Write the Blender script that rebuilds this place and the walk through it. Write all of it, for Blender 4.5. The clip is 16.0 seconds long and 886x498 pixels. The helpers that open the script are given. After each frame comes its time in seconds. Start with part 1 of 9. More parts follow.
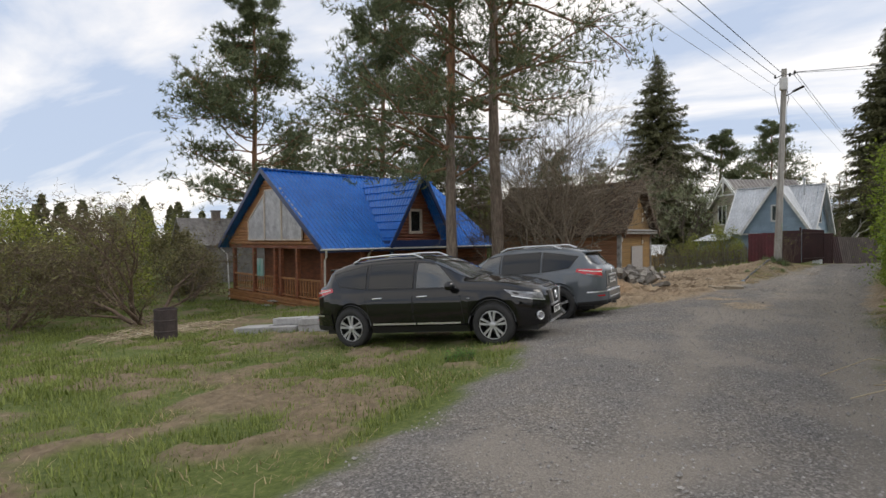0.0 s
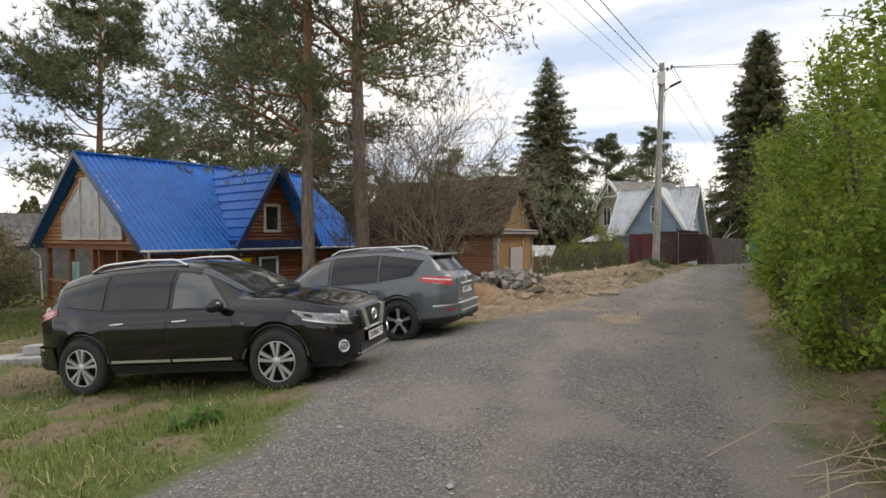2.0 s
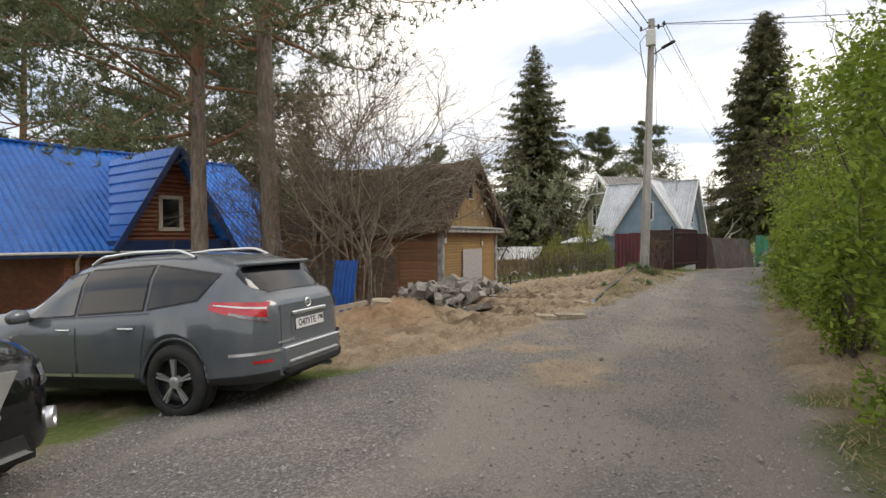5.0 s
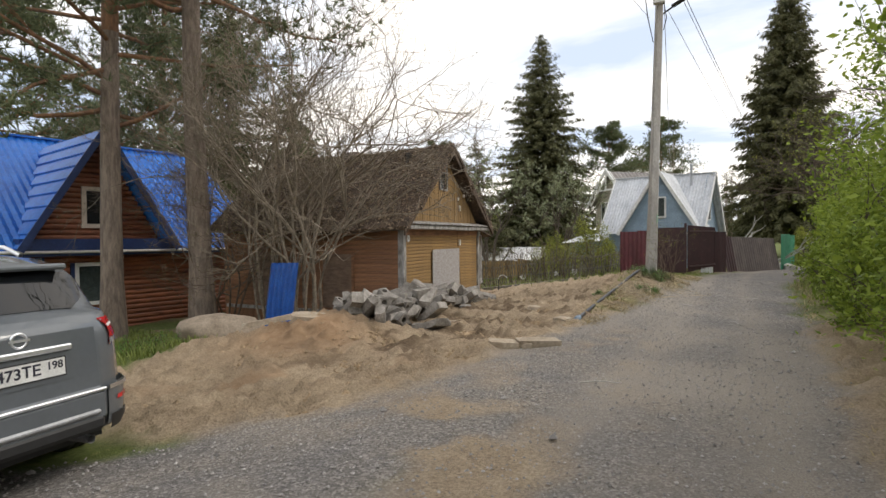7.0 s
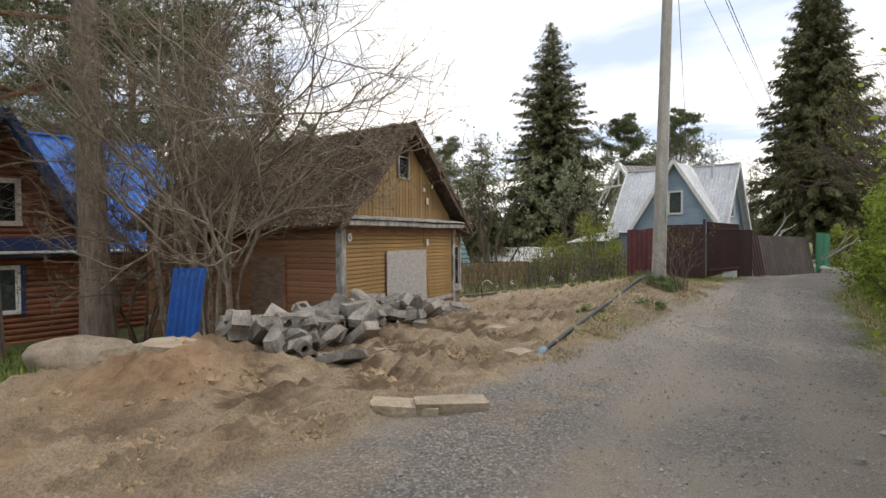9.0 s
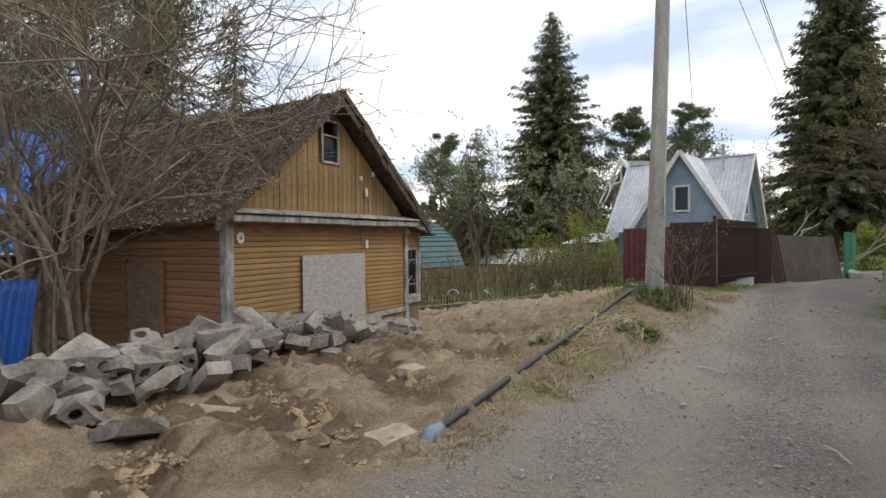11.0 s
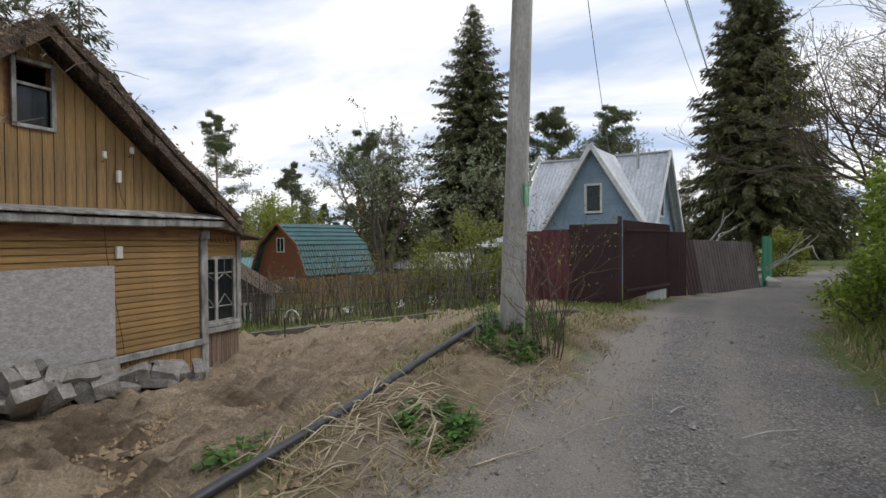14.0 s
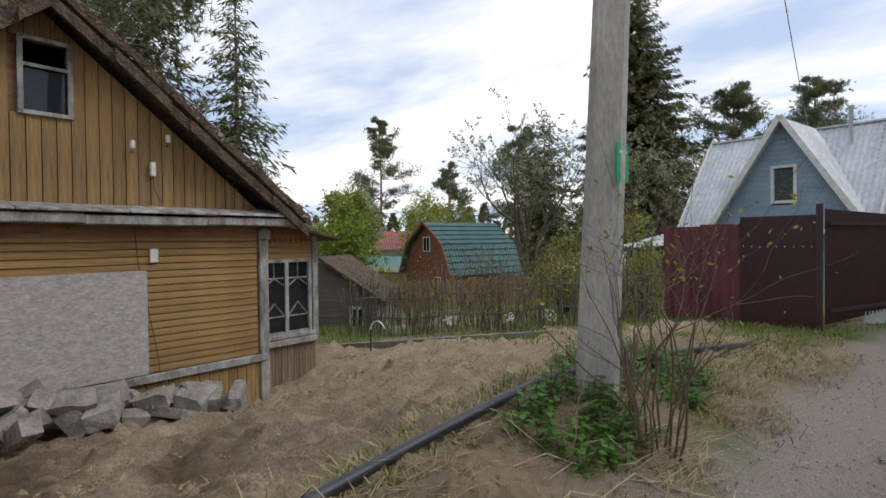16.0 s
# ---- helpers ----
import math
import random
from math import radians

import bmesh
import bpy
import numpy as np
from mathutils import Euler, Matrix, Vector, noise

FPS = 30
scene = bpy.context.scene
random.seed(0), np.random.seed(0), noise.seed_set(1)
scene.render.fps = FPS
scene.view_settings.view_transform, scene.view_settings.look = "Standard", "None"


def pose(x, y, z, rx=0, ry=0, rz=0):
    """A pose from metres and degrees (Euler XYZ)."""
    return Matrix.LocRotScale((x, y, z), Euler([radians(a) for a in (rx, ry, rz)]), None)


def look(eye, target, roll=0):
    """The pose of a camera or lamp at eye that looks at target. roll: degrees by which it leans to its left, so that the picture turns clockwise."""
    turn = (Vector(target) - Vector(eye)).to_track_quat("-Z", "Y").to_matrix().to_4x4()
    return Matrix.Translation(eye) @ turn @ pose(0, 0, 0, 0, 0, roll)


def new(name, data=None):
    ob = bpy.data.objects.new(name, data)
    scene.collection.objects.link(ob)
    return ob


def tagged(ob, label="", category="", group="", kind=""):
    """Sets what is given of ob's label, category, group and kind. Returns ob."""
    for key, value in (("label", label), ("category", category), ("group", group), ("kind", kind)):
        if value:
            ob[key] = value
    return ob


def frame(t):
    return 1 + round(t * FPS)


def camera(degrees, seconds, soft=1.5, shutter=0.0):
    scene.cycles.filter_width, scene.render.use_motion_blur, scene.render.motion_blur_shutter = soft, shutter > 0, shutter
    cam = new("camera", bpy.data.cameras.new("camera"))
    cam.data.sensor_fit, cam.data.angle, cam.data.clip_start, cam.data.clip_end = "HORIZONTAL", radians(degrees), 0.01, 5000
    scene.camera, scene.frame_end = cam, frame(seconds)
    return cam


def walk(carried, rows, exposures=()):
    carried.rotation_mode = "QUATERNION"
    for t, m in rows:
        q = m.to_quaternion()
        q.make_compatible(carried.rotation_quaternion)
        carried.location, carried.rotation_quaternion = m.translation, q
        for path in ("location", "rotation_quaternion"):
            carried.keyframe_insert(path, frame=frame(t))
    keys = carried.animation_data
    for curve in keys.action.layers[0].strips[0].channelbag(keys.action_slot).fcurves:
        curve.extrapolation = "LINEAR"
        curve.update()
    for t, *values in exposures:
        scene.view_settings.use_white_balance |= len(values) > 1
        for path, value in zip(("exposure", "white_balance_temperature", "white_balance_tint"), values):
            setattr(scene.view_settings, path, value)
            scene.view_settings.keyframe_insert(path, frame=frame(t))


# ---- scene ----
cam = camera(78.3, 16.0)
METRES, EYE, TILT, LEAN, TURN = 22.3, 1.6, 4.6, 0.0, 34.7
ROWS = [
    (0.0, 0.0, 0.0, 0.0, -0.06, -5.98, 0.54),
    (0.5, 0.0201, 0.0288, -0.0023, -2.69, -5.95, 0.31),
    (1.0, 0.0393, 0.0567, -0.0046, -5.44, -5.98, 0.01),
    (1.5, 0.0586, 0.0869, -0.0076, -9.17, -5.92, -0.36),
    (2.0, 0.0764, 0.1165, -0.0112, -10.03, -5.95, -0.5),
    (2.5, 0.0958, 0.1469, -0.0143, -10.45, -5.88, -0.47),
    (3.0, 0.1151, 0.1747, -0.0163, -10.39, -5.86, -0.48),
    (3.5, 0.1363, 0.2033, -0.0195, -10.62, -5.83, -0.44),
    (4.0, 0.1555, 0.2307, -0.0222, -10.6, -5.83, -0.5),
    (6.5, 0.2492, 0.369, -0.0383, -9.37, -5.78, -0.36),
    (7.0, 0.2689, 0.3953, -0.0408, -8.88, -5.77, -0.36),
    (7.5, 0.2896, 0.4222, -0.043, -8.11, -5.77, -0.29),
    (8.0, 0.3107, 0.4479, -0.0452, -7.79, -5.78, -0.27),
    (10.5, 0.3933, 0.5884, -0.0594, -6.0, -5.76, 0.02),
    (11.0, 0.4139, 0.6124, -0.0609, -6.12, -5.67, 0.02),
    (11.5, 0.4324, 0.6352, -0.0611, -7.28, -5.55, -0.04),
    (12.0, 0.4503, 0.6571, -0.0624, -9.29, -5.55, -0.34),
    (12.5, 0.4686, 0.6775, -0.063, -11.03, -5.45, -0.42),
    (13.0, 0.4862, 0.6967, -0.0647, -11.75, -5.44, -0.57),
    (13.5, 0.4969, 0.7132, -0.0645, -13.85, -5.34, -0.8),
    (14.0, 0.5122, 0.7329, -0.0688, -12.68, -5.4, -0.65),
    (14.5, 0.527, 0.7542, -0.0701, -10.97, -5.51, -0.49),
    (15.0, 0.5393, 0.7762, -0.0719, -7.03, -5.56, -0.19),
    (15.5, 0.554, 0.7965, -0.0729, -2.15, -5.59, 0.34),
    (16.0, 0.5668, 0.8174, -0.0751, 4.43, -5.53, 0.97),
]
walk(cam, [(t, pose(0, 0, EYE, TILT, LEAN, TURN) @ pose(METRES * x, METRES * y, METRES * z, 90 + pitch, roll, yaw)) for t, x, y, z, yaw, pitch, roll in ROWS],
     [(0.0, -0.02, 6500, 10), (1.5, 0.18, 6700, 10), (3.5, 0.31, 6850, 10), (7.0, 0.4, 6800, 10), (10.5, 0.34, 6500, 10), (12.5, 0.13, 6300, 10), (14.5, -0.01, 6150, 10), (16.0, 0.04, 6200, 10)])

# ---- world, sun, sky ----
SUN_EL, SUN_AZ = 48.0, 60.0
world = bpy.data.worlds.new("overcast_sky")
scene.world = world
world.use_nodes = True
wn, wl = world.node_tree.nodes, world.node_tree.links
wn.clear()
w_out = wn.new("ShaderNodeOutputWorld")
w_bg = wn.new("ShaderNodeBackground")
w_sky = wn.new("ShaderNodeTexSky")
w_sky.sky_type = "NISHITA"
w_sky.sun_disc = False
w_sky.sun_elevation = radians(SUN_EL)
w_sky.sun_rotation = radians(SUN_AZ)
w_co = wn.new("ShaderNodeTexCoord")
w_sep = wn.new("ShaderNodeSeparateXYZ")
wl.new(w_co.outputs["Generated"], w_sep.inputs[0])


def wmath(op, a, b):
    n = wn.new("ShaderNodeMath")
    n.operation = op
    for i, v in enumerate((a, b)):
        if isinstance(v, (int, float)):
            n.inputs[i].default_value = v
        else:
            wl.new(v, n.inputs[i])
    return n.outputs[0]


# clouds lie in a flat layer overhead, so they flatten towards the horizon
w_h = wmath("ADD", wmath("MAXIMUM", w_sep.outputs[2], 0.0), 0.16)
w_vec = wn.new("ShaderNodeCombineXYZ")
wl.new(wmath("DIVIDE", w_sep.outputs[0], w_h), w_vec.inputs[0])
wl.new(wmath("DIVIDE", w_sep.outputs[1], w_h), w_vec.inputs[1])
w_map = wn.new("ShaderNodeMapping")
w_map.inputs["Rotation"].default_value = (0, 0, radians(-35))
w_map.inputs["Scale"].default_value = (0.55, 1.35, 1.0)
w_map.inputs["Location"].default_value = (3.1, 1.7, 0.0)
wl.new(w_vec.outputs[0], w_map.inputs[0])
w_n = wn.new("ShaderNodeTexNoise")
w_n.inputs["Scale"].default_value = 0.9
w_n.inputs["Detail"].default_value = 7.0
w_n.inputs["Roughness"].default_value = 0.55
w_n.inputs["Distortion"].default_value = 0.35
wl.new(w_map.outputs[0], w_n.inputs[0])
w_r = wn.new("ShaderNodeValToRGB")
w_r.color_ramp.elements[0].position, w_r.color_ramp.elements[0].color = 0.38, (4.6, 5.4, 6.9, 1)
w_r.color_ramp.elements[1].position, w_r.color_ramp.elements[1].color = 0.56, (9.75, 9.35, 8.95, 1)
wl.new(w_n.outputs[0], w_r.inputs[0])
w_mix = wn.new("ShaderNodeMix")
w_mix.data_type = "RGBA"
w_mix.inputs[0].default_value = 0.9
wl.new(w_sky.outputs[0], w_mix.inputs[6])
wl.new(w_r.outputs[0], w_mix.inputs[7])
wl.new(w_mix.outputs[2], w_bg.inputs[0])
w_bg.inputs[1].default_value = 0.125
wl.new(w_bg.outputs[0], w_out.inputs[0])

sun = new("sun", bpy.data.lights.new("sun", "SUN"))
sun.data.energy, sun.data.angle, sun.data.color = 1.2, radians(25), (1.0, 0.95, 0.88)
sun.matrix_world = look((0, 0, 60), (-60 * math.sin(radians(SUN_AZ)) / math.tan(radians(SUN_EL)), -60 * math.cos(radians(SUN_AZ)) / math.tan(radians(SUN_EL)), 0))

# ---- materials ----
MATS = {}


def mat(name, base, dark=None, scale=8.0, rough=0.8, metal=0.0, bump=0.15, bscale=None, stretch=(1, 1, 1), fine=None, spread=0.0, coat=0.0, spec=0.5, lo=0.35, hi=0.65, coords="Object", dist=0.02):
    """A surface of two colours mixed by coarse noise, with fine grain, a bump and a spread between single pieces."""
    if name in MATS:
        return MATS[name]
    m = bpy.data.materials.new(name)
    m.use_nodes = True
    n, l = m.node_tree.nodes, m.node_tree.links
    p = n["Principled BSDF"]
    p.inputs["Roughness"].default_value, p.inputs["Metallic"].default_value = rough, metal
    p.inputs["Coat Weight"].default_value = coat
    p.inputs["Coat Roughness"].default_value = 0.03
    p.inputs["Coat IOR"].default_value = 1.55
    p.inputs["Specular IOR Level"].default_value = spec
    dark = dark or tuple(c * 0.65 for c in base)
    co = n.new("ShaderNodeTexCoord")
    mp = n.new("ShaderNodeMapping")
    mp.inputs["Scale"].default_value = stretch
    l.new(co.outputs[coords], mp.inputs[0])
    t = n.new("ShaderNodeTexNoise")
    t.inputs["Scale"].default_value, t.inputs["Detail"].default_value, t.inputs["Roughness"].default_value = scale, 6.0, 0.62
    l.new(mp.outputs[0], t.inputs[0])
    r = n.new("ShaderNodeValToRGB")
    r.color_ramp.elements[0].position, r.color_ramp.elements[0].color = lo, (*dark, 1)
    r.color_ramp.elements[1].position, r.color_ramp.elements[1].color = hi, (*base, 1)
    l.new(t.outputs[0], r.inputs[0])
    col = r.outputs[0]
    g = n.new("ShaderNodeTexNoise")
    g.inputs["Scale"].default_value, g.inputs["Detail"].default_value = bscale or scale * 9, 4.0
    l.new(mp.outputs[0], g.inputs[0])
    k = n.new("ShaderNodeMapRange")
    k.inputs[1].default_value, k.inputs[2].default_value = 0.25, 0.75
    k.inputs[3].default_value, k.inputs[4].default_value = (fine or (0.78, 1.18))
    l.new(g.outputs[0], k.inputs[0])
    mul = n.new("ShaderNodeMix")
    mul.data_type, mul.blend_type = "RGBA", "MULTIPLY"
    mul.inputs[0].default_value = 1.0
    l.new(col, mul.inputs[6])
    l.new(k.outputs[0], mul.inputs[7])
    col = mul.outputs[2]
    if spread:
        oi = n.new("ShaderNodeObjectInfo")
        gi = n.new("ShaderNodeNewGeometry")
        ad = n.new("ShaderNodeMath")
        ad.operation = "ADD"
        l.new(oi.outputs["Random"], ad.inputs[0])
        l.new(gi.outputs["Random Per Island"], ad.inputs[1])
        fr = n.new("ShaderNodeMath")
        fr.operation = "FRACT"
        l.new(ad.outputs[0], fr.inputs[0])
        k2 = n.new("ShaderNodeMapRange")
        k2.inputs[3].default_value, k2.inputs[4].default_value = 1 - spread, 1 + spread
        l.new(fr.outputs[0], k2.inputs[0])
        mul2 = n.new("ShaderNodeMix")
        mul2.data_type, mul2.blend_type = "RGBA", "MULTIPLY"
        mul2.inputs[0].default_value = 1.0
        l.new(col, mul2.inputs[6])
        l.new(k2.outputs[0], mul2.inputs[7])
        col = mul2.outputs[2]
    l.new(col, p.inputs["Base Color"])
    if bump:
        b = n.new("ShaderNodeBump")
        b.inputs["Strength"].default_value, b.inputs["Distance"].default_value = bump, dist
        l.new(g.outputs[0], b.inputs["Height"])
        l.new(b.outputs[0], p.inputs["Normal"])
    MATS[name] = m
    return m


def leafy(name, a, b, rough=0.6, trans=0.35):
    """Leaves and needles: colour varies from piece to piece, light shines partly through."""
    m = bpy.data.materials.new(name)
    m.use_nodes = True
    n, l = m.node_tree.nodes, m.node_tree.links
    p = n["Principled BSDF"]
    p.inputs["Roughness"].default_value = rough
    p.inputs["Specular IOR Level"].default_value = 0.3
    gi = n.new("ShaderNodeNewGeometry")
    co = n.new("ShaderNodeTexCoord")
    t = n.new("ShaderNodeTexNoise")
    t.inputs["Scale"].default_value = 0.9
    l.new(co.outputs["Object"], t.inputs[0])
    ad = n.new("ShaderNodeMath")
    ad.operation = "MULTIPLY_ADD"
    l.new(gi.outputs["Random Per Island"], ad.inputs[0])
    ad.inputs[1].default_value = 0.7
    l.new(t.outputs[0], ad.inputs[2])
    r = n.new("ShaderNodeValToRGB")
    r.color_ramp.elements[0].position, r.color_ramp.elements[0].color = 0.4, (*a, 1)
    r.color_ramp.elements[1].position, r.color_ramp.elements[1].color = 1.1, (*b, 1)
    l.new(ad.outputs[0], r.inputs[0])
    l.new(r.outputs[0], p.inputs["Base Color"])
    if trans:
        tr = n.new("ShaderNodeBsdfTranslucent")
        l.new(r.outputs[0], tr.inputs[0])
        mx = n.new("ShaderNodeMixShader")
        mx.inputs[0].default_value = trans
        l.new(p.outputs[0], mx.inputs[1])
        l.new(tr.outputs[0], mx.inputs[2])
        l.new(mx.outputs[0], n["Material Output"].inputs[0])
    return m


def glass_mat(name, tint, rough=0.03, alpha=0.25, spec=0.6):
    """Window glass: a dark, glossy pane that lets a part of the light through."""
    m = bpy.data.materials.new(name)
    m.use_nodes = True
    n, l = m.node_tree.nodes, m.node_tree.links
    p = n["Principled BSDF"]
    p.inputs["Base Color"].default_value = (*tint, 1)
    p.inputs["Roughness"].default_value = rough
    p.inputs["Specular IOR Level"].default_value = spec
    p.inputs["IOR"].default_value = 1.5 if spec < 0.7 else 1.75
    t = n.new("ShaderNodeBsdfTransparent")
    t.inputs[0].default_value = (0.8, 0.85, 0.85, 1)
    mx = n.new("ShaderNodeMixShader")
    mx.inputs[0].default_value = alpha
    l.new(p.outputs[0], mx.inputs[1])
    l.new(t.outputs[0], mx.inputs[2])
    l.new(mx.outputs[0], n["Material Output"].inputs[0])
    return m


M_BARK = mat("pine_bark_lower", (0.36, 0.285, 0.225), (0.16, 0.125, 0.1), 5, 0.95, bump=0.9, stretch=(2.5, 2.5, 0.5), dist=0.05)
M_BARK_UP = mat("pine_bark_upper", (0.34, 0.18, 0.095), (0.17, 0.1, 0.065), 5, 0.9, bump=0.6, stretch=(2, 2, 0.6), dist=0.03)
M_TWIG = mat("grey_twig_bark", (0.15, 0.12, 0.095), (0.07, 0.055, 0.045), 9, 0.9, bump=0.3)
M_TWIGP = mat("pale_twig_bark", (0.31, 0.26, 0.195), (0.155, 0.127, 0.095), 9, 0.9, bump=0.3)
M_TWIG2 = mat("brown_twig_bark", (0.19, 0.135, 0.095), (0.09, 0.064, 0.047), 9, 0.9, bump=0.3)
M_PINE = leafy("pine_needles", (0.065, 0.088, 0.042), (0.19, 0.215, 0.11), trans=0.25)
M_SPRUCE = leafy("spruce_needles", (0.048, 0.053, 0.024), (0.145, 0.145, 0.065), trans=0.12)
M_FIRGREEN = leafy("pale_spruce_needles", (0.05, 0.07, 0.022), (0.13, 0.15, 0.05), trans=0.2)
M_LEAF = leafy("fresh_hedge_leaves", (0.085, 0.14, 0.018), (0.27, 0.35, 0.05))
M_LEAF2 = leafy("young_yellow_green_leaves", (0.12, 0.15, 0.025), (0.32, 0.34, 0.07))
M_LEAF3 = leafy("dark_nettle_leaves", (0.03, 0.09, 0.012), (0.1, 0.21, 0.035))
M_BUD = leafy("dull_budding_leaves", (0.1, 0.09, 0.04), (0.2, 0.18, 0.08), trans=0.2)
M_BLUSH = leafy("pale_budding_leaves", (0.13, 0.16, 0.08), (0.3, 0.33, 0.2), trans=0.3)
M_GRASS = leafy("lawn_grass", (0.085, 0.12, 0.024), (0.24, 0.28, 0.075), trans=0.25)
M_DRY = leafy("dry_grass", (0.2, 0.15, 0.075), (0.42, 0.34, 0.19), trans=0.2)


# ---- building helpers ----
def mesh_np(name, verts, faces, material, parent=None, label="", smooth=False):
    """An object from arrays of points and of faces with a like number of corners."""
    verts = np.asarray(verts, dtype=np.float32).reshape(-1, 3)
    faces = np.asarray(faces, dtype=np.int32)
    k = faces.shape[1]
    me = bpy.data.meshes.new(name)
    me.vertices.add(len(verts))
    me.vertices.foreach_set("co", verts.ravel())
    me.loops.add(faces.size)
    me.loops.foreach_set("vertex_index", faces.ravel())
    me.polygons.add(len(faces))
    me.polygons.foreach_set("loop_start", np.arange(0, faces.size, k, dtype=np.int32))
    me.polygons.foreach_set("use_smooth", np.full(len(faces), smooth))
    me.update(calc_edges=True)
    me.materials.append(material)
    ob = new(name, me)
    if parent:
        ob.parent = parent
    if label:
        ob["label"] = label
    return ob


def part(name, bm, material, parent=None, label="", smooth=False):
    """Links a bmesh as one mesh object under a thing or a part."""
    me = bpy.data.meshes.new(name)
    for f in bm.faces:
        f.smooth = smooth
    bm.normal_update()
    bm.to_mesh(me)
    bm.free()
    me.materials.append(material)
    ob = new(name, me)
    if parent:
        ob.parent = parent
    if label:
        ob["label"] = label
    return ob


def empty(name, m=None, label="", category="", group="", kind=""):
    ob = new(name)
    ob.empty_display_size = 0.2
    if m is not None:
        ob.matrix_world = m
    return tagged(ob, label, category, group, kind)


def box(bm, x0, y0, z0, x1, y1, z1, m=None, bevel=0.0):
    """Adds a box between two corners, optionally bevelled and moved by m."""
    vs = [bm.verts.new((x, y, z)) for x in (x0, x1) for y in (y0, y1) for z in (z0, z1)]
    idx = ((0, 1, 3, 2), (4, 6, 7, 5), (0, 4, 5, 1), (2, 3, 7, 6), (0, 2, 6, 4), (1, 5, 7, 3))
    fs = [bm.faces.new([vs[i] for i in q]) for q in idx]
    if bevel:
        es = {e for f in fs for e in f.edges}
        r = bmesh.ops.bevel(bm, geom=list(es), offset=bevel, segments=1, affect="EDGES")
        vs = list({v for f in r["faces"] for v in f.verts} | {v for v in vs if v.is_valid})
    if m is not None:
        for v in vs:
            v.co = m @ v.co
    return vs


def boxes(name, items, material, parent=None, label="", bevel=0.0):
    bm = bmesh.new()
    for it in items:
        box(bm, *it[:6], m=it[6] if len(it) > 6 else None, bevel=bevel)
    return part(name, bm, material, parent, label)


def prism(bm, pts, d0, d1, axis="y"):
    """A flat outline, given in its plane, drawn out between d0 and d1 along an axis."""
    def put(a, b, d):
        return {"x": (d, a, b), "y": (a, d, b), "z": (a, b, d)}[axis]
    lo = [bm.verts.new(put(a, b, d0)) for a, b in pts]
    hi = [bm.verts.new(put(a, b, d1)) for a, b in pts]
    bm.faces.new(lo)
    bm.faces.new(hi[::-1])
    for i in range(len(pts)):
        j = (i + 1) % len(pts)
        bm.faces.new((lo[j], lo[i], hi[i], hi[j]))
    return lo + hi


def tube_np(paths, sides=5):
    """Points and quads of tapered tubes: each path is a list of (x, y, z, radius)."""
    V, F, base = [], [], 0
    ang = np.linspace(0, 2 * np.pi, sides, endpoint=False)
    for path in paths:
        P = np.asarray(path, dtype=float)
        c, r = P[:, :3], P[:, 3]
        d = np.gradient(c, axis=0)
        d /= np.linalg.norm(d, axis=1, keepdims=True) + 1e-9
        up = np.where(np.abs(d[:, 2:3]) > 0.9, np.array([[1.0, 0, 0]]), np.array([[0, 0, 1.0]]))
        a = np.cross(d, up)
        a /= np.linalg.norm(a, axis=1, keepdims=True) + 1e-9
        b = np.cross(d, a)
        ring = c[:, None] + r[:, None, None] * (np.cos(ang)[None, :, None] * a[:, None] + np.sin(ang)[None, :, None] * b[:, None])
        V.append(ring.reshape(-1, 3))
        n = len(P)
        i, j = np.meshgrid(np.arange(n - 1), np.arange(sides), indexing="ij")
        j2 = (j + 1) % sides
        F.append(np.stack((i * sides + j, i * sides + j2, (i + 1) * sides + j2, (i + 1) * sides + j), -1).reshape(-1, 4) + base)
        base += n * sides
    return np.concatenate(V), np.concatenate(F)


def tube(name, paths, material, parent=None, label="", sides=6, smooth=True):
    v, f = tube_np(paths, sides)
    ob = mesh_np(name, v, f, material, parent, label, smooth)
    return tagged(ob, kind="stuff") if name in ("branch_work", "twig_work", "stem_work", "limb_work", "twig_haze", "fallen_twig") else ob


def fnoise(x, y, s=1.0, k=0.0):
    return noise.noise((x * s + k, y * s - k, k * 0.37))


def sstep(a, b, v):
    t = np.clip((v - a) / (b - a), 0, 1)
    return t * t * (3 - 2 * t)


# ---- the lie of the land ----
def road_left(y):
    return np.interp(y, (-40, 2.5, 6.5, 8, 9.5, 12.5, 13.5, 14.5, 15.5, 19, 22, 25.6, 32, 37, 43, 50, 60, 80), (-1.5, -2.85, -3.4, -3.9, -5.0, -5.2, -3.9, -3.0, -2.6, -2.0, -1.25, -0.8, -0.2, 1.6, 3.3, 6, 12, 34))


def road_right(y):
    return np.interp(y, (-40, 0, 15, 17, 28, 31, 41, 46, 60, 80), (2.5, 0.75, 0.85, 1.1, 1.8, 2.5, 4.6, 8, 20, 44))


def bump2(x, y, cx, cy, sx, sy, a=0.0):
    u = (x - cx) * np.cos(a) + (y - cy) * np.sin(a)
    v = -(x - cx) * np.sin(a) + (y - cy) * np.cos(a)
    return np.exp(-0.5 * ((u / sx) ** 2 + (v / sy) ** 2))


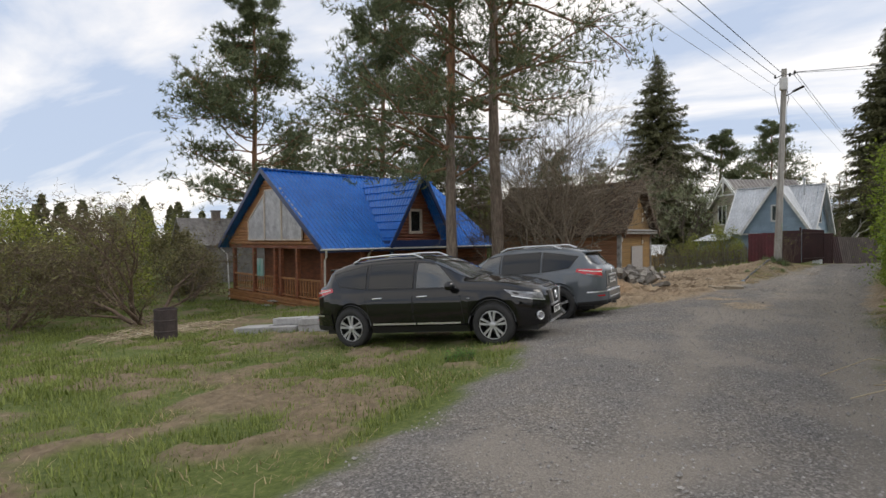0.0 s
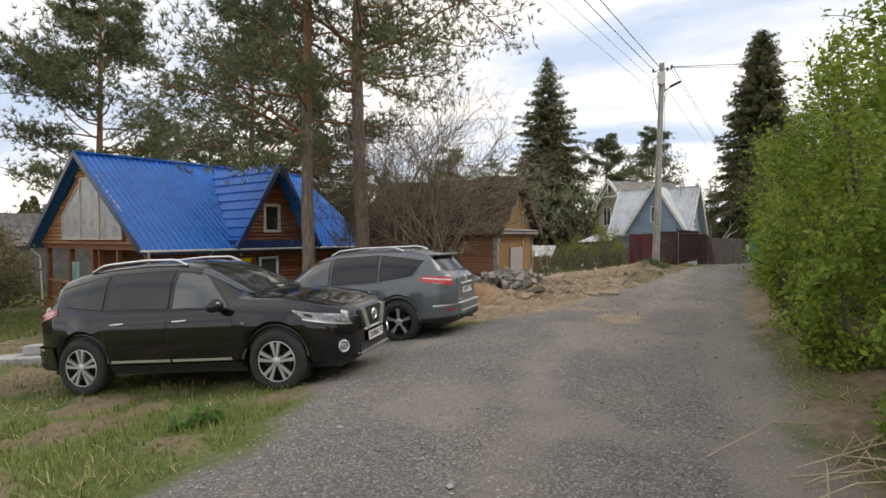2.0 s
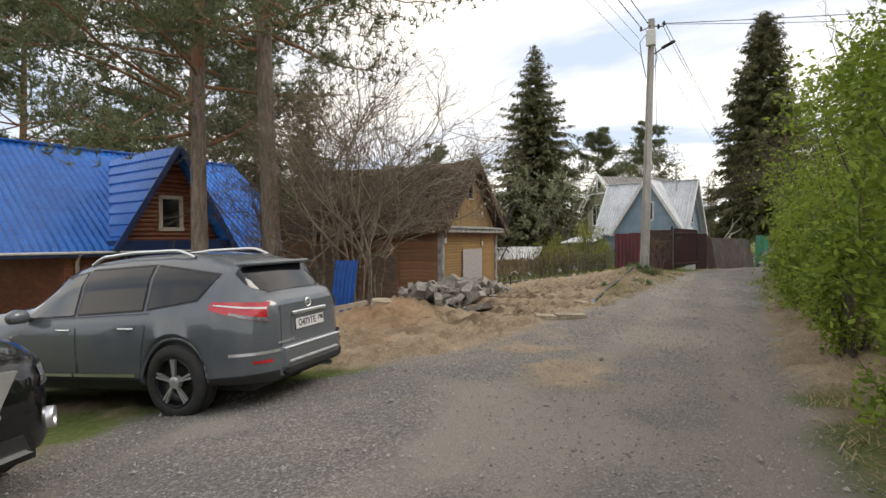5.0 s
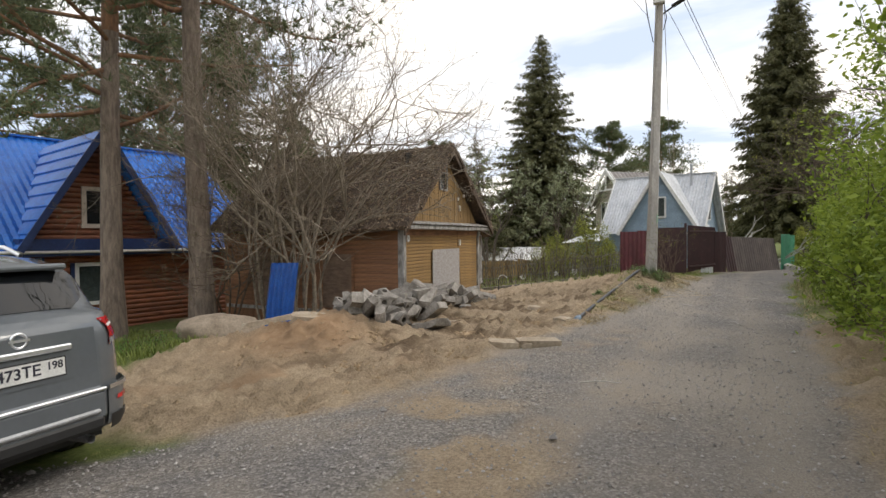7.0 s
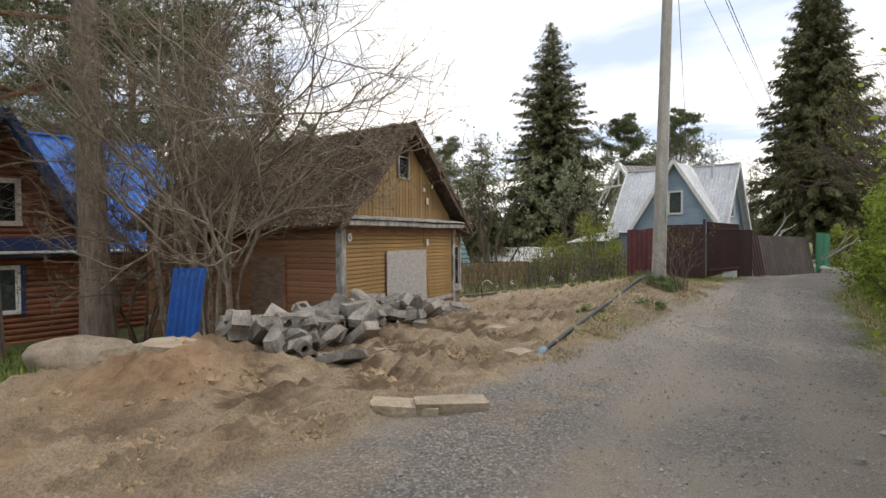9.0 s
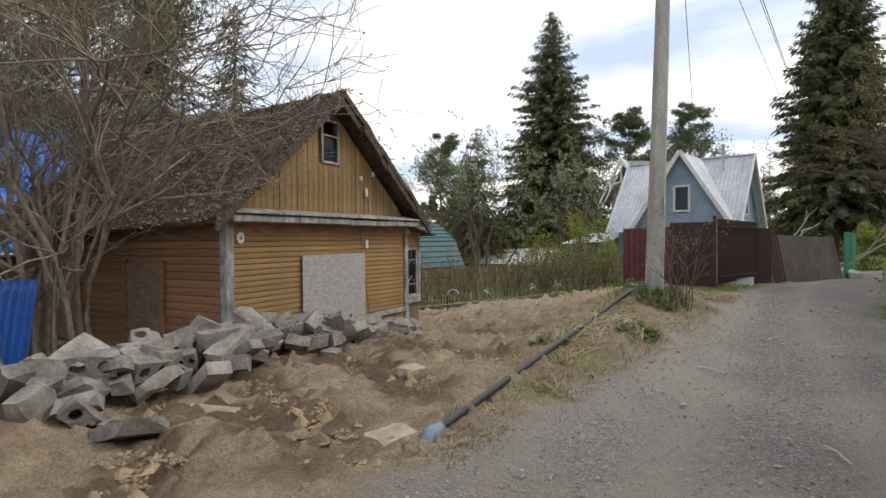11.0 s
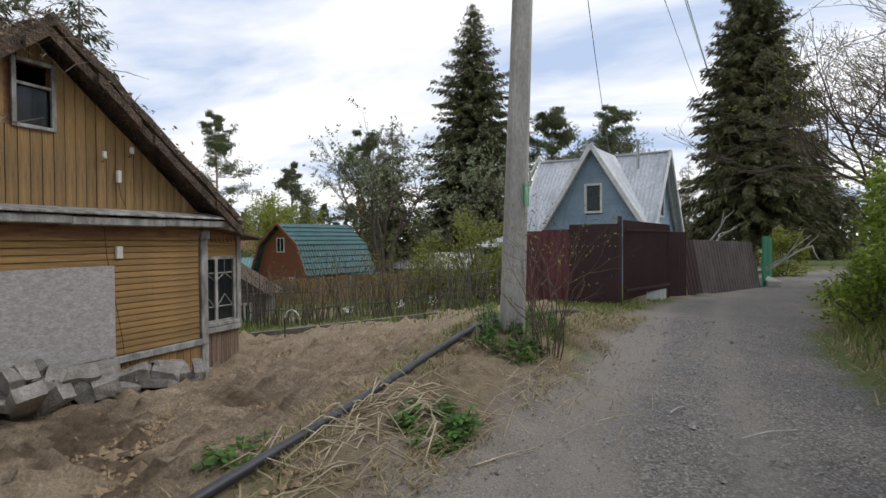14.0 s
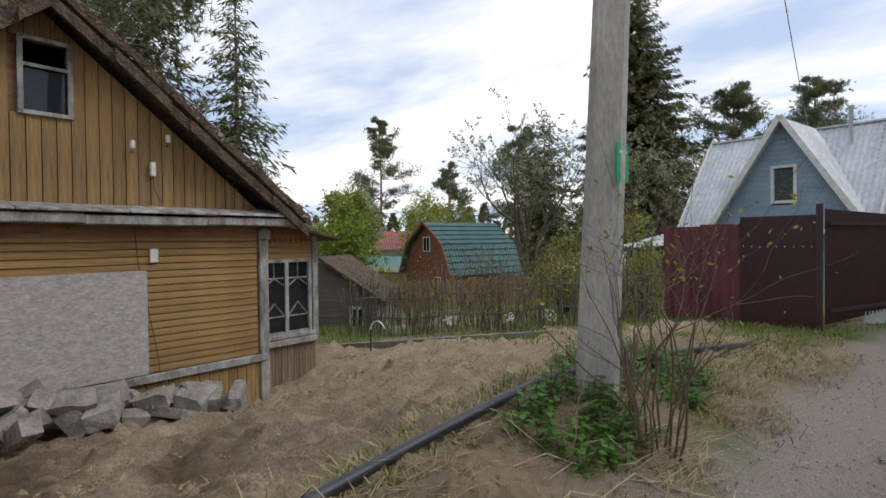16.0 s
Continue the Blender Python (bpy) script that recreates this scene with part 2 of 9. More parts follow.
def land(x, y):
    """Height of the bare ground, without its fine roughness."""
    x, y = np.asarray(x, dtype=float), np.asarray(y, dtype=float)
    start = np.interp(y, (14, 20, 30), (2.2, 2.2, 3.0))
    d = np.clip(-x - start, 0, None)
    z = -0.12 * np.clip(d, 0, 4) - 0.075 * np.clip(d - 4, 0, 16) - 0.01 * np.clip(d - 20, 0, 60)
    z += 0.42 * bump2(x, y, -6.0, 18.1, 0.75, 0.7)
    z += 0.22 * bump2(x, y, -7.6, 17.2, 1.1, 0.8)
    z += 0.15 * bump2(x, y, -5.9, 20.5, 0.7, 1.6)
    z += -0.32 * bump2(x, y, -6.4, 26.2, 1.3, 1.0)
    z += np.interp(y, (18.8, 19.6, 21.4, 23.4, 25.2, 27.5, 29.5), (0, 0.0, 0.12, 0.30, 0.48, 0.30, 0)) * np.exp(-0.5 * ((x + 1.68) / np.where(x < -1.68, 0.6, 0.62)) ** 2)
    z += 0.12 * bump2(x, y, -1.6, 29, 1.2, 1.6)
    z += np.where(y > 33, -0.025 * np.clip(y - 33, 0, 10), 0)
    r = np.clip(x - road_right(y), 0, None)
    z += 0.16 * np.clip(r, 0, 1.6) + 0.01 * np.clip(r - 1.6, 0, 50)
    return z

# ---- ground ----
def ground_material():
    m = bpy.data.materials.new("gravel_sand_and_turf")
    m.use_nodes = True
    n, l = m.node_tree.nodes, m.node_tree.links
    p = n["Principled BSDF"]
    p.inputs["Roughness"].default_value = 0.95
    p.inputs["Specular IOR Level"].default_value = 0.25
    co = n.new("ShaderNodeTexCoord")

    def tex(scale, detail=5.0, rough=0.6, dist=0.0):
        t = n.new("ShaderNodeTexNoise")
        t.inputs["Scale"].default_value, t.inputs["Detail"].default_value = scale, detail
        t.inputs["Roughness"].default_value, t.inputs["Distortion"].default_value = rough, dist
        l.new(co.outputs["Object"], t.inputs[0])
        return t.outputs[0]

    def ramp(v, *stops):
        r = n.new("ShaderNodeValToRGB")
        e = r.color_ramp.elements
        while len(e) < len(stops):
            e.new(0.5)
        for k, (pos, c) in zip(e, stops):
            k.position, k.color = pos, (*c, 1)
        l.new(v, r.inputs[0])
        return r.outputs[0]

    def mix(f, a, b, mode="MIX"):
        x = n.new("ShaderNodeMix")
        x.data_type, x.blend_type = "RGBA", mode
        if isinstance(f, float):
            x.inputs[0].default_value = f
        else:
            l.new(f, x.inputs[0])
        l.new(a, x.inputs[6])
        l.new(b, x.inputs[7])
        return x.outputs[2]

    def attr(name):
        a = n.new("ShaderNodeAttribute")
        a.attribute_name = name
        return a.outputs["Fac"]

    vor = n.new("ShaderNodeTexVoronoi")
    vor.inputs["Scale"].default_value = 62.0
    l.new(co.outputs["Object"], vor.inputs[0])
    grit = ramp(vor.outputs["Color"], (0.1, (0.06, 0.058, 0.055)), (0.55, (0.195, 0.186, 0.176)), (0.95, (0.5, 0.476, 0.448)))
    fine = ramp(tex(160, 3), (0.3, (0.075, 0.071, 0.067)), (0.72, (0.28, 0.265, 0.247)))
    stone = mix(0.5, grit, fine)
    dusty = ramp(tex(0.8, 6, 0.65), (0.35, (0.86, 0.86, 0.88)), (0.65, (1.12, 1.06, 0.98)))
    stone = mix(1.0, stone, dusty, "MULTIPLY")
    track = ramp(tex(90, 4), (0.3, (0.165, 0.146, 0.124)), (0.7, (0.36, 0.322, 0.277)))
    road_c = mix(attr("track"), stone, track)
    sand = ramp(tex(2.2, 8, 0.7), (0.3, (0.19, 0.136, 0.086)), (0.5, (0.4, 0.3, 0.195)), (0.7, (0.57, 0.45, 0.31)))
    sand = mix(0.5, sand, ramp(tex(45, 5, 0.7), (0.35, (0.12, 0.088, 0.057)), (0.65, (0.6, 0.48, 0.335))))
    clay = ramp(tex(6, 6), (0.3, (0.29, 0.18, 0.10)), (0.7, (0.46, 0.31, 0.19)))
    sand = mix(attr("clay"), sand, clay)
    soil = ramp(tex(9, 7, 0.7), (0.3, (0.12, 0.09, 0.058)), (0.7, (0.29, 0.225, 0.145)))
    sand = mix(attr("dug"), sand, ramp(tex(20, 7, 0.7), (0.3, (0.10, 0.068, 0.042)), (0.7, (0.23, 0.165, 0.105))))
    turf = ramp(tex(14, 6, 0.7), (0.3, (0.06, 0.085, 0.02)), (0.55, (0.12, 0.15, 0.04)), (0.75, (0.24, 0.22, 0.09)))
    turf = mix(attr("bare"), turf, soil)
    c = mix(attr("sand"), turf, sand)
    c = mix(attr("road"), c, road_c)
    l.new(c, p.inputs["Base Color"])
    b = n.new("ShaderNodeBump")
    b.inputs["Strength"].default_value, b.inputs["Distance"].default_value = 0.8, 0.03
    l.new(mix(0.7, vor.outputs["Distance"], tex(26, 9, 0.8)), b.inputs["Height"])
    lump = n.new("ShaderNodeMath")
    lump.operation = "MULTIPLY"
    l.new(tex(11, 10, 0.82), lump.inputs[0])
    off_road = n.new("ShaderNodeMath")
    off_road.operation = "SUBTRACT"
    l.new(attr("sand"), off_road.inputs[0])
    l.new(attr("road"), off_road.inputs[1])
    off_road.use_clamp = True
    l.new(off_road.outputs[0], lump.inputs[1])
    b2 = n.new("ShaderNodeBump")
    b2.inputs["Strength"].default_value, b2.inputs["Distance"].default_value = 0.7, 0.07
    l.new(lump.outputs[0], b2.inputs["Height"])
    l.new(b.outputs[0], b2.inputs["Normal"])
    l.new(b2.outputs[0], p.inputs["Normal"])
    return m


M_GROUND = ground_material()


def lines(*spans):
    """Grid lines: spans of (from, to, step)."""
    out = []
    for a, b, s in spans:
        out.extend(np.arange(a, b - 1e-6, s))
    out.append(spans[-1][1])
    return np.array(out)


def zones(x, y, wob):
    """How far a spot is gravel, sand or bare soil; wob is a noise that frays the borders."""
    rl, rr = road_left(y), road_right(y)
    road_w = sstep(-0.22, 0.22, np.minimum(x - rl, rr - x) + wob * 0.45)
    sand_w = sstep(-0.3, 0.3, np.minimum.reduce([y - 13.6 + 0.0 * x, 29.3 - y + 0.3 * (x + 6), np.minimum(x + 8.3 + 0.2 * (y - 18), -1.15 - 0.0 * y - x + np.where(y < 21, 3, 0))]) + wob * 0.8)
    verge = sstep(0.15, 0.6, np.minimum.reduce([x + 2.25 + 0 * y, y - 20.2, 33 - y]) + wob * 0.4)
    return road_w, sand_w * (1 - 0.9 * verge)


def build_ground():
    xs = lines((-900, -200, 100), (-200, -60, 14), (-60, -30, 3), (-30, -14, 0.45), (-14, -8, 0.2), (-8, 2.2, 0.085), (2.2, 8, 0.4), (8, 30, 2), (30, 90, 10), (90, 900, 90))
    ys = lines((-500, -60, 60), (-60, -10, 5), (-10, 0, 0.6), (0, 5, 0.14), (5, 27.5, 0.085), (27.5, 34, 0.14), (34, 48, 0.4), (48, 90, 2), (90, 200, 12), (200, 900, 90))
    X, Y = np.meshgrid(xs, ys)
    Z = land(X, Y)
    sh = X.shape
    flat = list(zip(X.ravel(), Y.ravel()))
    near = (X > -35) & (X < 10) & (Y > -12) & (Y < 60)
    n1 = np.zeros(sh)
    n2 = np.zeros(sh)
    n3 = np.zeros(sh)
    i1, i2, i3 = n1.ravel(), n2.ravel(), n3.ravel()
    for k in np.flatnonzero(near.ravel()):
        a, b = flat[k]
        i1[k] = noise.fractal((a * 1.1, b * 1.1, 3.0), 1.0, 2.0, 4)
        i2[k] = noise.fractal((a * 5.0, b * 5.0, 9.0), 0.55, 2.2, 4)
        i3[k] = noise.fractal((a * 0.45, b * 0.45, 5.0), 1.0, 2.0, 3)
    road_w, sand_w = zones(X, Y, n1 * 0.6)
    clods = np.abs(n2) * 0.17 + n1 * 0.06
    furrow = np.sin((X * 0.55 + Y * 0.83) * 5.5 + n1 * 2.5)
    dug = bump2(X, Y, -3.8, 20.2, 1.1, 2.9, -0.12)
    Z = Z + near * (sand_w * (1 - road_w) * (clods + dug * 0.06 * furrow) + (1 - sand_w) * (1 - road_w) * (n1 * 0.035 + n2 * 0.012) + road_w * (n1 * 0.012 + n2 * 0.004))
    ruts = np.exp(-((X - road_left(Y) * 0.35 - 0.15 * n3) / 0.3) ** 2) + np.exp(-((X - road_right(Y) * 0.45 - 0.15 * n3) / 0.25) ** 2)
    Z = Z - near * 0.025 * ruts * road_w
    track = np.clip(ruts * 0.75 + 0.9 * sstep(0.05, 0.55, n3 + 0.25 * n1) - 0.2 + 0.5 * sstep(-1.6, -0.4, X + 0.4 * n1) * sstep(24, 18, Y) * sstep(6, 12, Y) + 0.9 * sstep(0.95, 0.25, X - road_left(Y) - 0.35 * n1) * sstep(17, 20, Y), 0, 1) * near
    spill = 0.4 * bump2(X, Y, -2.2, 15.6, 0.9, 1.5, 0.9) + 1.2 * (bump2(X, Y, -2.1, 14.6, 0.3, 0.3) + bump2(X, Y, -1.65, 14.05, 0.3, 0.35) + bump2(X, Y, -1.2, 13.5, 0.3, 0.4)) + 0.7 * bump2(X, Y, -1.2, 17.8, 0.3, 0.9)
    road_w = road_w * (1 - np.clip(spill * sstep(-0.1, 0.3, n1), 0, 1) * 0.85)
    sand_w = np.maximum(sand_w, np.clip(spill * 1.2, 0, 1))
    bare = np.clip(sstep(0.0, 0.5, n1 + 0.7 * n3 + 0.75 * bump2(X, Y, -7.0, 4.4, 2.4, 0.8, 0.15) + 0.5 * bump2(X, Y, -15, 10.5, 4, 1.6, -0.25) + 0.6 * bump2(X, Y, -1.2, 24, 0.6, 3)), 0, 1)
    bare = np.maximum(bare, sstep(0.0, 0.8, X - road_right(Y)) * (Y < 60))
    Z = Z + near * bare * (1 - sand_w) * (1 - road_w) * np.abs(n2) * 0.09
    clay = np.clip(1.3 * bump2(X, Y, -5.9, 17.5, 0.75, 0.6) + 0.8 * bump2(X, Y, -4.6, 15.4, 1.2, 0.5, 0.5) * sstep(0, 0.4, n1), 0, 1)
    verts = np.stack((X, Y, Z), -1).reshape(-1, 3)
    ny, nx = sh
    i, j = np.meshgrid(np.arange(ny - 1), np.arange(nx - 1), indexing="ij")
    quads = np.stack((i * nx + j, i * nx + j + 1, (i + 1) * nx + j + 1, (i + 1) * nx + j), -1).reshape(-1, 4)
    on_road = (road_w.ravel()[quads].mean(1) > 0.5) & (np.abs(verts[quads].mean(1)[:, 1] - 25) < 60)
    made = []
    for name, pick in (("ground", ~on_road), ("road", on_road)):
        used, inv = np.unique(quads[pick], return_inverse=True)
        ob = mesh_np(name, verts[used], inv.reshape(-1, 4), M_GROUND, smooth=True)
        # dug: dark turned soil, its colour also deepening the shade in furrow hollows
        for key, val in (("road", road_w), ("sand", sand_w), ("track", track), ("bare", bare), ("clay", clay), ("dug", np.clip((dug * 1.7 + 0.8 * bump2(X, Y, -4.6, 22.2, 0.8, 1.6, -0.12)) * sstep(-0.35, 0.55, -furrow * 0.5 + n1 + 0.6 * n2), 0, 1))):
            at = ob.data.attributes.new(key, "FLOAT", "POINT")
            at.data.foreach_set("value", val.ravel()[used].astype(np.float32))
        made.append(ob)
    tagged(made[0], "patchy spring turf, bare soil and dug-up yellow sand", "ground", kind="structure")
    tagged(made[1], "worn grey gravel lane with dusty wheel tracks", "road", kind="structure")


build_ground()

# ---- the old yellow house ----
M_YSIDE = mat("ochre_painted_board", (0.335, 0.2, 0.066), (0.2, 0.12, 0.047), 3, 0.75, bump=0.25, stretch=(1, 0.35, 5), spread=0.13)
M_YSIDE_D = mat("weathered_brown_board", (0.33, 0.165, 0.085), (0.17, 0.088, 0.05), 3, 0.85, bump=0.3, stretch=(0.35, 1, 5), spread=0.16)
M_YVERT = mat("ochre_gable_board", (0.335, 0.205, 0.075), (0.165, 0.105, 0.047), 3.5, 0.8, bump=0.3, stretch=(1, 5, 0.35), spread=0.16)
M_GREYWOOD = mat("peeling_grey_trim", (0.42, 0.41, 0.39), (0.15, 0.14, 0.125), 5, 0.9, bump=0.4, stretch=(1.5, 1.5, 0.6), spread=0.1)
M_OLDROOF = mat("mossy_litter_covered_roof", (0.15, 0.105, 0.072), (0.055, 0.04, 0.03), 6, 1.0, bump=1.0, dist=0.05, bscale=30)
M_OSB = mat("strand_board", (0.45, 0.43, 0.41), (0.32, 0.29, 0.27), 9, 0.8, bump=0.25, bscale=24, fine=(0.7, 1.15), stretch=(1, 1, 2.2))
M_GLASS = glass_mat("old_window_glass", (0.02, 0.025, 0.03), 0.04, 0.35)
M_DARK = mat("dark_interior", (0.03, 0.026, 0.022), None, 3, 0.9, bump=0)
M_PLY = mat("stained_brown_plywood", (0.27, 0.19, 0.135), (0.15, 0.1, 0.07), 4, 0.85, bump=0.2, stretch=(1, 1, 3))
M_LITTER = leafy("dead_leaves_and_needles", (0.11, 0.07, 0.04), (0.33, 0.25, 0.17), trans=0.1)
M_BRICK = mat("chimney_brick", (0.36, 0.31, 0.27), (0.22, 0.17, 0.14), 8, 0.9, bump=0.4)
M_WHITEP = mat("white_paint", (0.78, 0.78, 0.76), (0.62, 0.62, 0.6), 6, 0.6, bump=0.1)
M_PORC = mat("porcelain", (0.75, 0.73, 0.68), (0.6, 0.57, 0.5), 20, 0.3, bump=0)
M_LEANB = mat("weathered_grey_brown_board", (0.24, 0.17, 0.115), (0.11, 0.08, 0.056), 3.5, 0.9, bump=0.35, stretch=(1, 5, 0.35), spread=0.2)
M_RUST = mat("rusty_wire", (0.12, 0.07, 0.045), None, 20, 0.8, bump=0.2)

YX, YY0, YY1, YXB = -6.5, 21.78, 26.36, -12.2
YSILL, YSOF, YAPEX = -0.12, 1.58, 3.8
YMID = 23.95

SHARED = {}


def piece(name, key, dims, material, parent, m, wob=0.0):
    """A board, brick or slat: an object of its own on a mesh that alike pieces share."""
    k = (key, material.name)
    if k not in SHARED:
        bm = bmesh.new()
        dx, dy, dz = dims
        box(bm, -dx / 2, -dy / 2, -dz / 2, dx / 2, dy / 2, dz / 2, bevel=min(dims) * 0.22)
        me = bpy.data.meshes.new(name)
        bm.to_mesh(me)
        bm.free()
        me.materials.append(material)
        SHARED[k] = me
    ob = new(name, SHARED[k])
    ob.parent = parent
    ob.matrix_local = m
    return ob


def yellow_house():
    rng = random.Random(3)
    h = empty("old_wooden_house", None, "small old ochre wooden house with boarded windows and a littered roof", "house")
    # wall cores
    bm = bmesh.new()
    box(bm, YX - 0.15, YY0 + 0.02, -1.3, YX - 0.03, YY1 - 0.02, YSOF + 0.1)
    part("front_wall", bm, M_YSIDE_D, h)
    bm = bmesh.new()
    box(bm, YXB, YY0 + 0.03, -1.4, YX - 0.16, YY0 + 0.15, YSOF + 0.1)
    part("side_wall", bm, M_YSIDE_D, h)
    bm = bmesh.new()
    box(bm, YXB, YY1 - 0.15, -1.4, YX - 0.16, YY1 - 0.03, YSOF + 0.1)
    part("side_wall", bm, M_YSIDE_D, h)
    bm = bmesh.new()
    box(bm, YXB - 0.12, YY0 + 0.03, -1.4, YXB, YY1 - 0.03, YSOF + 0.1)
    part("back_wall", bm, M_YSIDE_D, h)
    # gable wall core with the loft window's opening
    wy0, wy1, wz0, wz1 = 23.77, 24.17, 2.69, 3.4
    gx0, gx1 = YX - 0.12, YX - 0.05
    zl = lambda y: YAPEX - 0.08 - abs(y - YMID) * (YAPEX - YSOF - 0.05) / ((YMID - YY0 + 0.25) if y < YMID else (YY1 - YMID + 0.3))
    bm = bmesh.new()
    for pts in ([(YY0, YSOF), (wy0, YSOF), (wy0, zl(wy0)), (YY0, zl(YY0))],
                [(wy1, YSOF), (YY1, YSOF), (YY1, zl(YY1)), (wy1, zl(wy1))],
                [(wy0, YSOF), (wy1, YSOF), (wy1, wz0), (wy0, wz0)],
                [(wy0, wz1), (wy1, wz1), (wy1, zl(wy1)), (YMID, YAPEX - 0.08), (wy0, zl(wy0))]):
        prism(bm, pts, gx0, gx1, "x")
    part("gable_wall", bm, M_YSIDE_D, h)
    # gable boards
    y = YY0 + 0.1
    while y < YY1 - 0.05:
        w = 0.128
        ym = y + w / 2
        top = zl(ym) - 0.02
        spans = [(YSOF + 0.1, top)]
        if wy0 - 0.06 < ym < wy1 + 0.06:
            spans = [(YSOF + 0.1, wz0 - 0.02), (wz1 + 0.02, top)]
        for a, b in spans:
            if b - a > 0.05:
                bm = bmesh.new()
                k = (zl(y + w) - zl(y)) / 2
                if b == top:
                    prism(bm, [(-w / 2 + 0.005, a), (w / 2 - 0.005, a), (w / 2 - 0.005, b + k), (-w / 2 + 0.005, b - k)], -0.012, 0.012, "x")
                else:
                    box(bm, -0.012, -w / 2 + 0.005, a, 0.012, w / 2 - 0.005, b)
                o = part("board", bm, M_YVERT, h)
                o.matrix_local = pose(YX - 0.03 + rng.uniform(-0.005, 0.005), ym, 0, 0, 0, 0)
        y += w
    # front siding
    oz0, oz1, oy0, oy1 = -0.08, 1.085, 23.2, 24.87
    z, dz = YSILL + 0.03, 0.083
    k = 0
    while z < YSOF - 0.03:
        piece("siding_board", "yf", (0.026, YY1 - YY0 - 0.16, dz - 0.007), M_YSIDE, h, pose(YX - 0.018, (YY0 + YY1) / 2, z + dz / 2, 0, -6, 0) @ pose(0, 0, 0, 0, 0, 0))
        z += dz
    # skirting below
    y = YY0 + 0.1
    while y < YY1 - 0.05:
        piece("skirting_board", "ys", (0.024, 0.118, 1.15), M_YVERT, h, pose(YX - 0.015 + rng.uniform(-0.006, 0.006), y + 0.06, -0.74, rng.uniform(-0.6, 0.6), 0, 0))
        y += 0.124
    boxes("sill_board", [(YX - 0.02, YY0 - 0.02, YSILL - 0.07, YX + 0.05, YY1 + 0.03, YSILL + 0.025)], M_GREYWOOD, h, bevel=0.01)
    # side siding, seen through the bushes
    z, dz = -0.5, 0.115
    while z < YSOF - 0.05:
        piece("siding_board", "ysd", (YX - YXB - 0.1, 0.028, dz - 0.008), M_YSIDE_D, h, pose((YX + YXB) / 2, YY0 + 0.015, z + dz / 2, -5, 0, 0))
        z += dz
    x = YXB + 0.1
    while x < YX - 0.1:
        piece("skirting_board", "yss", (0.13, 0.024, 0.9), M_YSIDE_D, h, pose(x, YY0 + 0.015, -0.9, 0, 0, 0))
        x += 0.138
    boxes("sill_board", [(YXB, YY0 - 0.05, -0.5, YX + 0.02, YY0 + 0.02, -0.41)], M_GREYWOOD, h, bevel=0.01)
    # corner boards
    for y in (YY0, YY1):
        boxes("corner_board", [(YX - 0.02, y - 0.065, -0.55 if y == YY0 else -1.05, YX + 0.035, y + 0.065, YSOF)], M_GREYWOOD, h, bevel=0.008)
    boxes("corner_board", [(YX - 0.14, YY0 - 0.04, -0.55, YX - 0.03, YY0 + 0.01, YSOF)], M_GREYWOOD, h, bevel=0.008)
    boxes("corner_cap", [(YX - 0.04, YY1 - 0.085, YSOF - 0.16, YX + 0.06, YY1 + 0.085, YSOF - 0.02)], M_GREYWOOD, h, bevel=0.01)
    # cornice: two long weathered beams and a litter ledge
    n = 4
    for i in range(n):
        bm = bmesh.new()
        a, b = YY0 - 0.12 + (YY1 - YY0 + 0.5) * i / n, YY0 - 0.12 + (YY1 - YY0 + 0.5) * (i + 1) / n
        o = rng.uniform(-0.012, 0.012)
        box(bm, YX - 0.1, a, YSOF + 0.02 + o, YX + 0.26, b + 0.004, YSOF + 0.12 + o, bevel=0.012)
        part("cornice_beam", bm, M_GREYWOOD, h)
    for i in range(5):
        bm = bmesh.new()
        a, b = YY0 - 0.1 + 0.98 * i, YY0 - 0.1 + 0.98 * (i + 1)
        vs = box(bm, YX - 0.12, a, YSOF + 0.14, YX + 0.3, b - 0.01, YSOF + 0.165, bevel=0.006)
        for v in vs:
            v.co.z += (YX + 0.28 - v.co.x) * 0.22 + rng.uniform(-0.004, 0.004)
        part("ledge_board", bm, M_GREYWOOD, h, "bleached ledge boards")
    boxes("frieze_board", [(YX - 0.01, YY0, YSOF - 0.13, YX + 0.015, YY1, YSOF + 0.02)], M_YSIDE_D, h)
    # roof: two sagging slopes with ragged, littered edges
    for s in (-1, 1):
        V, nxs, nvs = [], 30, 12
        ye = YY0 - 0.42 if s < 0 else YY1 + 0.5
        for i in range(nxs + 1):
            for j in range(nvs + 1):
                x = YX + 0.3 - (YX + 0.3 - YXB + 0.3) * i / nxs
                t = j / nvs
                y = YMID + (ye - YMID) * t
                zz = YAPEX + 0.06 - (YAPEX + 0.06 - YSOF - 0.08) * t - 0.10 * math.sin(math.pi * t) * math.sin(math.pi * i / nxs) - 0.10 * math.sin(math.pi * i / nxs)
                e = 0.05 * noise.noise((x * 4, t * 9, s)) + 0.04 * noise.noise((x * 11, t * 24, s))
                V.append((x + (0.05 * noise.noise((t * 14, 3, s)) if i == 0 else 0), y + s * (0.07 * noise.noise((x * 6, 7, s)) if j == nvs else 0), zz + e))
        V = np.array(V)
        idx = np.arange(len(V)).reshape(nxs + 1, nvs + 1)
        F = np.stack((idx[:-1, :-1], idx[1:, :-1], idx[1:, 1:], idx[:-1, 1:]), -1).reshape(-1, 4)
        o = mesh_np("roof_slope", V, F, M_OLDROOF, h, "dark roof under twigs and dead leaves")
        sol = o.modifiers.new("thick", "SOLIDIFY")
        sol.thickness, sol.offset = 0.10, -1
        # dead leaves, needles and fallen twigs on the slope
        rs = np.random.RandomState(60 + s)
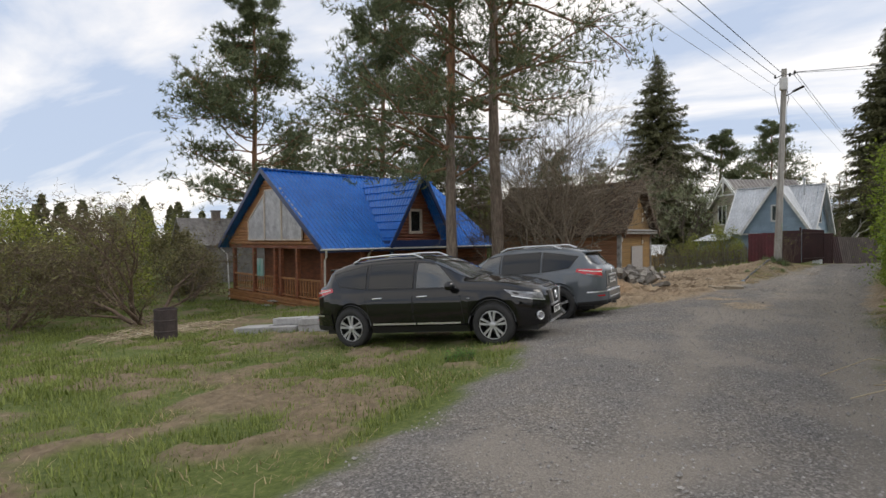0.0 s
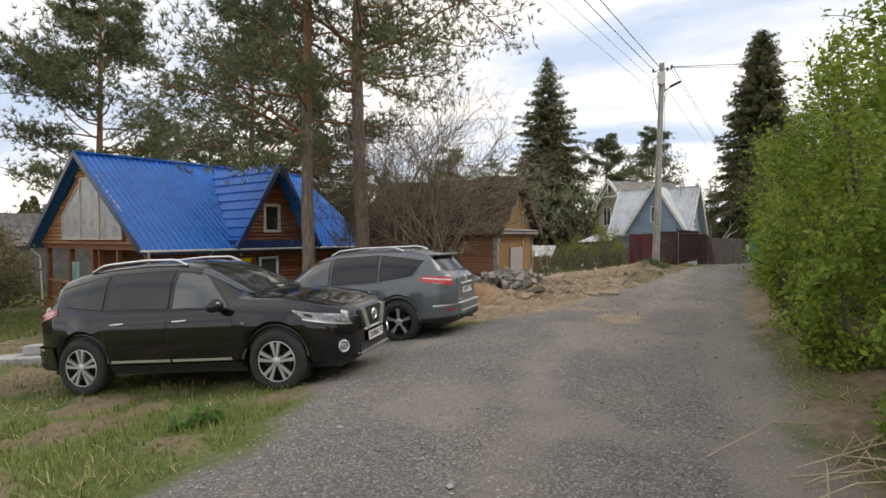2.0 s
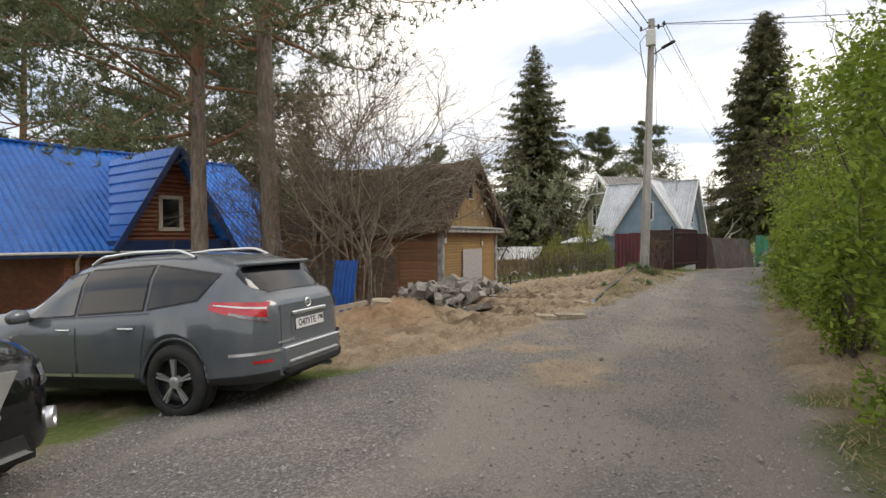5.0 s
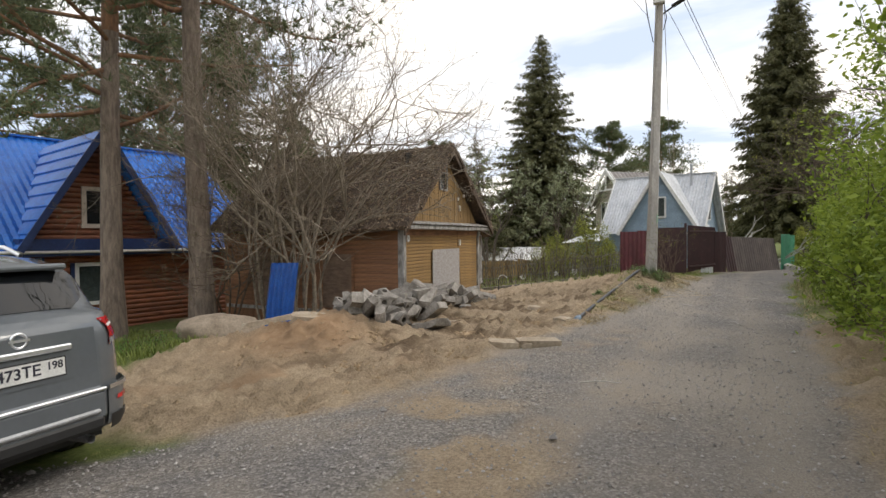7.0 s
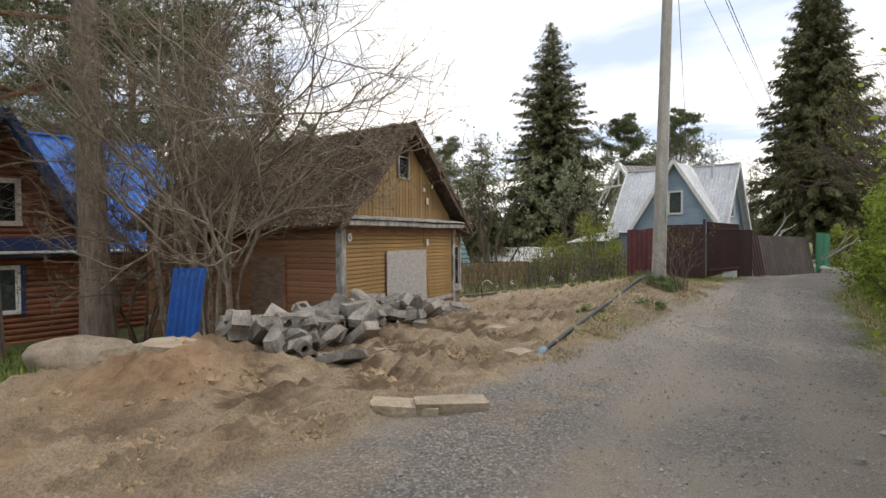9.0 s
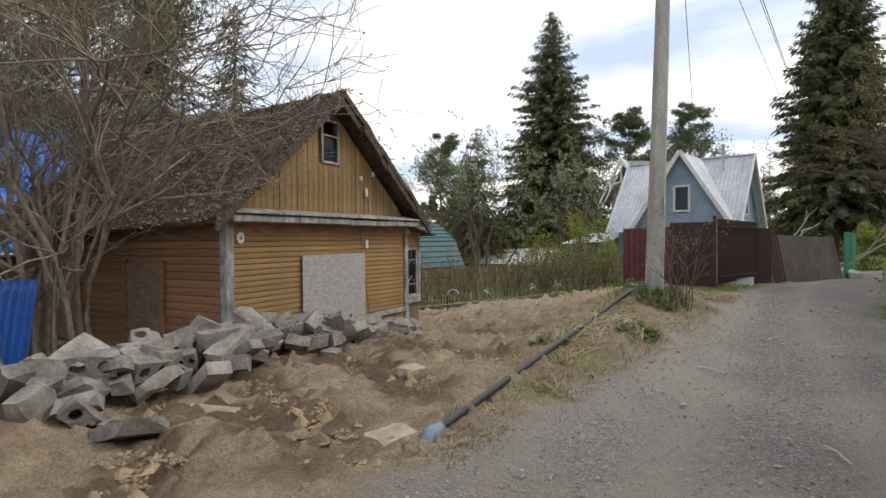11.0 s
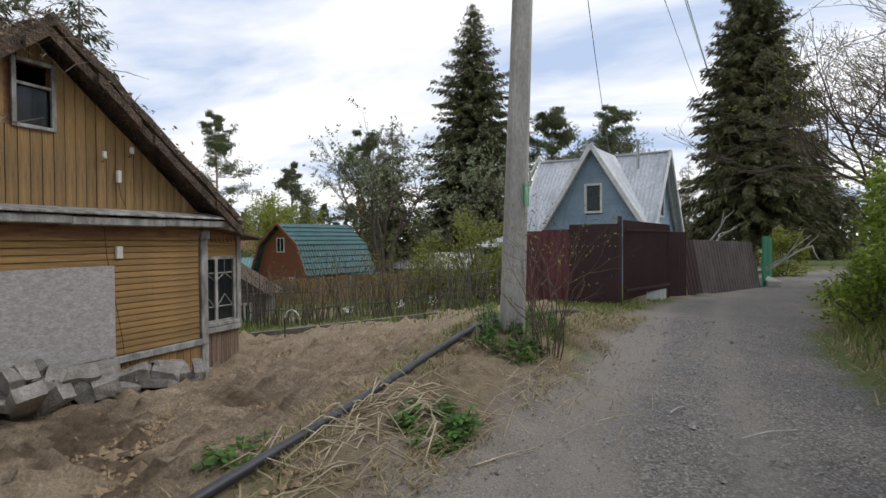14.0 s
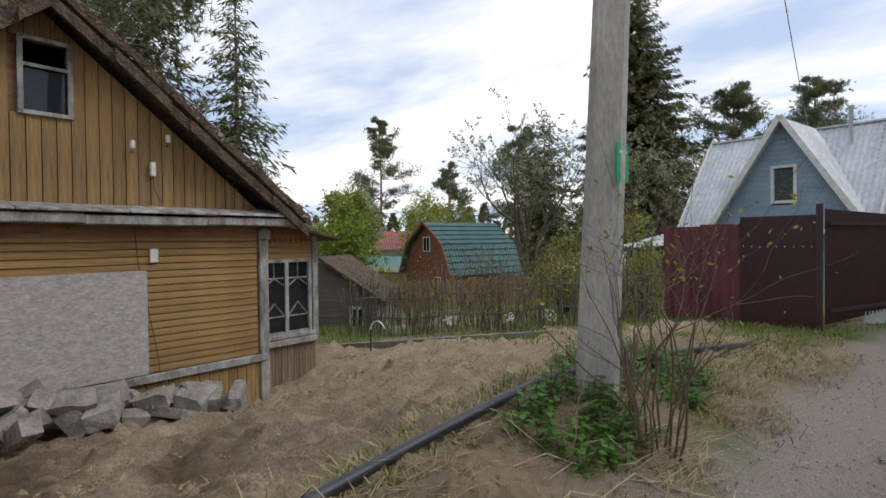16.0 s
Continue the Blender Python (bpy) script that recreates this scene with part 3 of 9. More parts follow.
        pick = V[rs.randint(0, len(V), 9000)] + rs.normal(size=(9000, 3)) * np.array((0.16, 0.13, 0.0))
        tt = np.clip((pick[:, 1] - YMID) / (ye - YMID), 0, 1.03)
        sag = np.sin(np.pi * np.clip((YX + 0.3 - pick[:, 0]) / (YX + 0.6 - YXB), 0, 1))
        pick[:, 2] = YAPEX + 0.075 - (YAPEX - 0.02 - YSOF) * tt - 0.10 * np.sin(np.pi * np.minimum(tt, 1)) * sag - 0.10 * sag + rs.uniform(-0.01, 0.05, 9000)
        d1, d2 = rs.normal(size=(9000, 3)), rs.normal(size=(9000, 3))
        d1[:, 2] *= 0.4
        d1 /= np.linalg.norm(d1, axis=1)[:, None]
        d2 /= np.linalg.norm(d2, axis=1)[:, None]
        lw = rs.uniform(0.015, 0.045, (9000, 1))
        LV = np.stack((pick - d1 * lw, pick - d2 * lw * 0.5, pick + d1 * lw, pick + d2 * lw * 0.5), 1).reshape(-1, 3)
        mesh_np("leaf_litter", LV, np.arange(36000).reshape(-1, 4), M_LITTER, h, "dead leaves and needles lying on the roof")
        tw = []
        for q in range(260):
            a = pick[q]
            an = rs.uniform(0, 6.28)
            ln = rs.uniform(0.15, 0.6)
            sl = -(YAPEX - 0.02 - YSOF) / abs(ye - YMID) * s * math.sin(an) * ln
            tw.append([(a[0], a[1], a[2] + 0.03, 0.006), (a[0] + math.cos(an) * ln * 0.5, a[1] + math.sin(an) * ln * 0.5, a[2] + 0.06 + sl * 0.5, 0.005), (a[0] + math.cos(an) * ln, a[1] + math.sin(an) * ln, a[2] + 0.04 + sl, 0.002)])
        tube("fallen_twig", tw, M_TWIGP, h, sides=3)
    # verge boards of short lapped pieces
    for s in (-1, 1):
        n = 11
        for i in range(n):
            t0, t1 = i / n, (i + 1.15) / n
            run = 2.57 if s < 0 else 2.88
            ya, yb = YMID + s * t0 * run, YMID + s * min(t1, 1.02) * run
            za, zb = YAPEX + 0.02 - 2.18 * t0, YAPEX + 0.02 - 2.18 * min(t1, 1.02)
            bm = bmesh.new()
            ox = YX + 0.27 + rng.uniform(-0.03, 0.05)
            prism(bm, [(ya, za - 0.03), (yb, zb - 0.03), (yb, zb - 0.16), (ya, za - 0.16)], ox, ox + 0.05, "x")
            part("verge_board", bm, M_OLDROOF, h)
    # loft window: dark upper light, one pane left below
    w = boxes("loft_window", [(YX - 0.02, wy0 - 0.035, wz0 - 0.03, YX + 0.012, wy0 + 0.015, wz1 + 0.03), (YX - 0.02, wy1 - 0.015, wz0 - 0.03, YX + 0.012, wy1 + 0.035, wz1 + 0.03), (YX - 0.02, wy0, wz1 - 0.01, YX + 0.012, wy1, wz1 + 0.03), (YX - 0.02, wy0, wz0 - 0.03, YX + 0.02, wy1, wz0 + 0.012), (YX - 0.02, wy0, 3.13, YX + 0.005, wy1, 3.165)], M_GREYWOOD, h, "grey wooden loft window with its upper pane missing", bevel=0.004)
    boxes("pane", [(YX - 0.045, wy0 + 0.01, wz0 + 0.01, YX - 0.04, wy1 - 0.01, 3.14)], M_GLASS, w)
    # added dark sheet standing in for the unlit loft
    boxes("loft_backing", [(YX - 0.9, wy0 - 0.3, wz0 - 0.3, YX - 0.88, wy1 + 0.3, wz1 + 0.3)], M_DARK, h)
    # strand boards over the windows
    bm = bmesh.new()
    box(bm, YX + 0.03, oy0, oz0, YX + 0.045, oy1, oz1)
    part("window_board", bm, M_OSB, h, "pale strand board nailed over the window")
    for xa in (-8.4, -10.7):
        bm = bmesh.new()
        box(bm, xa - 0.45, YY0 - 0.035, -0.35, xa + 0.45, YY0 - 0.02, 1.0)
        part("window_board", bm, M_PLY, h, "stained strand board nailed over a side window")
        for xe in (xa - 0.5, xa + 0.44):
            boxes("window_trim", [(xe, YY0 - 0.045, -0.4, xe + 0.06, YY0 - 0.01, 1.05)], M_YSIDE_D, h)
    # chimney
    c = empty("chimney", None, "", "")
    c.parent = h
    bm = bmesh.new()
    box(bm, -9.69, 23.91, 3.2, -9.31, 24.29, 3.9)
    part("chimney_core", bm, M_BRICK, c)
    for r in range(4):
        for q in range(2):
            for side in range(4):
                off = (q - 0.5) * 0.215
                px, py = [(-9.5 + off, 23.89), (-9.29, 24.1 + off), (-9.5 + off, 24.31), (-9.71, 24.1 + off)][side]
                if r < 3 or rng.random() < 0.6:
                    piece("brick", "cb", (0.2, 0.05, 0.062), M_BRICK, c, pose(px, py, 3.66 + r * 0.073, 0, 0, 90 * (side % 2)))
    # porcelain insulators, meter box, number plate and hanging wire
    for y, z in ((24.73, 2.46), (25.11, 2.57)):
        o = empty("insulator", pose(YX + 0.02, y, z), "", "")
        o.parent = h
        V, F = tube_np([[(0, 0, -0.06, 0.006), (0.05, 0, -0.07, 0.006), (0.06, 0, -0.02, 0.006)]], 5)
        mesh_np("hook", V, F, M_RUST, o)
        V, F = tube_np([[(0.06, 0, -0.03, 0.02), (0.06, 0, -0.01, 0.032), (0.06, 0, 0.02, 0.024), (0.06, 0, 0.035, 0.03), (0.06, 0, 0.06, 0.02), (0.06, 0, 0.065, 0.002)]], 10)
        mesh_np("porcelain_cap", V, F, M_PORC, o, smooth=True)
    boxes("insulator_block", [(YX, 24.93, 2.15, YX + 0.05, 24.99, 2.31)], M_PORC, h, "small cream porcelain block", bevel=0.01)
    tube("wire", [[(YX + 0.03, 24.96, 2.15, 0.006), (YX + 0.04, 24.97, 2.0, 0.006), (YX + 0.05, 25.03, 1.86, 0.006)]], M_RUST, h, sides=5)
    tube("wire", [[(YX + 0.03, 24.75, 1.58, 0.005), (YX + 0.03, 24.78, 1.2, 0.005), (YX + 0.03, 24.98, 0.1, 0.005), (YX + 0.05, 25.02, -0.5, 0.005)]], M_RUST, h, sides=5)
    boxes("junction_box", [(YX, 24.91, 1.17, YX + 0.04, 25.0, 1.33)], M_PORC, h, "grey-green junction box", bevel=0.008)
    bm = bmesh.new()
    pts = [(21.98 + 0.065 * math.cos(a), 1.38 + 0.085 * math.sin(a)) for a in np.linspace(0, 2 * math.pi, 14, endpoint=False)]
    prism(bm, pts, YX + 0.0, YX + 0.02, "x")
    pl = part("number_plate", bm, M_WHITEP, h, "oval white enamel house plate")
    boxes("number", [(YX + 0.021, 21.955, 1.355, YX + 0.024, 22.005, 1.375), (YX + 0.021, 21.96, 1.39, YX + 0.024, 22.0, 1.4)], M_DARK, pl)


def porch_annex():
    """The lean-to at the north end, with a mullioned window full of stored things."""
    rng = random.Random(5)
    h = empty("glazed_lean_to", None, "weathered board lean-to with a lattice window beside the house", "shed")
    x0, x1, y0, y1, zt = -9.2, -6.85, 26.45, 27.5, 1.62
    boxes("front_wall", [(x1 - 0.1, y0, -1.25, x1 - 0.03, y1, 0.0), (x1 - 0.1, y0, 1.12, x1 - 0.03, y1, zt - 0.05), (x1 - 0.1, y0, 0, x1 - 0.03, y0 + 0.1, 1.12), (x1 - 0.1, y1 - 0.12, 0, x1 - 0.03, y1, 1.12)], M_YSIDE_D, h)
    boxes("side_wall", [(x0, y1 - 0.1, -1.3, x1 - 0.1, y1 - 0.02, 1.35)], M_YSIDE_D, h)
    boxes("rear_wall", [(x0 - 0.08, y0, -1.3, x0, y1, 1.5)], M_YSIDE_D, h)
    y = y0
    while y < y1 - 0.03:
        piece("board", "an", (0.022, 0.098, 1.0), M_LEANB, h, pose(x1 - 0.015 + rng.uniform(-0.004, 0.004), y + 0.05, -0.62, rng.uniform(-0.7, 0.7), 0, 0))
        y += 0.104
    for z in (1.18, 1.27, 1.36):
        piece("board", "an2", (0.022, 0.98, 0.085), M_YSIDE, h, pose(x1 - 0.012, (y0 + y1) / 2, z, 0, -5, 0))
    y = y0 + 0.04
    while y < y1 - 0.1:
        bm = bmesh.new()
        prism(bm, [(-0.042, 0.1), (0.042, 0.1), (0.042, -0.07), (0.0, -0.12), (-0.042, -0.07)], -0.008, 0.008, "x")
        o = part("scalloped_board", bm, M_YSIDE_D, h)
        o.matrix_local = pose(x1 + 0.006, y + 0.05, 1.5, 0, 0, 0)
        y += 0.088
    for y in (y0 + 0.02, y1 - 0.03):
        boxes("corner_board", [(x1 - 0.03, y - 0.05, -0.1, x1 + 0.03, y + 0.05, 1.5)], M_GREYWOOD, h, bevel=0.006)
    boxes("sill", [(x1 - 0.04, y0 + 0.05, -0.12, x1 + 0.07, y1 - 0.02, -0.03)], M_GREYWOOD, h, bevel=0.01)
    boxes("sill", [(x1 - 0.03, y0 + 0.05, -0.02, x1 + 0.05, y1 - 0.04, 0.04)], M_GREYWOOD, h, bevel=0.008)
    w = empty("lattice_window")
    w.parent = h
    a, b, c, d = y0 + 0.12, y1 - 0.14, 0.06, 1.10
    boxes("window_frame", [(x1 - 0.03, a - 0.04, c - 0.04, x1 + 0.02, a + 0.02, d + 0.04), (x1 - 0.03, b - 0.02, c - 0.04, x1 + 0.02, b + 0.04, d + 0.04), (x1 - 0.03, a, d - 0.01, x1 + 0.02, b, d + 0.04), (x1 - 0.03, a, c - 0.04, x1 + 0.02, b, c + 0.02), (x1 - 0.03, (a + b) / 2 - 0.03, c, x1 + 0.015, (a + b) / 2 + 0.03, d)], M_GREYWOOD, w)
    for s in (0, 1):
        ya, yb = (a + 0.02, (a + b) / 2 - 0.03) if s == 0 else ((a + b) / 2 + 0.03, b - 0.02)
        ym = (ya + yb) / 2
        bars = []
        for z in (0.3, 0.86):
            bars.append([(x1 - 0.01, ya, z, 0.011), (x1 - 0.01, yb, z, 0.011)])
        bars.append([(x1 - 0.01, ym, 0.86, 0.011), (x1 - 0.01, ym, d, 0.011)])
        for (p, q) in (((ya, 0.74), (ym, 0.86)), ((ym, 0.86), (yb, 0.74)), ((ya, 0.3), (ym, 0.5)), ((ym, 0.5), (yb, 0.3))):
            bars.append([(x1 - 0.01, *p, 0.011), (x1 - 0.01, *q, 0.011)])
        tube("glazing_bars", bars, M_GREYWOOD, w, sides=4, smooth=False)
        boxes("pane", [(x1 - 0.022, ya, c, x1 - 0.018, yb, d)], M_GLASS, w)
    # hoops stored behind the glass
    # added dark sheet stands in for the shade inside the lean-to
    boxes("loft_backing", [(x0 + 0.4, y0, -0.2, x0 + 0.42, y1, 1.4)], M_DARK, h)
    bm = bmesh.new()
    vs = box(bm, x0 - 0.2, y0 - 0.06, 0, x1 + 0.28, y1 + 0.3, 0.035)
    for v in vs:
        v.co.z += 1.66 - (v.co.y - y0) * 0.19 - (x1 - v.co.x) * 0.02
    part("roof", bm, M_OLDROOF, h, "tar-paper roof sagging towards its eave")
    hoop = [[(x1 - 0.12, 27.15 + 0.13 * math.cos(t), 0.6 + 0.26 * math.sin(t), 0.014) for t in np.linspace(0, 2 * math.pi, 20)]]
    tagged(tube("hoop", hoop, M_GREYWOOD, sides=6), "dark round hoop stored behind the lean-to's window", "hoop")


yellow_house()
porch_annex()

# ---- the blue-grey house behind the gate ----
M_BLUEG = mat("blue_grey_painted_board", (0.3, 0.4, 0.5), (0.24, 0.33, 0.42), 2, 0.6, bump=0.1, spread=0.05)
M_SLATE = mat("grey_corrugated_sheet", (0.62, 0.64, 0.66), (0.46, 0.48, 0.5), 1.2, 0.55, bump=0.1, stretch=(1, 1, 0.4))
M_CORR = mat("oxblood_corrugated_sheet", (0.15, 0.036, 0.046), (0.09, 0.025, 0.03), 2, 0.55, bump=0.05, stretch=(1, 1, 0.3))
M_CORR2 = mat("brown_black_sheet", (0.05, 0.018, 0.02), (0.033, 0.013, 0.014), 2, 0.5, bump=0.05)
M_CORR3 = mat("grey_brown_dusty_sheet", (0.13, 0.105, 0.095), (0.075, 0.06, 0.055), 1.5, 0.7, bump=0.1)
M_CORRG = mat("green_sheet", (0.02, 0.22, 0.115), (0.015, 0.16, 0.085), 2, 0.5, bump=0.05)
M_HOUSEGL = glass_mat("clear_house_glass", (0.05, 0.055, 0.06), 0.02, 0.75)
M_CURTAIN = mat("lace_curtain", (0.55, 0.55, 0.52), (0.25, 0.27, 0.27), 16, 0.9, bump=0)


def corrugated(name, p0, p1, z0, z1, material, parent=None, label="", pitch=0.08, depth=0.012, lean=0.0, trapezoid=False):
    """A standing profiled sheet between two points of the plan; z0, z1 may be pairs (at either end)."""
    p0, p1 = Vector((*p0, 0)), Vector((*p1, 0))
    d = (p1 - p0)
    ln = d.length
    d.normalize()
    nrm = Vector((d.y, -d.x, 0))
    z0 = z0 if isinstance(z0, tuple) else (z0, z0)
    z1 = z1 if isinstance(z1, tuple) else (z1, z1)
    n = max(4, int(ln / pitch * 4))
    V = []
    for i in range(n + 1):
        s = i / n
        ph = (s * ln / pitch) % 1
        o = depth * (max(-1, min(1, 1.8 * math.sin(2 * math.pi * ph))) if trapezoid else math.sin(2 * math.pi * ph))
        b = p0 + d * (s * ln) + nrm * o
        za, zb = z0[0] + (z0[1] - z0[0]) * s, z1[0] + (z1[1] - z1[0]) * s
        V += [(b.x, b.y, za), (b.x + nrm.x * lean, b.y + nrm.y * lean, zb)]
    F = [(2 * i, 2 * i + 2, 2 * i + 3, 2 * i + 1) for i in range(n)]
    o = mesh_np(name, V, F, material, parent, label)
    sol = o.modifiers.new("thick", "SOLIDIFY")
    sol.thickness = 0.004
    return o


def roof_sheet(name, a, b, c, d, material, parent, label="", waves=20, depth=0.02, across=False, rows=0):
    """A wavy roof slope over the corners a (eave), b (eave), c (ridge), d (ridge)."""
    a, b, c, d = (Vector(p) for p in (a, b, c, d))
    nrm = (b - a).cross(d - a).normalized()
    n = waves * 4
    cuts = [(k + q) / rows for k in range(rows) for q in (0.0, 0.05, 0.35, 0.7)] + [1.0] if rows else [0.0, 0.5, 1.0]
    m = len(cuts) - 1
    V = []
    for j, t in enumerate(cuts):
        for i in range(n + 1):
            s = i / n
            p = (a.lerp(b, s)).lerp(d.lerp(c, s), t)
            w = depth * math.sin(2 * math.pi * s * waves)
            step = depth * 2.8 * (0, 1.0, 0.7, 0.33)[j % 4] if rows and j < m else 0
            V.append(p + nrm * (w + step))
    idx = np.arange(len(V)).reshape(m + 1, n + 1)
    F = np.stack((idx[:-1, :-1], idx[:-1, 1:], idx[1:, 1:], idx[1:, :-1]), -1).reshape(-1, 4)
    o = mesh_np(name, [tuple(v) for v in V], F, material, parent, label)
    sol = o.modifiers.new("thick", "SOLIDIFY")
    sol.thickness, sol.offset = 0.02, -1
    return o


def strip(name, a, b, w, h, material, parent, up=(0, 0, 1)):
    """A straight board of width w and height h between two points."""
    a, b = Vector(a), Vector(b)
    d = b - a
    q = d.to_track_quat("X", "Z").to_matrix().to_4x4()
    bm = bmesh.new()
    box(bm, 0, -w / 2, -h / 2, d.length, w / 2, h / 2, m=Matrix.Translation(a) @ q)
    return part(name, bm, material, parent)


def grey_house():
    """Local frame: x along the ridge (0 at the east end, negative to the west), y towards the lane, z up."""
    m = pose(0.55, 41.9, 0, 0, 0, 168) @ pose(0.5, 0, 0)
    h = empty("steep_roofed_house", m, "blue-grey board house under a steep grey corrugated roof", "house")
    L, hw, ze, zr, dx, dw = 4.65, 2.45, 1.62, 4.62, 1.75, 2.0
    bm = bmesh.new()
    box(bm, 0.12, -hw + 0.3, -0.8, L - 0.12, hw - 0.3, ze)
    part("wall", bm, M_BLUEG, h)
    # gable ends clad in boards
    for x in (0.1, L - 0.1):
        n = 24
        for i in range(n):
            z0, z1 = ze + (zr - ze) * i / n, ze + (zr - ze) * (i + 1) / n
            w = (hw - 0.08) * (1 - (i + 0.5) / n)
            bm = bmesh.new()
            box(bm, x - 0.02, -w, z0 + 0.004, x + 0.02, w, z1 - 0.004)
            part("board", bm, M_BLUEG, h)
    for s in (-1, 1):
        roof_sheet("roof_slope", (-0.25 if s > 0 else L + 0.25, s * (hw + 0.05), ze - 0.1), (L + 0.25 if s > 0 else -0.25, s * (hw + 0.05), ze - 0.1), (L + 0.25 if s > 0 else -0.25, 0, zr), (-0.25 if s > 0 else L + 0.25, 0, zr), M_SLATE, h, "weathered grey corrugated sheets", waves=34, depth=0.022)
        for x in (-0.27, L + 0.27):
            strip("verge_board", (x, s * (hw + 0.08), ze - 0.14), (x, 0, zr + 0.03), 0.05, 0.16, M_WHITEP, h)
    strip("ridge_cap", (-0.28, 0, zr + 0.03), (L + 0.28, 0, zr + 0.03), 0.22, 0.05, M_SLATE, h)
    # cross gable towards the lane
    yf = hw + 0.25
    n = 22
    zb, za = ze - 0.05, zr - 0.02
    wy0, wy1, wz0, wz1 = dx - 0.27, dx + 0.27, 2.35, 3.3
    for i in range(n):
        z0, z1 = zb + (za - zb) * i / n, zb + (za - zb) * (i + 1) / n
        w = (dw - 0.06) * (1 - (i + 0.5) / n)
        spans = [(dx - w, dx + w)]
        if z1 > wz0 and z0 < wz1:
            spans = [(dx - w, wy0), (wy1, dx + w)]
        for a, b in spans:
            if b > a:
                bm = bmesh.new()
                box(bm, a, yf - 0.02, z0 + 0.004, b, yf + 0.02, z1 - 0.004)
                part("board", bm, M_BLUEG, h)
    bm = bmesh.new()
    prism(bm, [(dx - dw + 0.1, zb), (wy0, zb), (wy0, wz0), (wy1, wz0), (wy1, zb), (dx + dw - 0.1, zb), (dx + 0.06, za - 0.1), (dx - 0.06, za - 0.1)], yf - 0.12, yf - 0.09, "y")
    part("gable_backing", bm, M_BLUEG, h)
    for s in (-1, 1):
        e, r = (dx + s * dw, zb - 0.06), (dx, za + 0.02)
        a, b, c, d = (e[0], yf + 0.3, e[1]), (e[0], 0.2, e[1]), (r[0], 0.2, r[1]), (r[0], yf + 0.3, r[1])
        if s > 0:
            a, b, c, d = b, a, d, c
        roof_sheet("gable_roof_slope", a, b, c, d, M_SLATE, h, waves=16, depth=0.022)
        strip("verge_board", (e[0], yf + 0.32, e[1] - 0.04), (r[0], yf + 0.32, r[1] + 0.03), 0.05, 0.15, M_WHITEP, h)
    w = empty("window")
    w.parent = h
    boxes("window_frame", [(wy0 - 0.05, yf - 0.03, wz0 - 0.05, wy0 + 0.03, yf + 0.05, wz1 + 0.05), (wy1 - 0.03, yf - 0.03, wz0 - 0.05, wy1 + 0.05, yf + 0.05, wz1 + 0.05), (wy0, yf - 0.03, wz1 - 0.03, wy1, yf + 0.05, wz1 + 0.05), (wy0, yf - 0.03, wz0 - 0.05, wy1, yf + 0.06, wz0 + 0.03)], M_WHITEP, w, "white window frame")
    boxes("pane", [(wy0, yf - 0.02, wz0, wy1, yf - 0.015, wz1)], M_HOUSEGL, w)
    boxes("curtain", [(wy0, yf - 0.08, wz0, wy1, yf - 0.06, wz1)], M_CURTAIN, w)
    strip("belt_board", (dx - dw, yf + 0.03, zb - 0.05), (dx + dw, yf + 0.03, zb - 0.05), 0.06, 0.1, M_WHITEP, h)
    strip("belt_board", (-0.02, -hw, ze - 0.12), (-0.02, hw, ze - 0.12), 0.06, 0.1, M_WHITEP, h)
    # east gable window
    e = empty("window")
    e.parent = h
    boxes("window_frame", [(0.03, -0.32, 2.2, 0.08, -0.26, 3.2), (0.03, 0.26, 2.2, 0.08, 0.32, 3.2), (0.03, -0.3, 3.14, 0.08, 0.3, 3.2), (0.03, -0.3, 2.2, 0.08, 0.3, 2.26)], M_WHITEP, e)
    boxes("pane", [(0.06, -0.28, 2.25, 0.065, 0.28, 3.15)], M_GLASS, e)
    tube("stove_pipe", [[(0.8, 0.5, 3.4, 0.06), (0.8, 0.5, 5.0, 0.06), (0.8, 0.5, 5.02, 0.09), (0.8, 0.5, 5.1, 0.09)]], M_SLATE, h, sides=10)
    # low porch roof on the west side
    roof_sheet("porch_roof", (L - 0.2, hw + 1.2, 1.15), (L + 2.0, hw + 1.0, 1.05), (L + 2.0, 0.2, 1.5), (L - 0.2, 0.2, 1.6), M_SLATE, h, waves=12, depth=0.02)
    boxes("porch_wall", [(L, 0.4, -0.8, L + 1.7, 0.5, 1.3), (L + 1.6, 0.4, -0.8, L + 1.7, hw + 0.7, 1.05)], M_BLUEG, h)


grey_house()


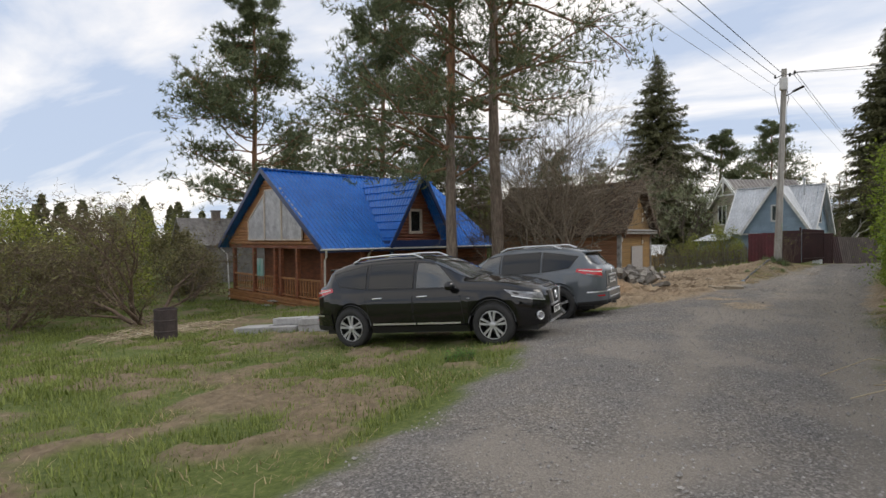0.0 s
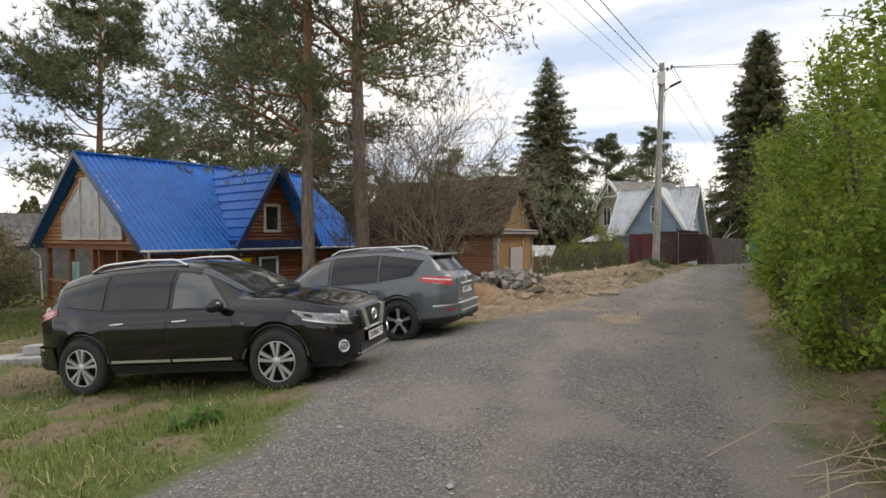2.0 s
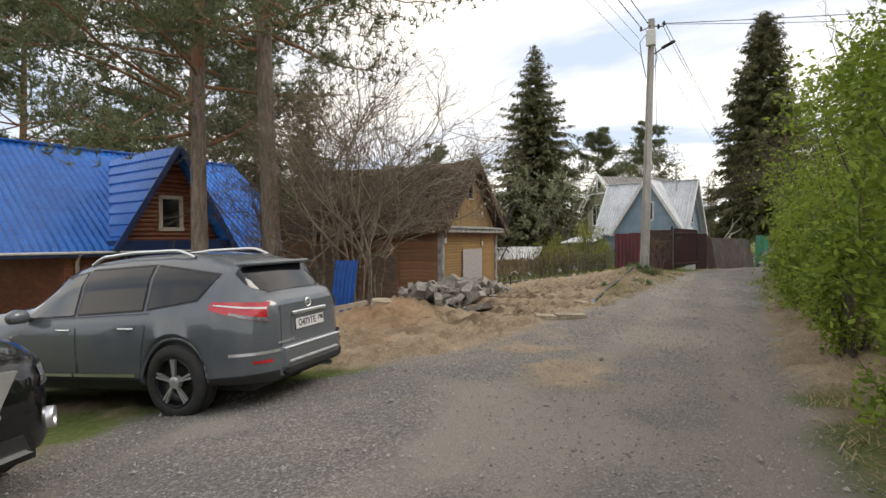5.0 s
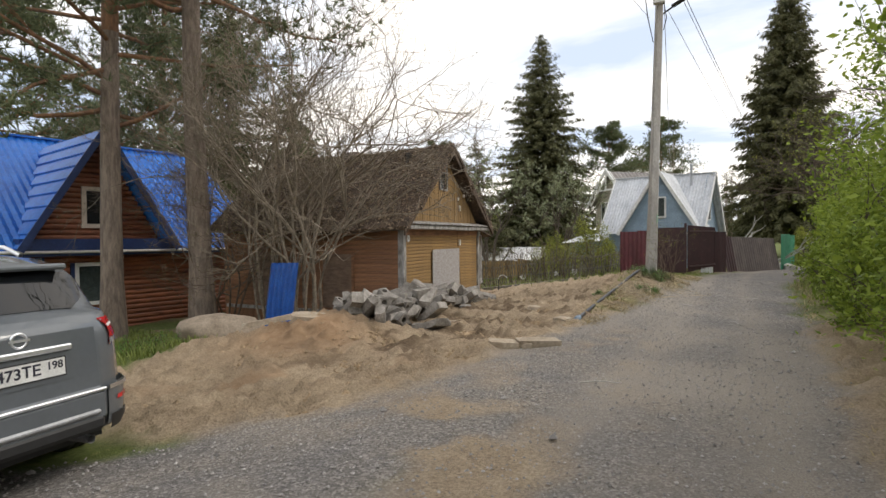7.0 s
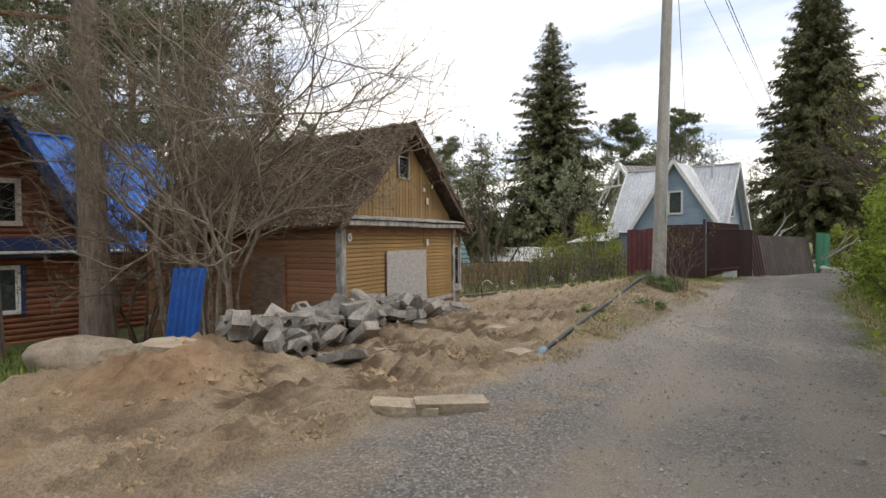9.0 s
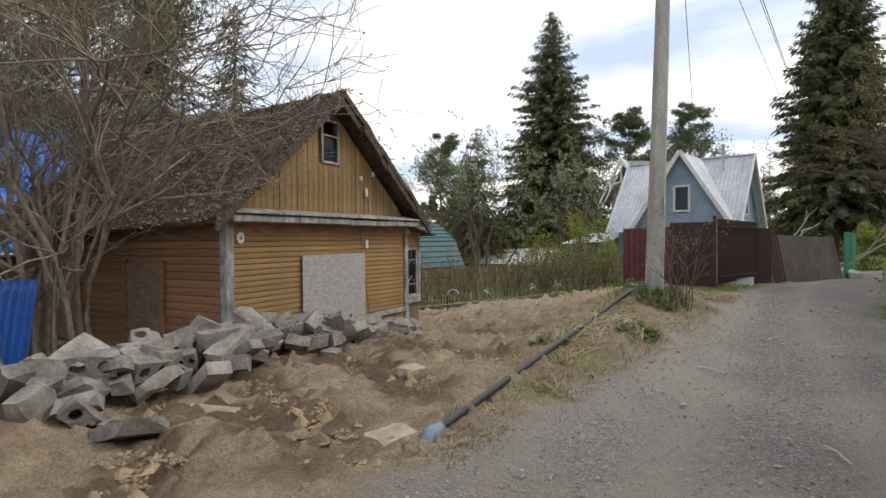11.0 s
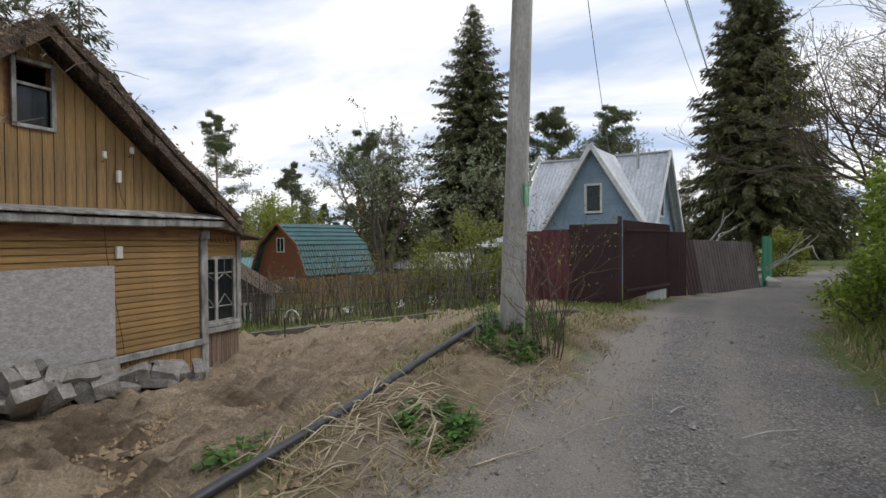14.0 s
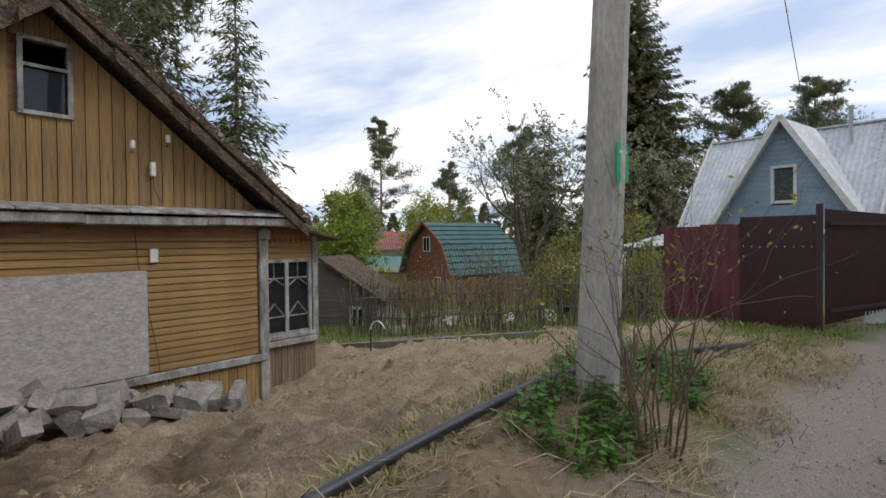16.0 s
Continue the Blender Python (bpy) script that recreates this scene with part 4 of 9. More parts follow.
def fence_and_gate():
    f = empty("sheet_fence", None, "oxblood corrugated metal fence", "fence")
    A, B, C, D, E = (-3.02, 31.95), (-1.82, 31.85), (-0.77, 31.65), (0.16, 33.9), (0.6, 34.9)
    corrugated("panel", A, (-2.42, 31.9), 0.0, 1.57, M_CORR, f, pitch=0.15, trapezoid=True)
    corrugated("panel", (-2.42, 31.892), B, 0.0, 1.6, M_CORR, f, pitch=0.15, trapezoid=True)
    p = boxes("panel", [(0, -0.01, 0.0, 1.06, 0.0, 1.7, pose(B[0], B[1], 0, 0, 0, math.degrees(math.atan2(C[1] - B[1], C[0] - B[0]))))], M_CORR2, f, "flat dark sheet with a row of rivets")
    dv = (Vector(C) - Vector(B)).normalized()
    for i in range(9):
        q = Vector(B) + dv * (0.06 + i * 0.115)
        V, F = tube_np([[(q.x - dv.y * -0.012, q.y - 0.012, 1.24, 0.012), (q.x + 0.004, q.y - 0.022, 1.24, 0.008)]], 6)
        mesh_np("rivet", V, F, M_WHITEP, p)
    boxes("post", [(C[0] - 0.04, C[1] - 0.05, -0.1, C[0] + 0.04, C[1] + 0.03, 1.85)], M_CORR2, f)
    g = empty("metal_gate", None, "dark corrugated metal gate hanging askew", "gate")
    corrugated("gate_leaf", (C[0] + 0.06, C[1] + 0.05), D, (0.12, 0.22), (1.78, 1.72), M_CORR2, g, pitch=0.11, trapezoid=True, depth=0.014)
    for z in (0.3, 1.55):
        boxes("gate_rail", [(0, -0.03, z, 2.2, 0.0, z + 0.05, pose(C[0] + 0.1, C[1] + 0.05, 0, 0, 0, 67.5))], M_CORR2, g)
    boxes("kick_plate", [(1.15, 0.02, -0.02, 2.2, 0.03, 0.22, pose(C[0] + 0.06, C[1] + 0.05, 0, 0, 0, 67.5))], M_SLATE, g, "pale grey sheet under the gate")
    corrugated("panel", D, E, -0.05, 1.55, M_CORR2, f, pitch=0.1, trapezoid=True)
    boxes("post", [(D[0] - 0.03, D[1] - 0.04, -0.1, D[0] + 0.03, D[1] + 0.02, 1.7)], M_CORR2, f)
    # rusty sheets leaning along the lane
    s = empty("leaning_sheet_fence", None, "dusty brown metal sheets leaning along the lane", "fence")
    p0, p1 = Vector((0.65, 34.95)), Vector((2.9, 39.6))
    for i in range(6):
        a, b = p0.lerp(p1, i / 6), p0.lerp(p1, (i + 1.04) / 6)
        corrugated("sheet", (a.x, a.y), (b.x, b.y), (-0.1 - 0.02 * i, -0.12 - 0.02 * i), (1.38 - 0.02 * i, 1.36 - 0.02 * i), M_CORR3 if i else M_CORR2, s, pitch=0.2, depth=0.012, lean=-0.28, trapezoid=True)
    gf = empty("green_sheet_fence", None, "bright green corrugated metal fence", "fence")
    corrugated("panel", (2.95, 39.7), (3.75, 43.6), -0.2, 1.45, M_CORRG, gf, pitch=0.2, trapezoid=True, depth=0.018)
    corrugated("panel", (3.75, 43.62), (4.3, 46.5), -0.3, 1.4, M_CORRG, gf, pitch=0.2, trapezoid=True, depth=0.018)
    tagged(boxes("concrete_kerb_block", [(2.95, 40.2, -0.4, 3.4, 43.0, 0.02, pose(0.2, 0, 0))], mat("pale_concrete", (0.5, 0.48, 0.45), (0.36, 0.34, 0.31), 6, 0.9), bevel=0.04), "pale concrete strip below the green fence", "concrete block")


fence_and_gate()

# ---- the log house with the blue roof ----
M_LOG = mat("stained_log_siding", (0.29, 0.1, 0.045), (0.15, 0.053, 0.027), 2.5, 0.55, bump=0.2, stretch=(1, 1, 4), spread=0.15)
M_LOGL = mat("honey_log_siding", (0.42, 0.21, 0.085), (0.27, 0.12, 0.05), 2.5, 0.55, bump=0.2, stretch=(1, 1, 4), spread=0.15)
M_BLUE = mat("blue_metal_tile", (0.025, 0.18, 0.6), (0.016, 0.13, 0.48), 1.5, 0.32, bump=0.02, spread=0.0)
M_CLEARGL = glass_mat("clear_window_glass", (0.03, 0.035, 0.035), 0.02, 0.7)
M_BLUED = mat("dark_blue_flashing", (0.02, 0.045, 0.14), (0.015, 0.03, 0.1), 2, 0.4, bump=0.02)
M_FILM = mat("milky_plastic_film", (0.52, 0.52, 0.53), (0.30, 0.29, 0.30), 2.2, 0.3, bump=0.5, dist=0.05, bscale=9, fine=(0.75, 1.1))
M_CREAM = mat("cream_window_frame", (0.62, 0.55, 0.46), (0.5, 0.42, 0.34), 6, 0.6, bump=0.1)
M_YSIGN = mat("yellow_sign", (0.72, 0.58, 0.02), (0.62, 0.5, 0.02), 3, 0.5, bump=0)
M_INK = mat("dark_lettering", (0.02, 0.02, 0.035), None, 5, 0.6, bump=0)


def letters(text, size, m, material, parent=None, name="lettering", extrude=0.001):
    """Raised lettering in the built-in font, made into a mesh."""
    cu = bpy.data.curves.new(name, "FONT")
    cu.body, cu.size, cu.extrude, cu.align_x, cu.align_y = text, size, extrude, "CENTER", "CENTER"
    cu.offset = size * 0.022
    tmp = bpy.data.objects.new(name, cu)
    scene.collection.objects.link(tmp)
    me = bpy.data.meshes.new_from_object(tmp.evaluated_get(bpy.context.evaluated_depsgraph_get()))
    bpy.data.objects.remove(tmp)
    me.materials.clear()
    me.materials.append(material)
    me.name = name
    ob = new(name, me)
    if parent:
        ob.parent = parent
    ob.matrix_local = m
    return ob


def log_wall(parent, x0, x1, y, z0, z1, material, pitch=0.145, holes=(), shape=None, along="x"):
    """Rounded siding logs on a wall of the plan, cut short round the holes (a, b, za, zb) and under a sloping roof."""
    z = z0
    while z < z1 - 0.02:
        zm = z + pitch / 2
        a, b = (x0, x1) if shape is None else shape(zm)
        spans = [(a, b)]
        for ha, hb, za, zb in holes:
            if za < zm < zb:
                spans = [q for s in spans for q in ((s[0], min(s[1], ha)), (max(s[0], hb), s[1])) if q[1] - q[0] > 0.04]
        for a, b in spans:
            if b - a < 0.06:
                continue
            prof = [(0.05 * math.cos(t), pitch / 2 * math.sin(t)) for t in np.linspace(-math.pi / 2, math.pi / 2, 6)]
            V = [(q, y - p, zm + r) if along == "x" else (y + p, q, zm + r) for q in (a, b) for p, r in prof]
            F = [(i, i + 1, i + 7, i + 6) for i in range(5)]
            mesh_np("log", V, F, material, parent, smooth=True)
        z += pitch


def blue_house():
    """Local frame: x along the front eave, away from the lane's start; y into the house; the eave corner is the origin."""
    c, s = math.cos(radians(12)), math.sin(radians(12))
    m = Matrix(((s, -c, 0, -16.3), (c, s, 0, 15.2), (0, 0, 1, 0), (0, 0, 0, 1)))
    h = empty("log_house", m, "brown log house under a bright blue metal tile roof", "house")
    L, W, ZE, ZR, FL = 10.6, 10.6, 1.12, 4.78, -1.15
    o = 0.55
    mid = W / 2
    zroof = lambda y: ZE + (ZR - ZE) * (1 - abs(y - mid) / mid)
    # wall cores; the porch takes the first two metres under the gable
    P = 2.2
    boxes("front_wall", [(P, o + 0.06, -1.9, 6.35 - 1.15, o + 0.2, ZE + 0.25), (6.35 - 1.15, o + 0.06, -1.9, L - 0.3, o + 0.2, ZE + 0.25)], M_LOG, h)
    boxes("porch_wall", [(P, o, -1.9, P + 0.15, W - o, ZE + 0.2)], M_LOG, h)
    boxes("back_wall", [(P, W - o - 0.2, -1.9, L - 0.3, W - o - 0.06, ZE + 0.25)], M_LOG, h)
    bm = bmesh.new()
    prism(bm, [(o, ZE + 0.1), (W - o, ZE + 0.1), (mid, ZR - 0.3)], L - 0.4, L - 0.3, "x")
    part("rear_gable", bm, M_LOG, h)
    bm = bmesh.new()
    prism(bm, [(o, ZE + 0.15), (W - o, ZE + 0.15), (mid, ZR - 0.25)], 0.22, 0.32, "x")
    part("gable_wall", bm, M_LOGL, h)
    gw = [(1.95, 3.75), (3.82, 5.45), (5.52, 7.3)]
    log_wall(h, 0, 0, 0.22, ZE + 0.15, ZR - 0.3, M_LOGL, holes=[(gw[0][0], gw[2][1], 1.55, 3.85)], shape=lambda z: ((z - ZE) / (ZR - ZE) * mid + 0.3, W - (z - ZE) / (ZR - ZE) * mid - 0.3), along="y")
    # logs face away from the house on the gable: mirror them outwards
    for ob in list(h.children):
        if ob.name.startswith("log") and ob.type == "MESH" and abs(ob.data.vertices[0].co.x - 0.22) < 0.06 and max(v.co.z for v in ob.data.vertices) > ZE + 0.15:
            for v in ob.data.vertices:
                v.co.x = 0.44 - v.co.x
    # plastic-covered loft windows
    for (a, b), (za, zb) in zip(gw, ((1.5, 3.2), (1.5, 3.82), (1.5, 3.2))):
        w = empty("wrapped_window")
        w.parent = h
        bm = bmesh.new()
        if zb > 3.5:
            pts = [(a, za), (b, za), (b, zb), (a, zb)]
        elif a < mid - 1.2:
            pts = [(a, za), (b, za), (b, zb + 0.45), (a, zb - 0.75)]
        else:
            pts = [(a, za), (b, za), (b, zb - 0.75), (a, zb + 0.45)]
        prism(bm, pts, 0.1, 0.13, "x")
        part("plastic_film", bm, M_FILM, w, "milky wrinkled plastic film")
        for i in range(4):
            p, q = pts[i], pts[(i + 1) % 4]
            strip("batten", (0.09, *p), (0.09, *q), 0.04, 0.07, M_CREAM, w)
    # porch: deck, posts, rails with balusters
    boxes("porch_deck", [(0.15, o - 0.1, FL - 0.42, P, W - o + 0.1, FL - 0.3), (0.15, o - 0.1, FL - 0.1, P, W - o + 0.1, FL)], M_LOGL, h)
    log_wall(h, o, W - o, 0.18, FL - 0.5, FL, M_LOGL, along="y")
    posts = [0.75, 2.9, 4.45, 5.05, 7.3, 9.75]
    for y in posts:
        boxes("porch_post", [(0.3, y - 0.09, FL, 0.48, y + 0.09, ZE + 0.15)], M_LOG, h, bevel=0.02)
    boxes("porch_beam", [(0.25, o - 0.05, ZE - 0.02, 0.5, W - o + 0.05, ZE + 0.2)], M_LOG, h)
    for a, b in zip(posts[:-1], posts[1:]):
        if b - a < 0.8:
            continue
        r = empty("porch_railing")
        r.parent = h
        boxes("handrail", [(0.33, a + 0.1, FL + 0.85, 0.45, b - 0.1, FL + 0.92)], M_LOGL, r)
        boxes("bottom_rail", [(0.35, a + 0.1, FL + 0.1, 0.43, b - 0.1, FL + 0.16)], M_LOGL, r)
        y = a + 0.24
        while y < b - 0.15:
            me = SHARED.get("baluster")
            if me is None:
                V, F = tube_np([[(0, 0, 0.16, 0.026), (0, 0, 0.3, 0.026), (0, 0, 0.38, 0.045), (0, 0, 0.55, 0.028), (0, 0, 0.68, 0.042), (0, 0, 0.74, 0.026), (0, 0, 0.85, 0.026)]], 6)
                t = mesh_np("baluster", V, F, M_LOGL, r, smooth=True)
                SHARED["baluster"] = t.data
            else:
                t = new("baluster", me)
                t.parent = r
            t.matrix_local = pose(0.39, y, FL)
            y += 0.24
    bm = bmesh.new()
    for i in range(3):
        box(bm, -0.1 - 0.28 * i, 4.5, FL - 0.18 * (i + 1) - 0.04, 0.2 - 0.28 * i, 5.0, FL - 0.18 * (i + 1))
    part("porch_step", bm, M_GREYWOOD, h)
    # front: log siding with a window and the door
    wa, wb, wz0, wz1 = 4.62, 5.5, -0.42, 0.72
    da, db = 2.55, 3.3
    log_wall(h, P, L - 0.3, o + 0.06, -1.85, ZE + 0.2, M_LOG, holes=[(wa, wb, wz0, wz1), (da, db, -1.2, 0.75)])
    boxes("corner_post", [(P - 0.08, o - 0.02, -1.85, P + 0.1, o + 0.16, ZE + 0.1)], M_LOG, h)
    w = empty("window")
    w.parent = h
    boxes("window_frame", [(wa - 0.02, o - 0.05, wz0 - 0.03, wa + 0.08, o + 0.04, wz1 + 0.03), (wb - 0.08, o - 0.05, wz0 - 0.03, wb + 0.02, o + 0.04, wz1 + 0.03), (wa, o - 0.05, wz1 - 0.07, wb, o + 0.04, wz1 + 0.03), (wa, o - 0.06, wz0 - 0.03, wb, o + 0.04, wz0 + 0.07)], M_WHITEP, w)
    boxes("window_trim", [(wa - 0.12, o - 0.04, wz0 - 0.1, wa - 0.02, o + 0.03, wz1 + 0.03)], M_BLUED, w)
    boxes("window_trim", [(wb + 0.02, o - 0.04, wz0 - 0.1, wb + 0.12, o + 0.03, wz1 + 0.03)], M_BLUED, w)
    boxes("pane", [(wa, o + 0.0, wz0, wb, o + 0.01, wz1)], M_CLEARGL, w)
    boxes("curtain", [(wa, o + 0.04, wz0, wb, o + 0.055, wz1)], M_CURTAIN, w)
    d = boxes("door", [(da, o - 0.01, -1.15, db, o + 0.05, 0.75)], M_LOG, h, "dark wooden door with a small pane")
    boxes("pane", [(da + 0.2, o - 0.025, 0.0, db - 0.2, o - 0.012, 0.6)], M_GLASS, d)
    # roofs
    roof_sheet("roof_slope", (L, 0, ZE), (-0.15, 0, ZE), (-0.15, mid, ZR), (L, mid, ZR), M_BLUE, h, "bright blue wavy metal tiles", waves=50, depth=0.027, rows=18)
    roof_sheet("roof_slope", (-0.15, W, ZE), (L, W, ZE), (L, mid, ZR), (-0.15, mid, ZR), M_BLUE, h, waves=40, depth=0.02, rows=10)
    for y in (0, W):
        strip("verge_board", (-0.17, y, ZE - 0.04), (-0.17, mid, ZR - 0.02), 0.04, 0.2, M_BLUED, h)
    strip("ridge_cap", (-0.17, mid, ZR + 0.05), (L, mid, ZR + 0.05), 0.24, 0.06, M_BLUE, h)
    strip("fascia", (-0.15, 0.06, ZE - 0.09), (L, 0.06, ZE - 0.09), 0.04, 0.14, M_BLUED, h)
    boxes("soffit", [(0.0, 0.04, ZE - 0.03, L, o + 0.1, ZE - 0.01)], M_LOGL, h)
    tube("gutter", [[(-0.2, -0.05, ZE - 0.03, 0.04), (L, -0.05, ZE - 0.06, 0.04)]], M_WHITEP, h, sides=8)
    tube("downpipe", [[(0.05, -0.05, ZE - 0.05, 0.04), (0.15, 0.1, ZE - 0.3, 0.04), (0.25, 0.4, ZE - 0.5, 0.04), (0.25, 0.42, -1.6, 0.04)]], M_WHITEP, h, "cream downpipe", sides=8)
    tube("downpipe", [[(2.35, -0.02, ZE - 0.05, 0.06), (2.4, 0.35, ZE - 0.3, 0.06), (2.4, 0.4, -1.8, 0.06)]], M_CREAM, h, sides=8)
    tube("downpipe", [[(-0.02, W + 0.05, ZE - 0.05, 0.04), (0.2, W - 0.3, ZE - 0.4, 0.04), (0.25, W - 0.42, -1.9, 0.04)]], M_WHITEP, h, sides=8)
    # dormer with log face
    dc, dh, zt = 5.15, 1.85, 4.45
    zb = ZE + 0.12
    dep = mid - 0.4
    log_wall(h, 0, 0, o - 0.1, zb, zt - 0.25, M_LOG, holes=[(dc - 0.36, dc + 0.36, 1.78, 2.82)], shape=lambda z: (dc - (1 - (z - zb) / (zt - zb)) * (dh - 0.1), dc + (1 - (z - zb) / (zt - zb)) * (dh - 0.1)))
    bm = bmesh.new()
    prism(bm, [(dc - dh + 0.05, zb), (dc + dh - 0.05, zb), (dc, zt - 0.1)], o - 0.05, o + 0.02, "y")
    part("dormer_wall", bm, M_LOG, h)
    for sg in (-1, 1):
        e, r = (dc + sg * (dh + 0.12), zb - 0.1), (dc, zt)
        a, b, cc, dd = (e[0], -0.22, e[1]), (e[0], 0.9, e[1]), (r[0], dep, r[1]), (r[0], -0.22, r[1])
        if sg < 0:
            a, b, cc, dd = b, a, dd, cc
        roof_sheet("dormer_roof", a, b, cc, dd, M_BLUE, h, waves=18, depth=0.02, rows=9)
        strip("dormer_verge", (e[0], -0.24, e[1] - 0.03), (r[0], -0.24, r[1] - 0.02), 0.04, 0.17, M_BLUED, h)
    boxes("dormer_flashing", [(dc - dh - 0.1, -0.09, ZE + 0.0, dc + dh + 0.1, o - 0.12, ZE + 0.3)], M_BLUED, h)
    dw = empty("dormer_window")
    dw.parent = h
    y = o - 0.17
    boxes("window_frame", [(dc - 0.4, y, 1.74, dc - 0.28, y + 0.09, 2.86), (dc + 0.28, y, 1.74, dc + 0.4, y + 0.09, 2.86), (dc - 0.4, y, 2.76, dc + 0.4, y + 0.09, 2.88), (dc - 0.42, y - 0.02, 1.72, dc + 0.42, y + 0.09, 1.84)], M_CREAM, dw, "cream window frame")
    boxes("pane", [(dc - 0.3, y + 0.05, 1.8, dc + 0.3, y + 0.055, 2.8)], M_GLASS, dw)
    # notice on the wall
    sg = boxes("notice_board", [(3.42, o - 0.075, -0.5, 4.22, o - 0.055, 0.72)], M_YSIGN, None)
    sg.matrix_world = m
    tagged(sg, "yellow notice with dark lettering on the log wall", "sign")
    up = Matrix(((1, 0, 0, 0), (0, 0, -1, 0), (0, 1, 0, 0), (0, 0, 0, 1)))
    flip = lambda x, z: Matrix.Translation((x, o - 0.078, z)) @ up
    letters("ОХРАНА", 0.19, flip(3.82, 0.5), M_INK, sg, "heading")
    for z, wd in ((0.27, 0.5), (0.13, 0.6), (-0.36, 0.56)):
        boxes("text_line", [(3.82 - wd / 2, o - 0.078, z, 3.82 + wd / 2, o - 0.0755, z + 0.045)], M_INK, sg)
    pl = boxes("house_number", [(3.66, o - 0.075, 0.78, 3.88, o - 0.06, 0.93)], M_BLUED, None)
    pl.matrix_world = m
    tagged(pl, "small dark blue plate with a white house number", "sign")
    letters("52", 0.13, flip(3.77, 0.855), M_WHITEP, pl, "number")
    letters("407-50-70", 0.155, flip(3.82, -0.12), M_INK, sg, "number")


blue_house()

# ---- power pole, wires, pipe, rubble ----
M_CONC = mat("pale_pole_concrete", (0.43, 0.41, 0.375), (0.30, 0.285, 0.26), 4, 0.9, bump=0.3, stretch=(1.5, 1.5, 0.5))
M_WIRE = mat("black_cable", (0.02, 0.02, 0.022), None, 5, 0.6, bump=0)
M_WIREG = mat("grey_cable", (0.25, 0.25, 0.26), None, 5, 0.6, bump=0)
M_PIPE = mat("black_plastic_pipe", (0.035, 0.037, 0.045), (0.022, 0.022, 0.028), 12, 0.45, bump=0.1)
M_PIPEB = mat("blue_grey_coupling", (0.2, 0.28, 0.36), (0.12, 0.16, 0.2), 12, 0.6, bump=0.1)
M_BLOCK = mat("rubble_concrete", (0.32, 0.297, 0.265), (0.16, 0.143, 0.122), 5, 0.95, bump=0.6, spread=0.2, bscale=30)
M_BLOCKD = mat("sandy_concrete", (0.44, 0.37, 0.28), (0.3, 0.24, 0.17), 4, 0.95, bump=0.6, spread=0.15, bscale=28)
M_STEEL = mat("dull_steel", (0.4, 0.41, 0.42), (0.28, 0.28, 0.29), 8, 0.5, metal=0.4, bump=0.1)
M_GREENS = mat("green_enamel", (0.02, 0.36, 0.16), (0.02, 0.28, 0.12), 4, 0.45, bump=0)

PB, PT = Vector((-1.385, 25.3, 0.1)), Vector((-1.2, 25.72, 8.0))


def on_pole(z):
    return PB.lerp(PT, (z - PB.z) / (PT.z - PB.z))


